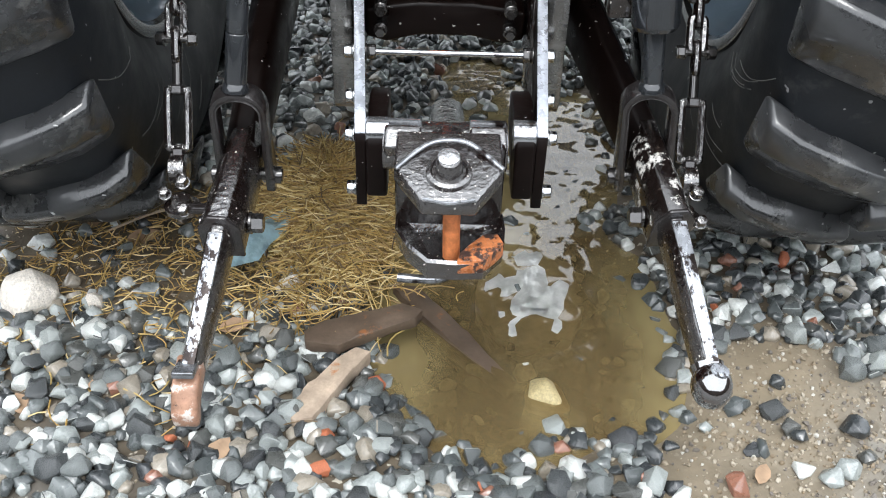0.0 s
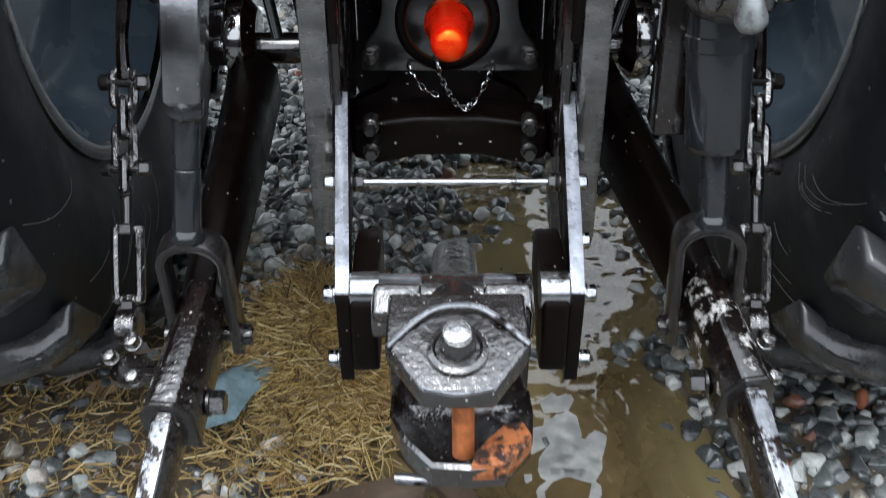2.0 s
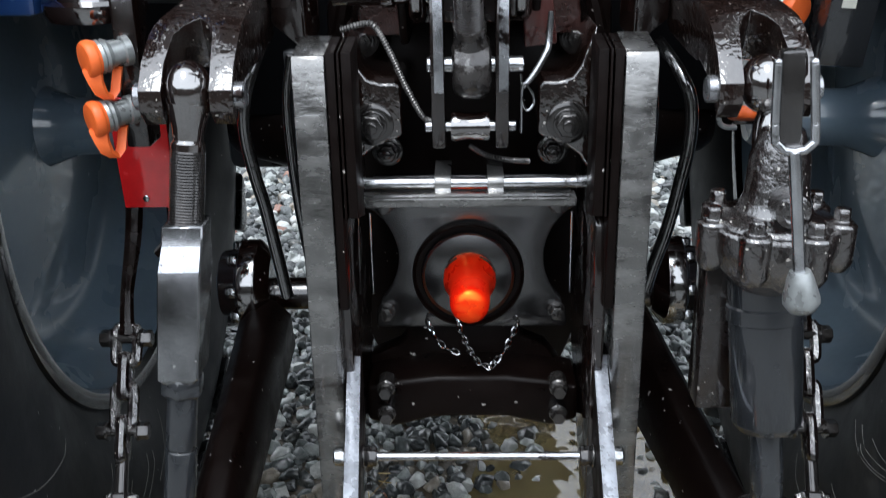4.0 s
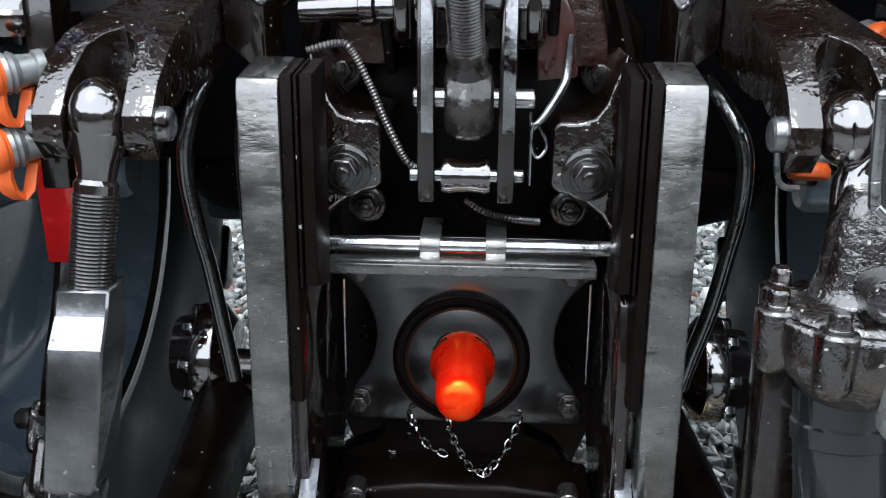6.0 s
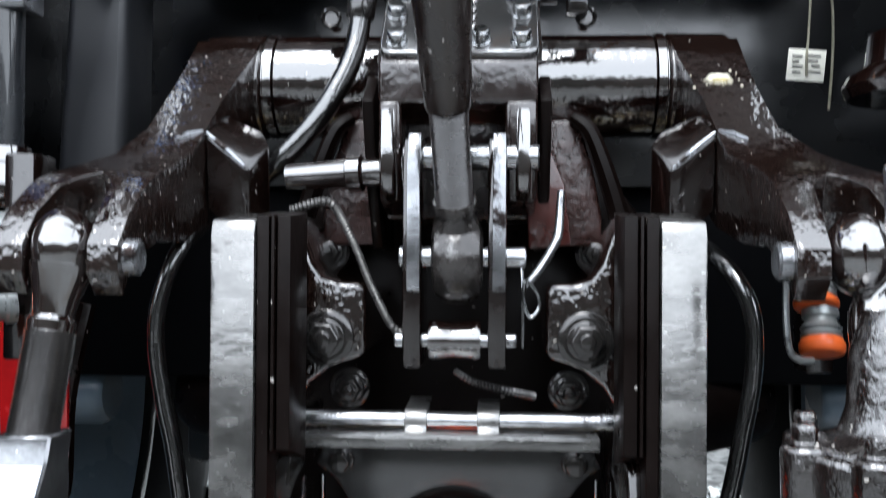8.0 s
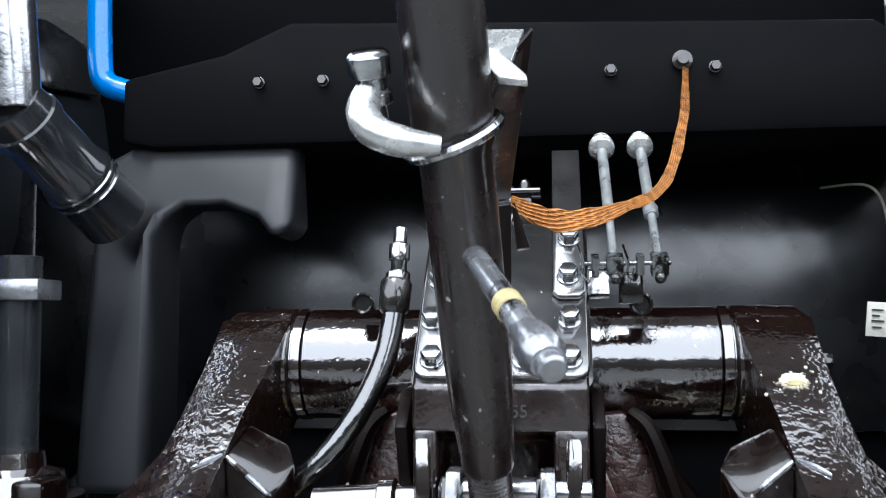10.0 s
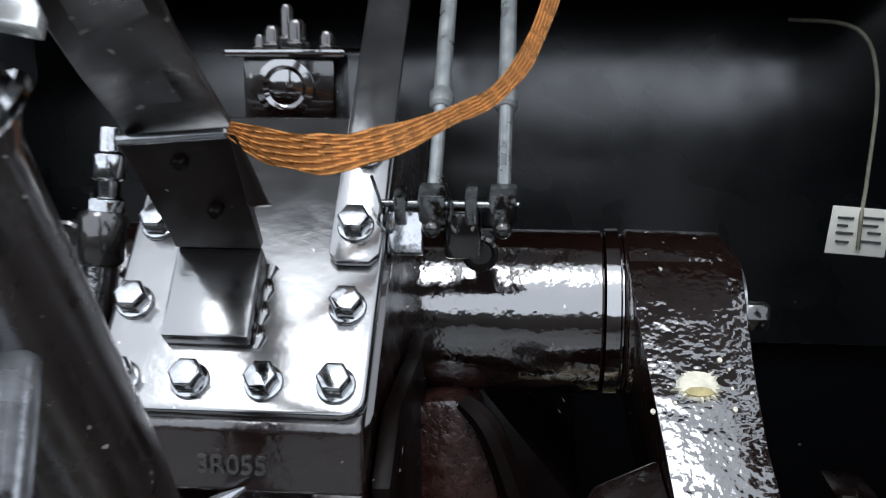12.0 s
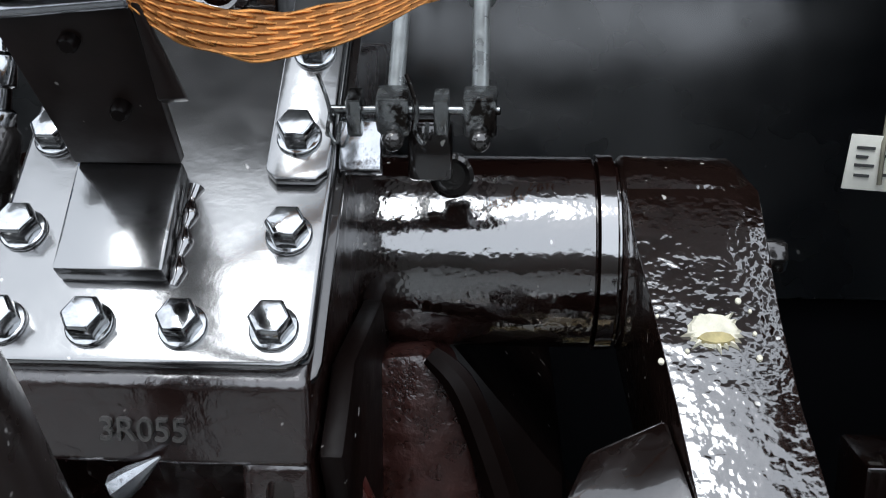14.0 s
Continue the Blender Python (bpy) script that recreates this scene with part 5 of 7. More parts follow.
out2 = [(x - 0.003 if x < 0 else x + 0.003, s - (0.004 if s < 0.1 else 0)) for x, s in out]
rings(bm, [[slope(x, s, -0.017) for x, s in out2], [slope(x, s, -0.012) for x, s in out2]])
part("gasket", bm, PAINT, hs, bevel=0.001)
for x, s in ((-0.057, 0), (-0.0185, 0), (0.022, 0), (0.061, 0), (-0.0605, 0.047), (0.0615, 0.047), (-0.0585, 0.100), (0.061, 0.097), (0.0625, 0.150), (-0.058, 0.155)):
    bm = bm_()
    high = 0.006 if (x > 0.06 and s > 0.09) else 0.0
    hexhead(bm, slope(x, s, high), NRM, 0.0094, 0.011)
    part("bolt", bm, ZINC, cover, "bright hex bolt", bevel=0.0006)
bm = bm_()
o2 = [(0.047, 0.080), (0.052, 0.074), (0.071, 0.074), (0.076, 0.080), (0.076, 0.30), (0.047, 0.30)]
rings(bm, [[slope(x, s, 0.0005) for x, s in o2], [slope(x, s, 0.006) for x, s in o2]])
part("strap_plate", bm, COVER, hs, "flat black strap plate", bevel=0.0012)
# square foot and bent post
bm = bm_()
rings(bm, [[slope(x, s, h) for x, s in ((-0.0376, 0.0216), (0.0116, 0.0216), (0.0098, 0.080), (-0.0400, 0.080))] for h in (0.0, 0.011)])
foot = part("bracket_foot", bm, COVER, hs, "shiny square bracket foot", bevel=0.002)
bm = bm_()
tube(bm, [slope(0.0135 + 0.001 * (k % 2), 0.020 + k * 0.0075, 0.0) for k in range(8)], [0.002 + 0.0022 * (k % 2) for k in range(8)], 10, steps=4)
part("weld_bead", bm, PAINT_WET, hs, "lumpy weld bead")
post = [((-0.0405, 0.060, 1.4190), (0.0100, 0.060, 1.4190)), ((-0.0405, 0.046, 1.435), (0.0110, 0.046, 1.435)), ((-0.045, 0.002, 1.4860), (0.0130, 0.000, 1.4905))]
bm = bm_()
rings(bm, [[V(*a), V(*b), V(*b) + V(0, 0.006, 0.003), V(*a) + V(0, 0.006, 0.003)] for a, b in post])
part("bracket_post", bm, POST, hs, "leaning black bracket plate", bevel=0.0012)
bm = bm_()
sections = ((V(-0.043, 0.010, 1.4880), V(0.012, 0.010, 1.4930)), (V(-0.012, -0.100, 1.522), V(0.0255, -0.095, 1.539)), (V(0.020, -0.205, 1.556), V(0.038, -0.180, 1.585)))
rings(bm, [[a, b, b + V(-0.001, 0.003, 0.004), a + V(-0.001, 0.003, 0.004)] for a, b in sections])
part("bracket_arm", bm, POST, hs, "bent black bracket arm", bevel=0.001)
bm = bm_()
rings(bm, [[V(0.0135, 0.000, 1.4905), V(0.0165, 0.001, 1.4900), V(0.0165, 0.007, 1.4880), V(0.0135, 0.006, 1.4885)],
           [V(0.0150, 0.006, 1.4750), V(0.0230, 0.008, 1.4700), V(0.0230, 0.014, 1.4680), V(0.0150, 0.012, 1.4730)],
           [V(0.0170, 0.014, 1.4520), V(0.0285, 0.014, 1.4530), V(0.0285, 0.020, 1.4510), V(0.0170, 0.020, 1.4500)]])
part("bracket_flap", bm, POST, hs, bevel=0.0008)
# upturned face of the arm; pale metal carries its sky reflection
bm = bm_()
rings(bm, [[V(x, y + d, z - d) for x, y, z in HOOK] for d in (0, 0.004)])
part("hook_plate", bm, KNOB, hs, "upturned hook plate with the sky sheen in its pale metal", bevel=0.001)
for x, y, z in ((-0.016, 0.012, 1.476), (-0.006, 0.034, 1.447)):
    bm = bm_()
    lathe(bm, V(x, y, z), (0, -0.83, -0.55), [(-0.004, 0.0042), (0.004, 0.0042), (0.0055, 0.003)], 14)
    part("stud", bm, DULL, hs)
# the highlight on the bend, drawn as a thin bright bar
bm = bm_()
cyl(bm, (-0.045, 0.0025, 1.4863), (0.0130, 0.0005, 1.4908), 0.0030, seg=10)
part("bend_edge", bm, WORN, hs, "bright bar for the highlight along the bend")
# valve block on top
bm = bm_()
box(bm, (-0.006, 0.22, 1.497), (0.064, 0.05, 0.052))
vb = part("valve_block", bm, PAINT, hs, "black valve block", bevel=0.003)
bm = bm_()
box(bm, (-0.006, 0.215, 1.525), (0.082, 0.06, 0.005))
part("valve_plate", bm, PAINT_WET, vb, bevel=0.001)
bm = bm_()
lathe(bm, V(-0.008, 0.195, 1.502), (0, -1, 0), [(0, 0.020), (0.004, 0.020), (0.005, 0.015), (0.002, 0.012), (0.004, 0.006)], 24)
part("valve_port", bm, PAINT_WET, vb)
for x, h, r in ((-0.030, 0.006, 0.005), (-0.002, 0.016, 0.007), (-0.009, 0.026, 0.005), (0.018, 0.008, 0.006), (-0.020, 0.012, 0.007)):
    bm = bm_()
    lathe(bm, V(x, 0.205 + abs(x) * 0.3, 1.5275), (0, 0, 1), [(0, r * 1.3), (h * 0.3, r * 1.3), (h * 0.34, r), (h, r), (h + 0.004, r * 0.6)], 6)
    part("fitting", bm, DARKSTEEL, vb, bevel=0.0006)
# cast figures on the front face
cu = bpy.data.curves.new("cast_mark", "FONT")
cu.body, cu.size, cu.extrude = "3R055", 0.0150, 0.0012
tmp = new("cast_mark", cu)
me = bpy.data.meshes.new_from_object(tmp)
bpy.data.objects.remove(tmp)
me.materials.clear()
me.materials.append(FIGURES)
fig = new("cast_mark", me)
fig.parent, fig.matrix_basis = hs, pose(-0.014, 0.0028, 1.309, 90, 0, 0)
# a nick that catches the light, its brightness put into a pale cone
bm = bm_()
lathe(bm, V(-0.007, 0.002, 1.287), (0.78, -0.1, 0.62), [(0, 0.007), (0.010, 0.0055), (0.026, 0.0008)], 8)
part("wedge", bm, WORN, hs, "lit nick drawn as a bright wedge")
for sx in (-1, 1):
    bm = bm_()
    prism(bm, [(0.01, 1.30), (0.05, 1.33), (0.2, 1.33), (0.2, 1.16), (0.10, 1.16), (0.05, 1.22)], "x", min(sx * 0.0785, sx * 0.090), max(sx * 0.0785, sx * 0.090))
    part("side_rib", bm, DULL, hs, bevel=0.003)
    bm = bm_()
    prism(bm, [(sx * x, z) for x, z in ((0.084, 1.165), (0.080, 1.285), (0.092, 1.299), (0.112, 1.301), (0.128, 1.290), (0.140, 1.250), (0.150, 1.195), (0.150, 1.165))], "y", 0.142, 0.19)
    part("side_web", bm, DIMPLE, hs, "rough dimpled cast web", bevel=0.004)
    bm = bm_()
    tube(bm, [(sx * 0.118, 0.138, 1.302), (sx * 0.134, 0.132, 1.288), (sx * 0.148, 0.130, 1.255), (sx * 0.164, 0.130, 1.205), (sx * 0.172, 0.130, 1.17)], [0.006, 0.009, 0.010, 0.011, 0.012], 8)
    part("web_rim", bm, DULL, hs, "dark curved rim")

# ---- top link bracket, pins and cylinders ----
tb = thing("top_link_bracket", "glossy black top link bracket with worn silver edges", "bracket")
for x in (-0.0385, 0.0395):
    bm = bm_()
    prism(bm, [(-0.015, 1.050), (-0.022, 1.09), (-0.022, 1.235), (-0.01, 1.262), (0.03, 1.262), (0.06, 1.22), (0.06, 1.05)], "x", x - 0.0085, x + 0.0085)
    part("bracket_plate", bm, PAINT, tb, bevel=0.003)
    bm = bm_()
    prism(bm, [(-0.0215, 1.12), (-0.0245, 1.122), (-0.0245, 1.238), (-0.011, 1.266), (0.02, 1.266), (0.02, 1.262), (-0.0095, 1.262), (-0.0215, 1.235)], "x", x - 0.0045, x + 0.0075)
    part("worn_edge", bm, WORN, tb, "bright worn edge", bevel=0.001)
for x in (-0.064, 0.063):
    bm = bm_()
    prism(bm, [(0.02, 1.205), (0.002, 1.215), (-0.002, 1.235), (0.004, 1.29), (0.03, 1.34), (0.06, 1.34), (0.05, 1.21)], "x", x - 0.007, x + 0.007)
    part("hanger", bm, PAINT_WET, tb, "black hanger lug", bevel=0.003)
bm = bm_()
prism(bm, [(0.070, 1.160), (0.066, 1.235), (0.075, 1.262), (0.088, 1.266), (0.105, 1.225), (0.112, 1.165)], "y", 0.062, 0.075)
part("web_plate", bm, PRIMER, tb, "dark red primed web plate", bevel=0.003)
bm = bm_()
cyl(bm, (-0.05, 0.012, 1.246), (0.078, 0.012, 1.246), 0.0125)
part("upper_pin", bm, STEEL, tb, "bright cross pin")
bm = bm_()
lathe(bm, V(-0.168, 0.046, 1.230), (0.995, -0.08, 0.05), [(0, 0.012), (0.03, 0.0135), (0.06, 0.0145), (0.062, 0.018), (0.075, 0.018), (0.078, 0.014), (0.11, 0.015), (0.112, 0.019), (0.12, 0.019)], 24)
part("control_pivot", bm, PAINT_WET, tb, "glossy turned pivot shaft")
bm = bm_()
cyl(bm, (-0.052, -0.002, 1.152), (0.066, -0.002, 1.152), 0.010)
part("link_pin", bm, STEEL, tb, "bright link pin")
bm = bm_()
cyl(bm, (-0.056, 0.0, 1.075), (0.058, 0.0, 1.075), 0.007)
part("lower_pin", bm, STEEL, tb, "bright lower pin")
bm = bm_()
lathe(bm, V(-0.0235, 0.0, 1.075), (1, 0, 0), [(0, 0.0175), (0.004, 0.019), (0.014, 0.0175), (0.024, 0.0165), (0.034, 0.0175), (0.044, 0.019), (0.048, 0.0175)], 28)
part("spool", bm, PAINT_WET, tb, "glossy black spool")
bm = bm_()
tube(bm, [(0.098, 0.0, 1.214), (0.096, -0.002, 1.18), (0.092, -0.006, 1.165), (0.077, -0.012, 1.140), (0.064, -0.014, 1.125)], [0.0035, 0.0045, 0.0045, 0.004, 0.003], 10)
part("pin_handle", bm, STEEL, tb, "bent bright pin handle")
bm = bm_()
tube(bm, [(0.062, -0.014, 1.142), (0.064, -0.018, 1.11), (0.070, -0.018, 1.098), (0.078, -0.018, 1.108), (0.074, -0.018, 1.122), (0.064, -0.018, 1.128), (0.063, -0.016, 1.07)], 0.0018, 8)
part("pin_clip", bm, ZINC, tb, "thin wire safety clip")

tl = thing("top_link", "black telescopic top link pointing up to the rear", "top link")
A, Bp = V(0.0030, -0.002, 1.152), V(-0.0145, -0.200, 1.516)
D = (Bp - A).normalized()
bm = bm_()
lathe(bm, V(-0.0205, -0.002, 1.150), (1, 0, 0), [(0, 0.026), (0.003, 0.034), (0.012, 0.0395), (0.0235, 0.041), (0.035, 0.0395), (0.044, 0.034), (0.047, 0.026)], 32)
lathe(bm, A + D * 0.02, D, [(0, 0.024), (0.016, 0.021), (0.024, 0.0165), (0.027, 0.0165), (0.029, 0.020), (0.038, 0.020)], 24)
part("eye", bm, EYE, tl, "scuffed black forged eye")
bm = bm_()
threads(bm, A + D * 0.056, A + D * 0.155, 0.0175, 0.0036)
part("thread", bm, TUBE, tl, "oily screw thread")
bm = bm_()
lathe(bm, A + D * 0.145, D, [(0, 0.019), (0.004, 0.0205), (0.05, 0.023), (0.10, 0.0250), (0.255, 0.0250), (0.262, 0.0275), (0.40, 0.0280), (0.74, 0.0285)], 32)
part("tube", bm, TUBE, tl, "scuffed black tube")
bm = bm_()
L_ = (Bp - A).length
o = A + D * (L_ - 0.006)
t3 = axis_turn(D)
front = t3.inverted() @ V(0.0, -1.0, 0.0)
a0 = math.atan2(front.y, front.x)
tube(bm, [o + t3 @ V(0.0305 * math.cos(a0 + q), 0.0305 * math.sin(a0 + q), 0.010 * math.sin(q * 0.9)) for q in [-1.9 + 3.8 * k / 18 for k in range(19)]], 0.0042, 8, steps=2)
part("clamp", bm, ZINC, tl, "bright bent clamp rod")
bm = bm_()
tube(bm, [V(-0.066, -0.226, 1.534), V(-0.068, -0.232, 1.520), V(-0.060, -0.236, 1.508), V(-0.041, -0.240, 1.500), V(-0.018, -0.238, 1.497)], [0.010, 0.011, 0.011, 0.010, 0.006], 12)
part("clamp_horn", bm, KNOB, tl, "bright curved horn of the clamp")
bm = bm_()
o = V(-0.064, -0.222, 1.540)
lathe(bm, o - D * 0.022, D, [(0, 0.008), (0.010, 0.008), (0.011, 0.013), (0.018, 0.013), (0.020, 0.010), (0.028, 0.010), (0.029, 0.014), (0.042, 0.014), (0.045, 0.011), (0.046, 0.005)], 14)
part("clamp_bolt", bm, ZINC, tl, "zinc clamp bolt", bevel=0.0006)
bm = bm_()
h0 = A + D * (L_ * 0.80)
h1 = V(0.0572, -0.3311, 1.3526)
cyl(bm, h0, h0.lerp(h1, 0.88), 0.0085)
part("handle", bm, WORN, tl, "grimy turning handle")
bm = bm_()
cyl(bm, h0.lerp(h1, 0.46), h0.lerp(h1, 0.53), 0.0095)
part("handle_band", bm, SPLASH_DAMP, tl, "yellow tape band")
bm = bm_()
lathe(bm, h0.lerp(h1, 0.66), h1 - h0, [(0, 0.0095), (0.012, 0.0125), (0.028, 0.0135), (0.036, 0.010), (0.038, 0.005)], 20)
part("handle_knob", bm, WORN, tl, "worn steel knob")

# ---- control rods ----
def build_control_rod(x):
    k = thing("control_rod", "dull zinc control rod with clevis and spring pin", "control rod", "control rods")
    lo, hi = V(x + 0.003, 0.092, 1.441), V(x, 0.238, 1.575)
    d = (hi - lo).normalized()
    bm = bm_()
    cyl(bm, lo + d * 0.01, lo.lerp(hi, 0.45), 0.0042)
    cyl(bm, lo.lerp(hi, 0.40), hi, 0.0055)
    part("rod", bm, ZINCROD, k)
    bm = bm_()
    lathe(bm, lo.lerp(hi, 0.38), d, [(0, 0.0055), (0.002, 0.0075), (0.012, 0.0075), (0.014, 0.0065)], 16)
    part("collar", bm, ZINCROD, k)
    bm = bm_()
    lathe(bm, hi - d * 0.006, d, [(0, 0.008), (0.004, 0.0135), (0.008, 0.0145), (0.010, 0.012), (0.014, 0.0135), (0.018, 0.012), (0.020, 0.009), (0.024, 0.010), (0.028, 0.006), (0.029, 0.002)], 24)
    part("end_knob", bm, KNOB, k, "bright ribbed end knob")
    bm = bm_()
    box(bm, lo + V(0, 0, 0), (0.016, 0.018, 0.020), (20, 0, 0))
    part("clevis", bm, LINKAGE, k, bevel=0.002)
    bm = bm_()
    box(bm, lo + V(-0.018, -0.004, 0.0), (0.007, 0.015, 0.018), (20, 0, 0))
    part("side_plate", bm, LINKAGE, k, bevel=0.001)
    bm = bm_()
    cyl(bm, lo + V(-0.030, -0.006, 0.001), lo + V(0.010, -0.006, 0.001), 0.0022)
    tube(bm, [lo + V(-0.034, -0.012, 0.018), lo + V(-0.029, -0.012, 0.002), lo + V(-0.030, -0.012, -0.008), lo + V(-0.026, -0.012, -0.014), lo + V(-0.024, -0.012, -0.004)], 0.0011, 6)
    part("spring_pin", bm, LINKAGE, k)
    bm = bm_()
    ball(bm, lo + V(0, -0.008, -0.013), 0.0055, 12)
    part("end_nut", bm, DARKSTEEL, k)
    return k


build_control_rod(0.101)
build_control_rod(0.142)
bm = bm_()
box(bm, (0.120, 0.115, 1.420), (0.022, 0.022, 0.030))
tagged(part("lever_stop", bm, PAINT, bevel=0.003), "small black lever stop below the control rods", "lever")

bm = bm_()
box(bm, (0.0885, 0.090, 1.424), (0.020, 0.012, 0.026), (-20, 0, 0))
tagged(part("lever_tab", bm, STEEL, bevel=0.001), "small bright steel tab beside the control rods", "tab")

# ---- copper earth strap ----
def build_strap():
    ctr = [V(0.013, 0.002, 1.493), V(0.028, 0.012, 1.484), V(0.052, 0.030, 1.477), V(0.082, 0.048, 1.481), V(0.116, 0.070, 1.4935), V(0.143, 0.090, 1.507), V(0.163, 0.125, 1.538), V(0.182, 0.180, 1.600), V(0.193, 0.247, 1.666)]
    wid = [0.008, 0.017, 0.021, 0.018, 0.010, 0.010, 0.011, 0.010, 0.006]
    line, ww = [], []
    for i in range(len(ctr) - 1):
        p0, p1, p2, p3 = ctr[max(0, i - 1)], ctr[i], ctr[i + 1], ctr[min(len(ctr) - 1, i + 2)]
        for k in range(10):
            t = k / 10
            line.append(0.5 * (2 * p1 + (p2 - p0) * t + (2 * p0 - 5 * p1 + 4 * p2 - p3) * t * t + (3 * p1 - p0 - 3 * p2 + p3) * t ** 3))
            ww.append(wid[i] * (1 - t) + wid[i + 1] * t)
    st = thing("earth_strap", "slack woven copper earth strap bolted at both ends", "strap")
    n = 15
    # core in darker copper: the shade between the strands is in its colour
    bm = bm_()
    core = []
    for i, p in enumerate(line):
        d = (line[min(i + 1, len(line) - 1)] - line[max(0, i - 1)]).normalized()
        s = d.cross(V(0.35, -1, 0.25)).normalized()
        nn = d.cross(s)
        core.append([p + s * ww[i] * 0.46 * a + nn * 0.0005 * b for a, b in ((-1, -1), (1, -1), (1, 1), (-1, 1))])
    rings(bm, core)
    part("braid_core", bm, COPPER_SHADE, st, "flat copper braid core")
    for j in range(n):
        bm = bm_()
        loops = []
        for i, p in enumerate(line):
            d = (line[min(i + 1, len(line) - 1)] - line[max(0, i - 1)]).normalized()
            s = d.cross(V(0.35, -1, 0.25)).normalized()
            nn = d.cross(s)
            f = ((j + 0.5) / n - 0.5) * 2 + 0.045 * math.sin(i * 0.55 + j * 2.4)
            q = p + s * f * ww[i] / 2 * 1.0 + nn * (0.0014 * math.sin(i * 0.8 + j * 2.1))
            r = ww[i] / n * 0.60
            loops.append([q + r * (math.cos(a) * s + 0.9 * math.sin(a) * nn) for a in [2 * math.pi * k / 6 for k in range(6)]])
        rings(bm, loops)
        part("strand", bm, COPPER, st)
    bm = bm_()
    lathe(bm, V(0.19, 0.249, 1.672), (0, -1, 0), [(0, 0.011), (0.004, 0.011), (0.005, 0.007), (0.012, 0.006)], 16)
    part("lug", bm, DARKSTEEL, st)
    return st


build_strap()

# ---- hoses and fittings ----
def build_hose(name, label, pts, r, ends=True, material=None, coiled=False):
    h = thing(name, label, "hose", "hydraulic hoses")
    bm = bm_()
    if coiled:
        ps, line = [Vector(p) for p in pts], []
        for i in range(len(ps) - 1):
            p0, p1, p2, p3 = ps[max(0, i - 1)], ps[i], ps[i + 1], ps[min(len(ps) - 1, i + 2)]
            k = max(4, 2 * int((p2 - p1).length / 0.0034))
            for t in [j / k for j in range(k)]:
                line.append(0.5 * (2 * p1 + (p2 - p0) * t + (2 * p0 - 5 * p1 + 4 * p2 - p3) * t * t + (3 * p1 - p0 - 3 * p2 + p3) * t ** 3))
        tube(bm, line, [r * (1.08 if i % 2 else 0.78) for i in range(len(line))], 10, steps=1)
    else:
        tube(bm, pts, r, 12)
    part("hose", bm, material or HOSE, h)
    if ends:
        for a, b in ((pts[0], pts[1]), (pts[-1], pts[-2])):
            a, b = Vector(a), Vector(b)
            bm = bm_()
            d = (b - a).normalized()
            lathe(bm, a - d * 0.006, d, [(0, r * 1.1), (0.004, r * 1.35), (0.03, r * 1.3), (0.034, r * 1.05)], 16)
            part("ferrule", bm, DARKSTEEL, h)
    return h


for sx in (-1, 1):
    build_hose("hydraulic_hose", "shiny black hydraulic hose beside the rail",
               [(sx * x, y, z) for x, y, z in ((0.255, 0.06, 1.185), (0.264, 0.01, 1.157), (0.279, 0.0, 1.110), (0.282, 0.0, 1.067), (0.274, 0.0, 1.013), (0.265, 0.0, 0.973), (0.255, 0.0, 0.910), (0.245, 0.0, 0.845))] if sx < 0 else
               [(0.240, 0.06, 1.165), (0.258, 0.01, 1.136), (0.272, 0.0, 1.100), (0.273, 0.0, 1.048), (0.264, 0.0, 0.993), (0.253, 0.0, 0.938), (0.238, 0.0, 0.886), (0.229, 0.0, 0.850)], 0.0085, False)
    build_hose("hydraulic_hose", "thin black pipe behind the rail",
               [(sx * 0.222, 0.03, 1.16), (sx * 0.232, 0.03, 1.10), (sx * 0.228, 0.03, 0.98), (sx * 0.215, 0.04, 0.85)], 0.0065, False)
    bm = bm_()
    box(bm, (sx * 0.225, 0.05, 1.10), (0.018, 0.03, 0.13))
    tagged(part("pipe_guard", bm, CYL, bevel=0.003), "narrow grey-black guard strip beside the rail", "guard strip", "pipe guards")
build_hose("pressure_hose", "thick black pressure hose with steel elbow",
           [(-0.103, 0.105, 1.425), (-0.106, 0.098, 1.385), (-0.115, 0.085, 1.345), (-0.14, 0.07, 1.295), (-0.18, 0.07, 1.25), (-0.23, 0.10, 1.22)], 0.0115)
fit_ = thing("hose_fitting", "bright steel hose union on the housing", "fitting")
for o, d, prof, seg in (((-0.1025, 0.106, 1.415), (0.02, 0.2, 1), [(0, 0.010), (0.004, 0.0125), (0.022, 0.0125), (0.024, 0.010)], 6),
                        ((-0.1015, 0.110, 1.437), (0.02, 0.2, 1), [(0, 0.008), (0.012, 0.008), (0.013, 0.0105), (0.028, 0.0105), (0.03, 0.007), (0.045, 0.007)], 12)):
    bm = bm_()
    lathe(bm, V(*o), d, prof, seg)
    part("union_nut" if seg == 6 else "stub", bm, ZINC, fit_, bevel=0.0006)
build_hose("thin_spring_hose", "thin coiled black sheath hanging by the bracket",
           [(-0.155, 0.0, 1.195), (-0.125, -0.005, 1.203), (-0.112, -0.005, 1.198), (-0.095, 0.0, 1.165), (-0.078, 0.0, 1.125), (-0.06, 0.0, 1.09), (-0.05, 0.005, 1.08)], 0.0040, False, COIL, True)
build_hose("thin_spring_hose", "thin black sheath under the bracket",
           [(0.0, 0.02, 1.045), (0.02, 0.01, 1.035), (0.05, 0.01, 1.028), (0.075, 0.03, 1.02)], 0.0042, False, DARKSTEEL, True)


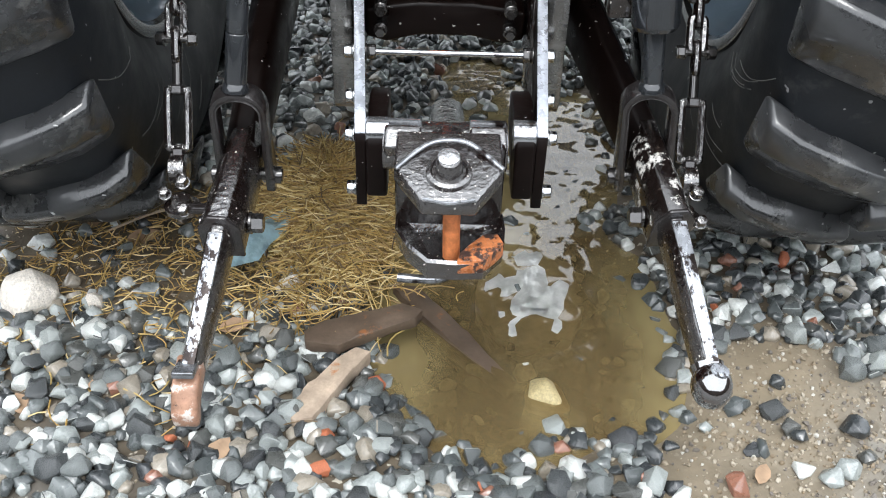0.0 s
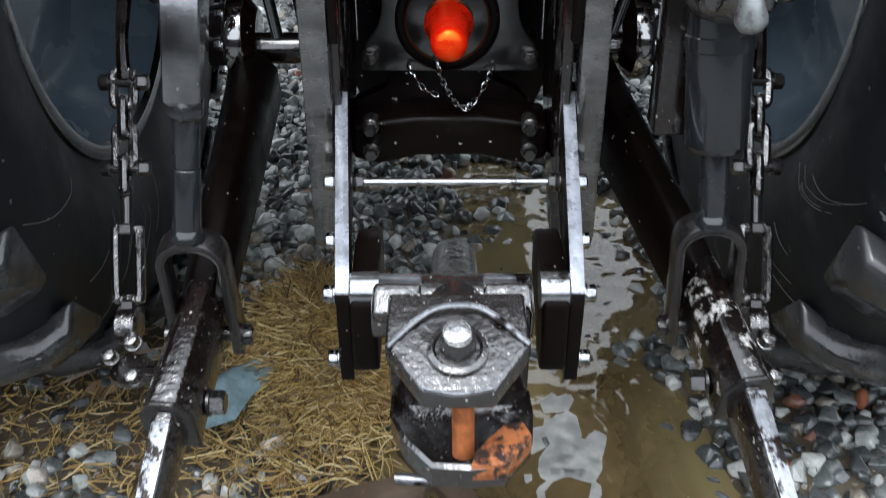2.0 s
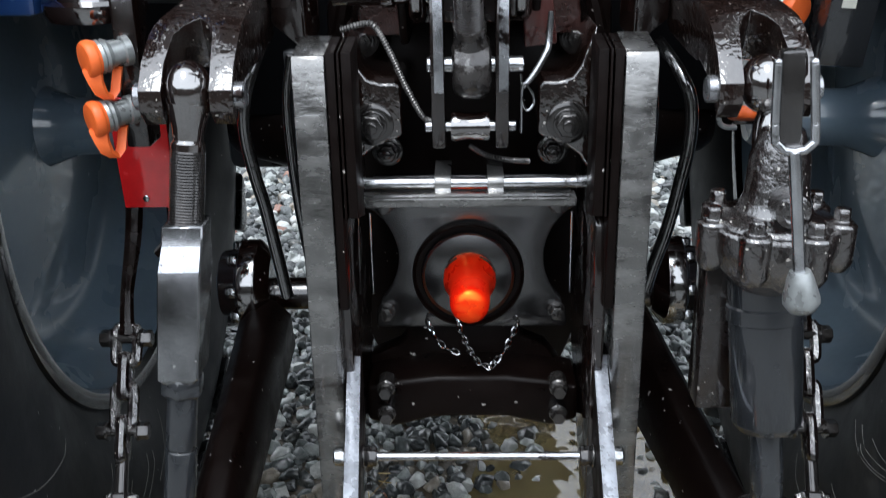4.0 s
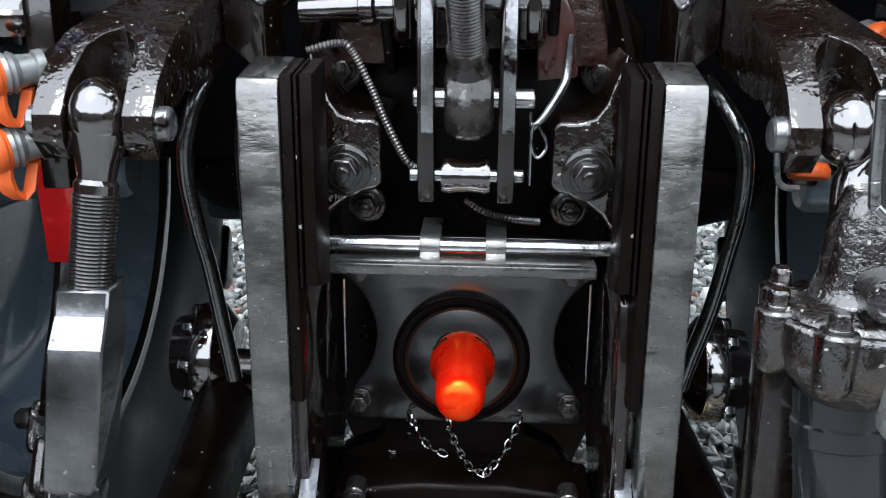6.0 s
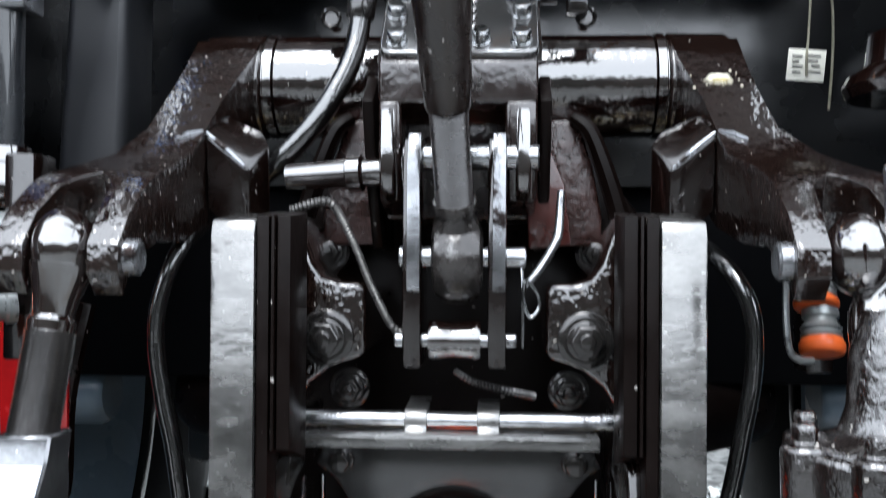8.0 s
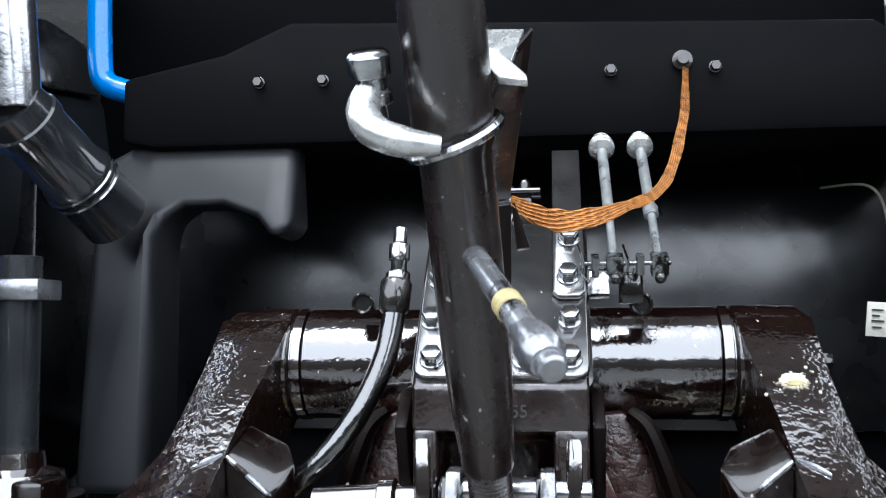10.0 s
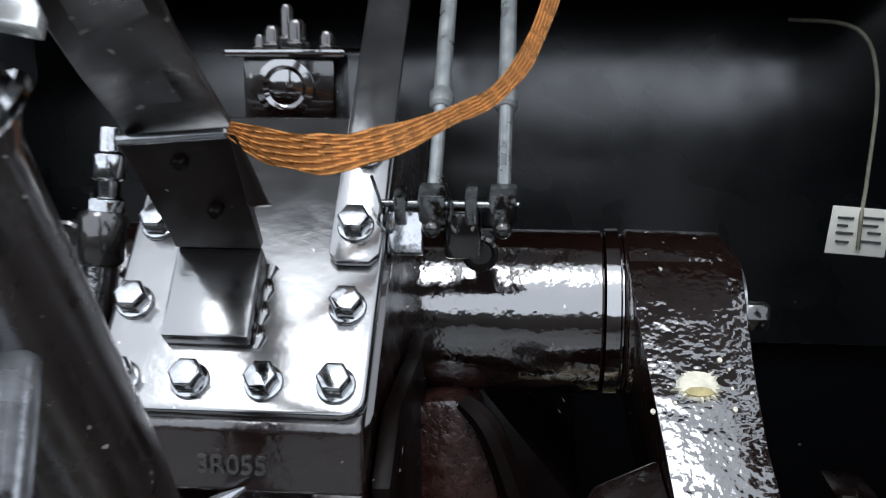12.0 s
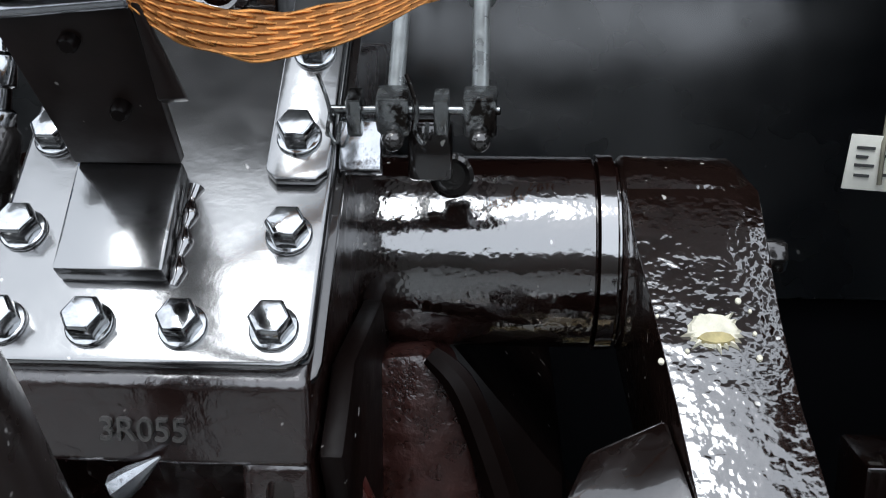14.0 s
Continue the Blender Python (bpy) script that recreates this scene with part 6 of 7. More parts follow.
# ---- couplers with orange caps ----
def build_coupler(o, d, tail, cap=0.016, reach=0.030):
    k = thing("hydraulic_coupler", "brass-coloured hydraulic coupler with orange dust cap", "coupler", "hydraulic couplers")
    o, d = V(*o), V(*d).normalized()
    bm = bm_()
    lathe(bm, o, d, [(0, 0.020), (cap * 0.25, 0.0225), (cap * 0.7, 0.0225), (cap * 0.8, 0.0205), (cap, 0.0205)], 24)
    part("dust_cap", bm, ORANGE, k, "orange plastic dust cap", bevel=0.001)
    bm = bm_()
    lathe(bm, o + d * cap, d, [(0, 0.019), (0.004, 0.0205), (0.007, 0.018), (0.010, 0.0205), (0.014, 0.018), (0.016, 0.016), (reach, 0.015), (reach + 0.002, 0.018), (reach + 0.010, 0.018)], 24)
    part("coupler_body", bm, ZINCROD, k, "zinc coupler body")
    if tail:
        bm = bm_()
        a = o + d * 0.008
        path_ = ((V(0.002, -0.004, -0.012), 0.022), (V(0.005, -0.006, -0.026), 0.017), (V(0.009, -0.004, -0.040), 0.014), (V(0.015, 0.004, -0.048), 0.013), (V(0.021, 0.012, -0.040), 0.012), (V(0.025, 0.018, -0.014), 0.011))
        rings(bm, [[a + q + V(u * w_ * 0.5, v * 0.0022, 0) + V(0, v * 0.001, v * 0.001) for u, v in ((-1, -1), (1, -1), (1, 1), (-1, 1))] for q, w_ in path_])
        part("cap_tether", bm, ORANGE, k, "orange cap tether")
    return k


build_coupler((-0.452, -0.052, 1.172), (0.75, 0.65, 0.10), True)
build_coupler((-0.455, -0.052, 1.100), (0.75, 0.65, 0.10), True)
build_coupler((0.407, 0.045, 1.202), (-0.55, 0.8, 0.15), False)
build_coupler((0.359, 0.095, 1.104), (0.1, 0.5, 1.0), False, 0.009, 0.020)
build_coupler((0.362, 0.085, 1.058), (0.05, 0.35, 1.0), False, 0.016, 0.020)
bm = bm_()
tube(bm, [(0.322, 0.07, 1.140), (0.319, 0.06, 1.10), (0.321, 0.055, 1.066), (0.330, 0.055, 1.056), (0.345, 0.06, 1.054)], 0.0036, 8)
tagged(part("cap_retainer", bm, ZINCROD), "bent dull zinc retainer beside the couplers", "retainer")
bm = bm_()
box(bm, (-0.42, 0.03, 1.15), (0.03, 0.05, 0.2))
tagged(part("coupler_bracket", bm, PAINT, bevel=0.004), "black steel bracket that carries the couplers", "bracket", "coupler brackets")
bm = bm_()
box(bm, (0.385, 0.19, 1.13), (0.03, 0.05, 0.2))
tagged(part("coupler_bracket", bm, PAINT, bevel=0.004), "black steel bracket that carries the couplers", "bracket", "coupler brackets")

ref = thing("red_reflector", "dark red rectangular reflector plate with two rivets", "reflector")
bm = bm_()
prism(bm, [(-0.490, 1.098), (-0.452, 1.090), (-0.424, 1.066), (-0.412, 1.062), (-0.412, 0.938), (-0.484, 0.938)], "y", 0.10, 0.106)
part("plate", bm, REFLEX, ref, bevel=0.0015)
for x, z in ((-0.462, 1.072), (-0.452, 0.952)):
    bm = bm_()
    lathe(bm, V(x, 0.10, z), (0, -1, 0), [(0, 0.005), (0.002, 0.0045), (0.003, 0.002)], 12)
    part("rivet", bm, ZINC, ref)
bm = bm_()
tube(bm, [(-0.40, 0.12, 1.10), (-0.42, 0.118, 1.0), (-0.425, 0.118, 0.9), (-0.45, 0.118, 0.86)], 0.010, 8)
part("stay", bm, PAINT, ref)


# ---- check chains ----
def build_check(sx, x):
    k = thing("check_chain", "greasy black stabiliser chain beside the tyre", "stabiliser", "check chains")
    top, low = V(sx * x, 0.115, 0.745), V(sx * (x - 0.012), -0.105, 0.415)
    d = (low - top).normalized()
    fw = d.cross(V(1, 0, 0)).normalized()

    def loop(f0, f1, w, r, s):
        a, b = top.lerp(low, f0), top.lerp(low, f1)
        bm = bm_()
        tube(bm, [a + s * w * 0.35, a + s * w * 0.5 + d * 0.008, b + s * w * 0.5 - d * 0.008, b + s * w * 0.35, b - s * w * 0.35, b - s * w * 0.5 - d * 0.008, a - s * w * 0.5 + d * 0.008, a - s * w * 0.35, a + s * w * 0.35], r, 8, steps=3)
        part("chain_link", bm, PAINT_MUD, k)
    loop(0.0, 0.13, 0.030, 0.0085, V(1, 0, 0))
    loop(0.11, 0.25, 0.024, 0.0085, fw)
    loop(0.22, 0.37, 0.026, 0.0085, V(1, 0, 0))
    loop(0.34, 0.48, 0.024, 0.0080, fw)
    loop(0.62, 0.90, 0.038, 0.0080, V(1, 0, 0))
    bm = bm_()
    tube(bm, [top + d * 0.01, top + V(0, 0.02, 0.05), top + V(-sx * 0.012, 0.05, 0.14), top + V(-sx * 0.016, 0.09, 0.27)], [0.012, 0.010, 0.013, 0.014], 8)
    part("hanger_bar", bm, PAINT, k, "black hanger bar")
    for f, w in ((0.04, 0.034), (0.38, 0.034)):
        p = top.lerp(low, f)
        bm = bm_()
        cyl(bm, p - V(w, 0, 0), p + V(w, 0, 0), 0.008)
        hexhead(bm, p + V(w * 0.6, 0, 0), (1, 0, 0), 0.013, 0.015)
        hexhead(bm, p - V(w * 0.6, 0, 0), (-1, 0, 0), 0.013, 0.015)
        part("shackle_bolt", bm, DARKSTEEL, k)
    bm = bm_()
    threads(bm, top.lerp(low, 0.46), top.lerp(low, 0.64), 0.010)
    part("turn_screw", bm, DARKSTEEL, k, "oily turn screw")
    bm = bm_()
    threads(bm, top.lerp(low, 0.88), top.lerp(low, 1.0), 0.011)
    part("turn_screw", bm, DARKSTEEL, k, "oily turn screw")
    for f in (0.60, 0.90):
        bm = bm_()
        lathe(bm, top.lerp(low, f), d, [(0, 0.013), (0.003, 0.016), (0.015, 0.016), (0.018, 0.013)], 6)
        part("lock_nut", bm, CLEVIS, k)
    bm = bm_()
    lathe(bm, low - V(0.018, 0, 0), (1, 0, 0), [(0, 0.022), (0.004, 0.030), (0.032, 0.030), (0.036, 0.022)], 20)
    lathe(bm, low + V(sx * -0.01, -0.05, -0.06), (0, 0, 1), [(0, 0.032), (0.012, 0.034), (0.016, 0.022), (0.03, 0.018)], 20)
    part("anchor_eye", bm, PAINT_MUD, k, "muddy anchor eye")
    for q, r in ((V(0.012, -0.03, -0.012), 0.013), (V(-0.02, -0.045, -0.03), 0.011), (V(0.018, -0.07, -0.05), 0.012)):
        bm = bm_()
        hexhead(bm, low + q, (0, -0.5, 0.8), r, 0.018)
        part("anchor_nut", bm, PAINT_MUD, k, "muddy worn nut", bevel=0.001)
    bm = bm_()
    cyl(bm, low + V(sx * 0.01, -0.05, -0.055), low + V(-sx * 0.10, -0.09, -0.03), 0.011)
    part("anchor_pin", bm, CLEVIS, k)
    return k


build_check(-1, 0.512)
build_check(1, 0.485)

# ---- cab side, pipes, lamp ----
fp = thing("filler_neck", "grey ribbed filler hose under a bright metal neck", "filler neck")
bm = bm_()
cyl(bm, (-0.486, 0.05, 1.76), (-0.480, 0.065, 1.600), 0.031, seg=32)
part("metal_neck", bm, STEEL, fp, "bright polished neck")
bm = bm_()
n0, n1 = V(-0.481, 0.065, 1.606), V(-0.438, 0.205, 1.512)
lathe(bm, n0, n1 - n0, [(0, 0.034), (0.02, 0.0355), (0.022, 0.038), (0.034, 0.038), (0.036, 0.0355), (0.10, 0.036), (0.105, 0.039), (0.12, 0.039), (0.125, 0.037), (0.18, 0.038)], 32)
part("rubber_elbow", bm, CYL, fp, "grey-black rubber elbow")
bm = bm_()
for f in (0.66, 0.72):
    o = n0.lerp(n1, f)
    t3 = axis_turn(n1 - n0)
    tube(bm, [o + t3 @ V(0.0385 * math.cos(q), 0.0385 * math.sin(q), 0) for q in [k * 2 * math.pi / 20 for k in range(21)]], 0.0022, 6, steps=2)
part("hose_clip", bm, ZINC, fp)
bm = bm_()
tube(bm, [(-0.522, 0.33, 1.95), (-0.519, 0.33, 1.80), (-0.516, 0.33, 1.715), (-0.508, 0.33, 1.692), (-0.488, 0.33, 1.682), (-0.455, 0.335, 1.674), (-0.43, 0.35, 1.662)], 0.0155, 16)
tagged(part("blue_pipe", bm, BLUE), "bright blue painted bent handrail pipe", "pipe")
bm = bm_()
prism(bm, [(-0.66, 1.20), (-0.575, 1.20), (-0.565, 1.50), (-0.545, 1.95), (-0.66, 1.95)], "y", 0.12, 0.18)
tagged(part("cab_post", bm, NAVY, bevel=0.008), "dark blue painted cab corner post", "post")
cy = thing("fender_strut", "black upright strut with a wide flange beside the panel", "strut")
bm = bm_()
cyl(bm, (-0.495, 0.12, 1.255), (-0.495, 0.12, 1.46), 0.021)
part("rod", bm, CYL, cy)
bm = bm_()
box(bm, (-0.50, 0.12, 1.425), (0.075, 0.05, 0.022))
part("top_plate", bm, WORN, cy, "dusty top plate", bevel=0.003)
bm = bm_()
lathe(bm, V(-0.485, 0.10, 1.20), (0, 0, 1), [(0, 0.062), (0.01, 0.066), (0.022, 0.066), (0.026, 0.05), (0.045, 0.046), (0.05, 0.03), (0.065, 0.028)], 28)
part("flange", bm, PAINT_WET, cy, "glossy flange")
bm = bm_()
box(bm, (0.46, 0.04, 1.22), (0.06, 0.06, 0.16), (8, 4, 0))
tagged(part("valve_body", bm, CYL, bevel=0.006), "grey-black valve body with a small white label", "valve")
bm = bm_()
lathe(bm, V(0.455, 0.03, 1.305), (0, 0, 1), [(0, 0.085), (0.01, 0.09), (0.02, 0.085), (0.03, 0.07), (0.06, 0.066)], 28)
tagged(part("round_housing", bm, PAINT_WET), "round glossy black housing beside the lift arm", "housing")
bm = bm_()
box(bm, (0.452, 0.006, 1.225), (0.016, 0.003, 0.028), (8, 4, 0))
tagged(part("label_plate", bm, PAPER), "small white label on the valve body", "label")

lp = thing("work_lamp", "round work lamp with clear lens and bracket", "lamp")
bm = bm_()
lathe(bm, V(0.405, 0.02, 1.522), (-0.3, -0.9, -0.25), [(0, 0.02), (0.01, 0.040), (0.03, 0.050), (0.036, 0.050), (0.036, 0.046), (0.020, 0.040), (0.006, 0.018), (0.004, 0.001)], 32, caps=False)
part("shell", bm, HOSE, lp)
bm = bm_()
lathe(bm, V(0.395, -0.010, 1.522), (-0.3, -0.9, -0.25), [(0, 0.046), (0.004, 0.044), (0.009, 0.036), (0.012, 0.018), (0.0125, 0.001)], 32, caps=False)
part("lens", bm, LENS, lp, "clear lens")
bm = bm_()
lathe(bm, V(0.403, 0.014, 1.522), (-0.3, -0.9, -0.25), [(0, 0.012), (0.006, 0.026), (0.016, 0.036), (0.018, 0.036), (0.010, 0.022), (0.010, 0.012), (0.020, 0.010), (0.024, 0.004)], 28)
part("bulb_cup", bm, KNOB, lp, "bright reflector cup")
bm = bm_()
tube(bm, [(0.36, 0.02, 1.578), (0.375, 0.0, 1.588), (0.40, 0.0, 1.583), (0.43, 0.03, 1.575)], 0.007, 10)
part("bracket", bm, ZINC, lp)

tg = thing("paper_tag", "white paper tag with small print tied by a cord", "tag")
bm = bm_()
box(bm, (0.410, 0.30, 1.388), (0.045, 0.0015, 0.038), (6, 4, 0))
part("card", bm, PAPER, tg, bevel=0.0004)
for dx, dz, w in ((-0.011, 0.011, 0.012), (0.009, 0.011, 0.016), (-0.013, 0.005, 0.008), (0.007, 0.005, 0.013), (-0.011, -0.001, 0.013), (0.011, -0.001, 0.010), (0.008, -0.008, 0.018), (-0.012, -0.008, 0.010)):
    bm = bm_()
    box(bm, (0.410 + dx, 0.2985 - dz * 0.1, 1.388 + dz), (w, 0.0012, 0.0018), (6, 4, 0))
    part("print_bar", bm, INK, tg)
bm = bm_()
tube(bm, [(0.410, 0.298, 1.374), (0.410, 0.297, 1.402), (0.416, 0.31, 1.43), (0.420, 0.32, 1.50), (0.405, 0.33, 1.54), (0.37, 0.40, 1.548)], 0.0016, 6)
part("cord", bm, WIRE, tg, "faded cord")
bm = bm_()
tube(bm, [(0.44, 0.35, 1.54), (0.452, 0.34, 1.49), (0.455, 0.34, 1.42), (0.45, 0.34, 1.34)], 0.0018, 6)
tagged(part("loose_cord", bm, WIRE), "loose faded cord hanging on the panel", "cord")

# ---- litter on the ground ----
def build_board(outline, z0, z1, tilt_, material, label):
    bm = bm_()
    loops = []
    for h in (0.0, 1.0):
        loops.append([(x, y, z0 + tilt_ * (x - outline[0][0]) + h * (z1 - z0)) for x, y in outline])
    rings(bm, loops)
    bmesh.ops.subdivide_edges(bm, edges=[e for e in bm.edges if e.calc_length() > 0.06], cuts=4, use_grid_fill=True)
    for v in bm.verts:
        v.co += V(noise.noise(v.co * 30), noise.noise(v.co * 31 + V(3, 0, 0)), noise.noise(v.co * 29 + V(0, 5, 0))) * 0.004
    return tagged(part("wooden_board", bm, material, bevel=0.003), label, "board", "boards in the puddle")


build_board([(-0.275, -0.160), (-0.27, -0.195), (-0.20, -0.205), (-0.13, -0.165), (-0.045, -0.125), (-0.03, -0.095), (-0.075, -0.075), (-0.16, -0.10), (-0.24, -0.13)], 0.035, 0.062, 0.04, WOOD, "wet dark board with a split orange edge")
build_board([(-0.292, -0.37), (-0.27, -0.40), (-0.235, -0.395), (-0.17, -0.27), (-0.135, -0.215), (-0.165, -0.20), (-0.20, -0.235), (-0.25, -0.30)], 0.01, 0.045, 0.1, WOOD2, "pale split piece of wood with an orange end")
build_board([(-0.10, 0.05), (-0.08, 0.015), (-0.02, -0.06), (0.06, -0.15), (0.15, -0.245), (0.165, -0.225), (0.10, -0.13), (0.02, -0.02), (-0.05, 0.055)], -0.018, 0.020, -0.12, WOOD, "dark wet board half under water")

bm = bm_()
vs = []
prof = [(-0.475, 0.030, 0.05), (-0.44, 0.10, 0.10), (-0.41, 0.15, 0.07), (-0.375, 0.20, 0.055), (-0.345, 0.25, 0.03)]
for x, y, w in prof:
    row = []
    for k in range(6):
        f = k / 5 - 0.5
        p = V(x + f * w * 0.8, y - f * w, 0.085 + 0.02 * noise.noise((x * 20, y * 20 + f * 6, 0)) + 0.03 * math.cos(f * 3) * (w > 0.06))
        row.append(bm.verts.new(p))
    vs.append(row)
for a, b in zip(vs, vs[1:]):
    for k in range(5):
        bm.faces.new((a[k], a[k + 1], b[k + 1], b[k]))
bmesh.ops.solidify(bm, geom=bm.faces[:], thickness=0.002)
bmesh.ops.subdivide_edges(bm, edges=bm.edges[:], cuts=1, use_grid_fill=True)
tagged(part("plastic_scrap", bm, FILM), "crumpled pale blue plastic scrap on the straw", "plastic scrap")


bm = bm_()
vs = []
for iy in range(13):
    row = []
    for ix in range(11):
        u, v = ix / 5 - 1, iy / 6 - 1
        rr = 1 - 0.18 * noise.noise((u * 2, v * 2, 7.0))
        k = rr / max(1, math.hypot(u, v)) * (1 if math.hypot(u, v) > 1 else 1)
        x, y = 0.215 + u * k * 0.125, 0.07 + v * k * 0.185
        row.append(bm.verts.new((x, y, -0.003 + 0.013 * noise.noise((x * 16, y * 16, 1.0)) + 0.008 * noise.noise((x * 45, y * 45, 3.0)) - 0.014 * min(1, (u * u + v * v) ** 2))))
    vs.append(row)
for a, b in zip(vs, vs[1:]):
    for k in range(10):
        bm.faces.new((a[k], a[k + 1], b[k + 1], b[k]))
bmesh.ops.solidify(bm, geom=bm.faces[:], thickness=0.0015)
tagged(part("sunken_bag", bm, BAG), "whitish plastic bag lying in the shallow puddle", "plastic bag")


def rock_mesh(name, rnd, material, pts=14):
    bm = bm_()
    for _ in range(pts):
        d = V(rnd.gauss(0, 1), rnd.gauss(0, 1), rnd.gauss(0, 1)).normalized()
        bm.verts.new(V(d.x * 0.5, d.y * (0.38 + 0.1 * rnd.random()), d.z * (0.32 + 0.1 * rnd.random())) * (0.9 + 0.2 * rnd.random()))
    bmesh.ops.convex_hull(bm, input=bm.verts[:])
    loose = [v for v in bm.verts if not v.link_faces]
    bmesh.ops.delete(bm, geom=loose, context="VERTS")
    bmesh.ops.recalc_face_normals(bm, faces=bm.faces)
    bmesh.ops.dissolve_limit(bm, angle_limit=radians(14), verts=bm.verts[:], edges=bm.edges[:])
    bmesh.ops.bevel(bm, geom=bm.edges[:], offset=0.024, segments=1, profile=0.5, affect="EDGES", clamp_overlap=True)
    bmesh.ops.triangulate(bm, faces=[f for f in bm.faces if len(f.verts) > 4])
    for f in bm.faces:
        f.smooth = True
    me = bpy.data.meshes.new(name)
    bm.to_mesh(me)
    bm.free()
    me.set_sharp_from_angle(angle=radians(36))
    me.materials.append(material)
    return me


rnd = random.Random(11)
rk = new("white_rock", rock_mesh("white_rock", rnd, ROCK, 30))
rk.matrix_basis = pose(-0.885, -0.055, 0.055, 10, 5, 20) @ Matrix.Diagonal((0.13, 0.15, 0.14, 1))
tagged(rk, "large pale quartz rock among the gravel", "rock")


for i, (x, y, s, m_, nm) in enumerate(((-0.125, -0.255, 0.05, BRICK, "brick_bit"), (0.09, -0.52, 0.045, BRICK, "brick_bit"), (-0.205, -0.42, 0.045, BRICK, "brick_bit"), (-0.21, -0.50, 0.05, BRICK, "brick_bit"), (-0.50, -0.43, 0.03, BRICK, "brick_bit"),
                             (-0.455, -0.44, 0.028, BRICK, "brick_bit"), (0.82, 0.16, 0.05, BRICK, "brick_bit"), (0.62, -0.02, 0.035, BRICK, "brick_bit"), (0.66, 0.38, 0.045, BRICK, "brick_bit"), (0.235, -0.255, 0.14, YELLOW, "yellow_stone"), (-0.74, -0.06, 0.055, ROCK, "pale_stone"), (-0.33, 0.02, 0.075, ROCK, "pale_stone"))):
    rb = new(nm, rock_mesh(nm, rnd, m_, 16))
    rb.matrix_basis = pose(x, y, ground_height(x, y) + s * (0.25 if nm != "yellow_stone" else -0.06), 12 * i, 7 * i, 40 * i) @ Matrix.Diagonal((s, s, s * 0.9, 1))
    tagged(rb, {"brick_bit": "broken bit of red brick among the gravel", "yellow_stone": "yellowish stone lying in the puddle", "pale_stone": "pale stone lying among the straw"}[nm], nm.replace("_", " "), nm.replace("_", " ") + "s")


def build_leaf(x, y, s, a):
    bm = bm_()
    out = [(-0.5, 0), (-0.3, 0.22), (0, 0.3), (0.3, 0.2), (0.5, 0.02), (0.3, -0.2), (0, -0.28), (-0.3, -0.2)]
    rings(bm, [[(p[0] * s, p[1] * s, 0.15 * s * p[1] * p[1] * 4 + h) for p in out] for h in (0, 0.0012)])
    return tagged(part("dead_leaf", bm, LEAF, bevel=0), "curled brown dead leaf on the gravel", "leaf", "dead leaves"), x, y, a


for x, y, s, a in ((-0.70, 0.19, 0.085, 30), (-0.83, 0.25, 0.05, 80), (-0.40, -0.47, 0.07, 60), (-0.66, -0.30, 0.06, 10), (-0.80, -0.36, 0.06, 120), (-0.43, -0.12, 0.07, 15), (0.60, -0.50, 0.05, 60)):
    ob, x, y, a = build_leaf(x, y, s, a)
    ob.matrix_basis = pose(x, y, 0.035, 8, -6, a)
bm = bm_()
tube(bm, [(-0.78, 0.20, 0.045), (-0.68, 0.26, 0.06), (-0.58, 0.31, 0.055)], [0.003, 0.0035, 0.0025], 6)
tagged(part("twig", bm, WOOD2), "thin pale twig on the gravel", "twig")
# white lumps added in place of daylight seen through gaps
for i, (x, y, s) in enumerate(((0.84, 2.48, 0.11), (-1.83, 2.35, 0.17), (2.12, 3.9, 0.16), (-4.25, 7.8, 0.4))):
    wr = new("white_block", rock_mesh("white_block", rnd, WHITE, 24))
    wr.matrix_basis = pose(x, y, s * 0.3, 0, 0, 30 * i) @ Matrix.Diagonal((s, s, s * 1.4, 1))
    tagged(wr, "white lump that stands in for daylight through a gap", "block", "white blocks")


# ---- straw ----
def build_straw(name, n, area, length, seed, label):
    r = random.Random(seed)
    verts, faces = [], []
    for _ in range(n):
        x, y, z, a, tip = area(r)
        L, w = length * (0.5 + r.random()), 0.0008 + 0.0011 * r.random()
        bend, curl = r.uniform(-0.9, 0.9), r.uniform(-0.2, 0.5) * L
        base = len(verts)
        k = 5
        for i in range(k):
            t = i / (k - 1) - 0.5
            ang = a + bend * t
            px, py = x + L * t * math.cos(a) - math.sin(a) * bend * L * t * t, y + L * t * math.sin(a) + math.cos(a) * bend * L * t * t
            pz = z + tip * L * t - curl * t * t
            nx, ny = -math.sin(ang) * w, math.cos(ang) * w
            verts += [(px - nx, py - ny, pz), (px + nx, py + ny, pz), (px, py, pz + w * 1.2)]
        for i in range(k - 1):
            o = base + 3 * i
            for u, v in ((0, 1), (1, 2), (2, 0)):
                faces.append((o + u, o + v, o + 3 + v, o + 3 + u))
    me = bpy.data.meshes.new(name)
    me.from_pydata(verts, [], faces)
    me.materials.append(STRAW)
    return tagged(new(name, me), label, "straw", kind="stuff")


def heap(r):
    u, v = r.gauss(0, 0.42), r.gauss(0, 0.42)
    x, y = -0.27 + 0.17 * u, 0.34 + 0.29 * v
    top = max(0, 1 - (u * u + v * v) / 1.2)
    ang = math.atan2(y - 0.42, x + 0.24) + math.pi / 2 + r.gauss(0, 0.75)
    return x, y, 0.02 + 0.11 * top * r.random() ** 0.5, ang, r.gauss(0, 0.22)


def mat_area(r):
    x, y = r.gauss(-0.27, 0.10), r.gauss(0.06, 0.11)
    return x, y, 0.03 + 0.03 * r.random(), r.uniform(0, math.pi), r.gauss(0, 0.25)


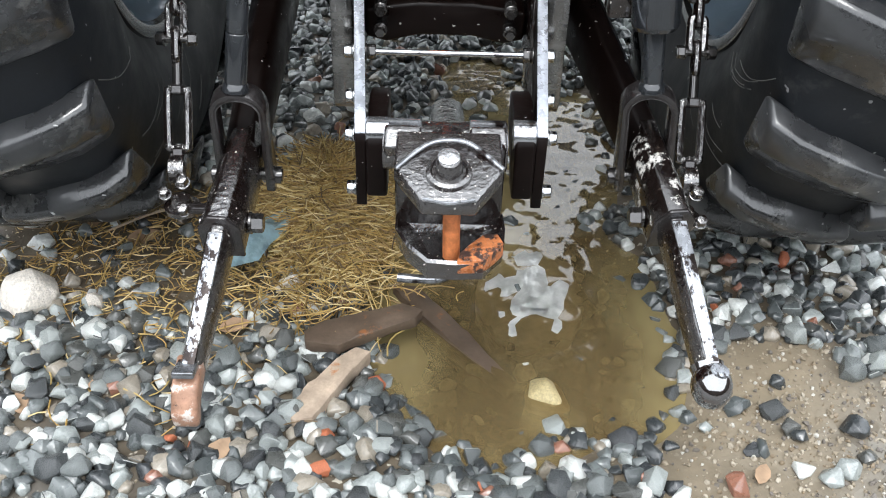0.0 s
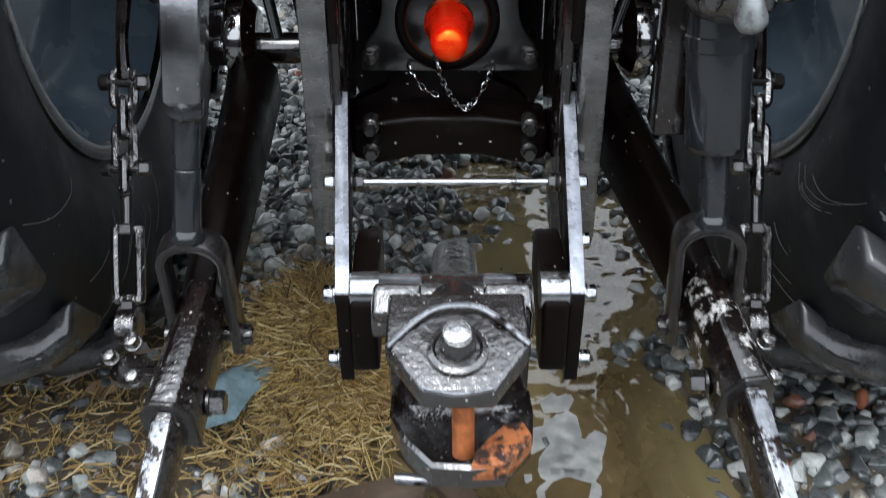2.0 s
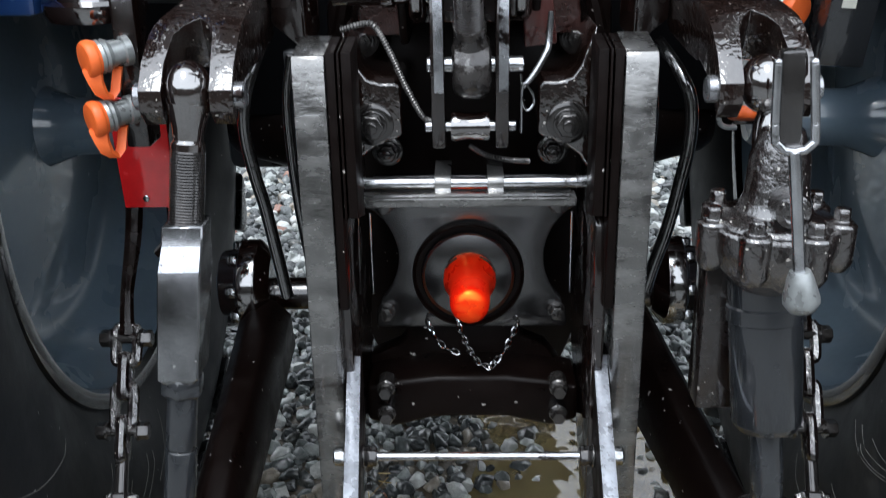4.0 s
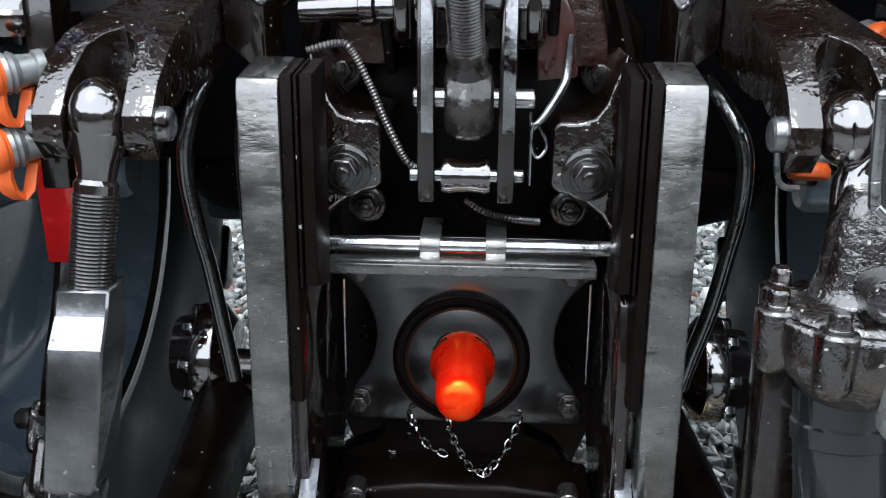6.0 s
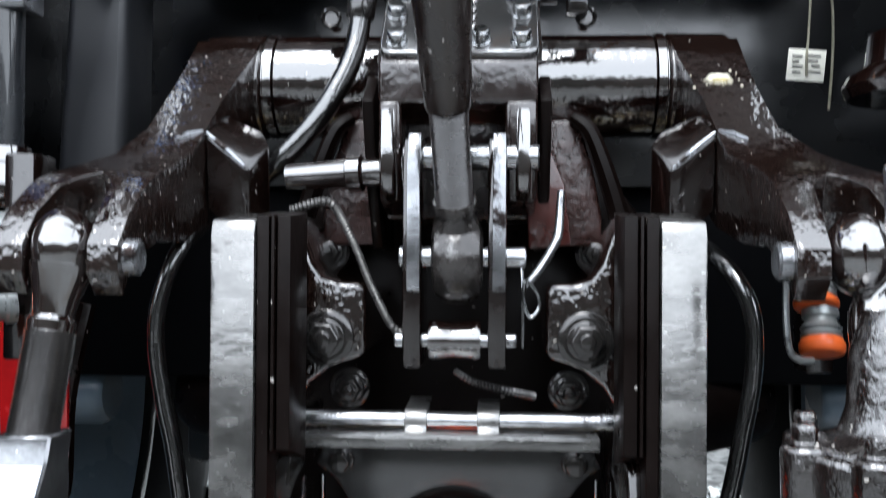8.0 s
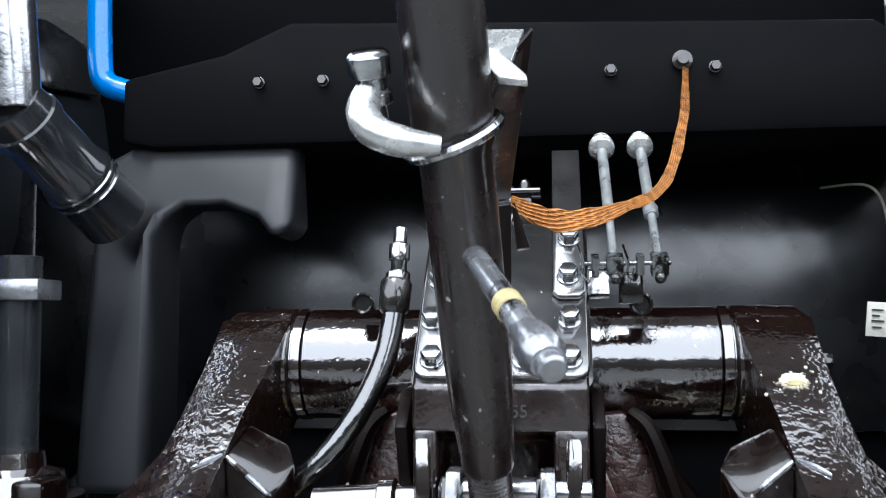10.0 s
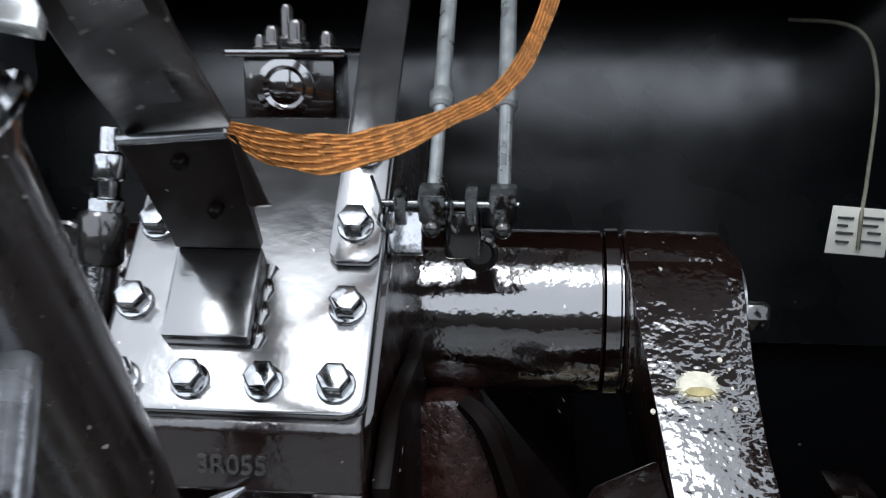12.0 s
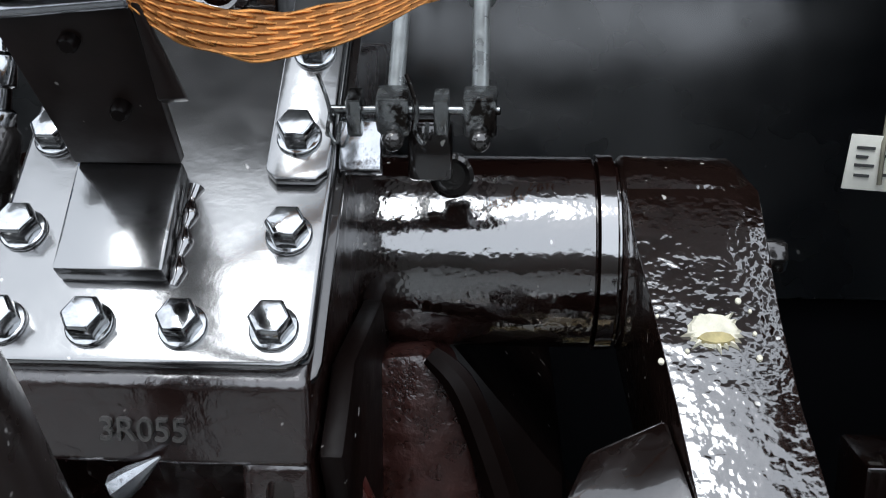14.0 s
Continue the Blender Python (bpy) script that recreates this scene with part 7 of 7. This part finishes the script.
def fringe(r):
    x, y = r.gauss(-0.72, 0.22), r.gauss(0.10, 0.20)
    return x, y, 0.025 + 0.02 * r.random(), r.uniform(0, math.pi), r.gauss(0, 0.2)


def damp_heap():
    """The packed core of the heap, under the loose stalks."""
    bm = bm_()
    loops = []
    for f, h in ((1.25, -0.02), (1.0, 0.03), (0.7, 0.065), (0.35, 0.085), (0.05, 0.09)):
        loops.append([(-0.27 + 0.17 * f * math.cos(t) * (1 + 0.15 * noise.noise((math.cos(t) * 2, math.sin(t) * 2, f))), 0.36 + 0.27 * f * math.sin(t), h) for t in [2 * math.pi * k / 28 for k in range(28)]])
    rings(bm, loops)
    return tagged(part("straw_core", bm, STRAW), "packed damp straw heap", "straw", kind="stuff")


damp_heap()
build_straw("straw_heap", 5200, heap, 0.13, 3, "heap of dry yellow-brown straw beside the puddle")
build_straw("loose_straw", 560, mat_area, 0.075, 4, "loose dry straw spread over the gravel")
build_straw("sparse_straw", 1200, fringe, 0.06, 6, "sparse dry grass blades between the stones")


# ---- gravel ----
stones = [rock_mesh("stone", random.Random(100 + i), STONE, 13 + i % 7) for i in range(24)]


def stone_ok(r, x, y):
    if math.hypot((x + 0.27) / 0.19, (y - 0.33) / 0.27) < 0.95:
        return False
    d = in_puddle(x, y)
    if x < -0.40 and -0.20 < y < 0.42 and noise.noise((x * 3, y * 3, 9.0)) > -0.32:
        return r.random() < 0.17
    if x > 0.42 and y < -0.12 and d > -0.02:
        lane = math.hypot((x - 0.70) / 0.28, (y + 0.42) / 0.30)
        if lane < 1.0:
            return r.random() < 0.07
    if d < 0.0:
        return r.random() < ((0.15 if d < -0.06 else 0.7) if y < 0.12 else 0.24)
    return True


def stone_at(r, x, y, big=1.0):
    s = (0.033 + 0.034 * r.random() ** 1.4) * big
    z = ground_height(x, y) + s * 0.12 + (0.004 if y > 0.28 and in_puddle(x, y) < 0 else 0)
    return Matrix.Translation((x, y, z)) @ Euler((r.gauss(0, 0.35), r.gauss(0, 0.35), r.uniform(0, 6.28))).to_matrix().to_4x4() @ Matrix.Diagonal((s, s, s, 1))


rg = random.Random(21)
count = 0
while count < 300:
    x, y = rg.uniform(-0.95, 0.95), rg.uniform(-0.66, -0.10)
    if (not stone_ok(rg, x, y)) or (x > 0.25 and rg.random() < 0.35):
        continue
    st = new("stone", stones[rg.randrange(24)])
    st.parent = ground
    st.matrix_basis = stone_at(rg, x, y, 1.12) @ Matrix.Translation((0, 0, 0.15))
    count += 1

geo = []
for me in stones:
    co = np.array([v.co[:] for v in me.vertices])
    geo.append((co, [tuple(p.vertices) for p in me.polygons]))
verts, faces, total = [], [], 0
cells = []
for iy in range(int((4.0 + 0.9) / 0.030)):
    y = -0.9 + iy * 0.030
    half = 1.35 + max(0, y) * 0.25
    for ix in range(int(2 * half / 0.030)):
        cells.append((-half + ix * 0.030, y))
for x, y in cells:
    if y > 1.6 and rg.random() < 0.15:
        continue
    x, y = x + rg.uniform(-0.015, 0.015), y + rg.uniform(-0.015, 0.015)
    edge = max(abs(x) / (1.35 + max(0, y) * 0.25), (y - 0.8) / 3.2, -y / 0.9) + 0.10 * noise.noise((x * 2.5, y * 2.5, 6.0))
    if rg.random() < (edge - 0.80) / 0.25 or not stone_ok(rg, x, y):
        continue
    m = stone_at(rg, x, y, 1.0 if y < 1.6 else 1.2)
    co, fc = geo[rg.randrange(24)]
    a = np.array(m)
    verts.append(co @ a[:3, :3].T + a[:3, 3])
    faces += [tuple(i + total for i in f) for f in fc]
    total += len(co)
me = bpy.data.meshes.new("gravel")
me.from_pydata(np.concatenate(verts).tolist(), [], faces)
me.polygons.foreach_set("use_smooth", [True] * len(me.polygons))
me.set_sharp_from_angle(angle=radians(36))
me.materials.append(STONE)
tagged(new("gravel", me), "wet grey and white crushed gravel stones", "gravel", kind="stuff")

# ---- grit between the stones ----
GRIT = mat("sandy_grit", (0.3, 0.26, 0.2), 0.6, var=0.4, scale=60, fine=300, bump=0.2, dist=0.001,
           spread=[(0, (0.30, 0.25, 0.18)), (0.3, (0.42, 0.37, 0.29)), (0.55, (0.17, 0.15, 0.13)), (0.75, (0.26, 0.20, 0.13)), (0.9, (0.55, 0.53, 0.48))])
rq = random.Random(77)
verts, faces, total = [], [], 0
while len(verts) < 4200:
    if rq.random() < 0.6:
        x, y = rq.gauss(0.72, 0.22), rq.gauss(-0.42, 0.20)
    else:
        x, y = rq.uniform(-1.1, 1.1), rq.uniform(-0.7, 0.6)
    if in_puddle(x, y) < 0.0:
        continue
    s = 0.004 + 0.012 * rq.random() ** 2.5
    m = Matrix.Translation((x, y, ground_height(x, y) + s * 0.1)) @ Euler((rq.uniform(0, 6), rq.uniform(0, 6), rq.uniform(0, 6))).to_matrix().to_4x4() @ Matrix.Diagonal((s, s, s, 1))
    co, fc = geo[rq.randrange(24)]
    a = np.array(m)
    verts.append(co @ a[:3, :3].T + a[:3, 3])
    faces += [tuple(i + total for i in f) for f in fc]
    total += len(co)
me = bpy.data.meshes.new("grit")
me.from_pydata(np.concatenate(verts).tolist(), [], faces)
me.materials.append(GRIT)
tagged(new("grit", me), "sandy grit and small pebbles between the stones", "grit", kind="stuff")
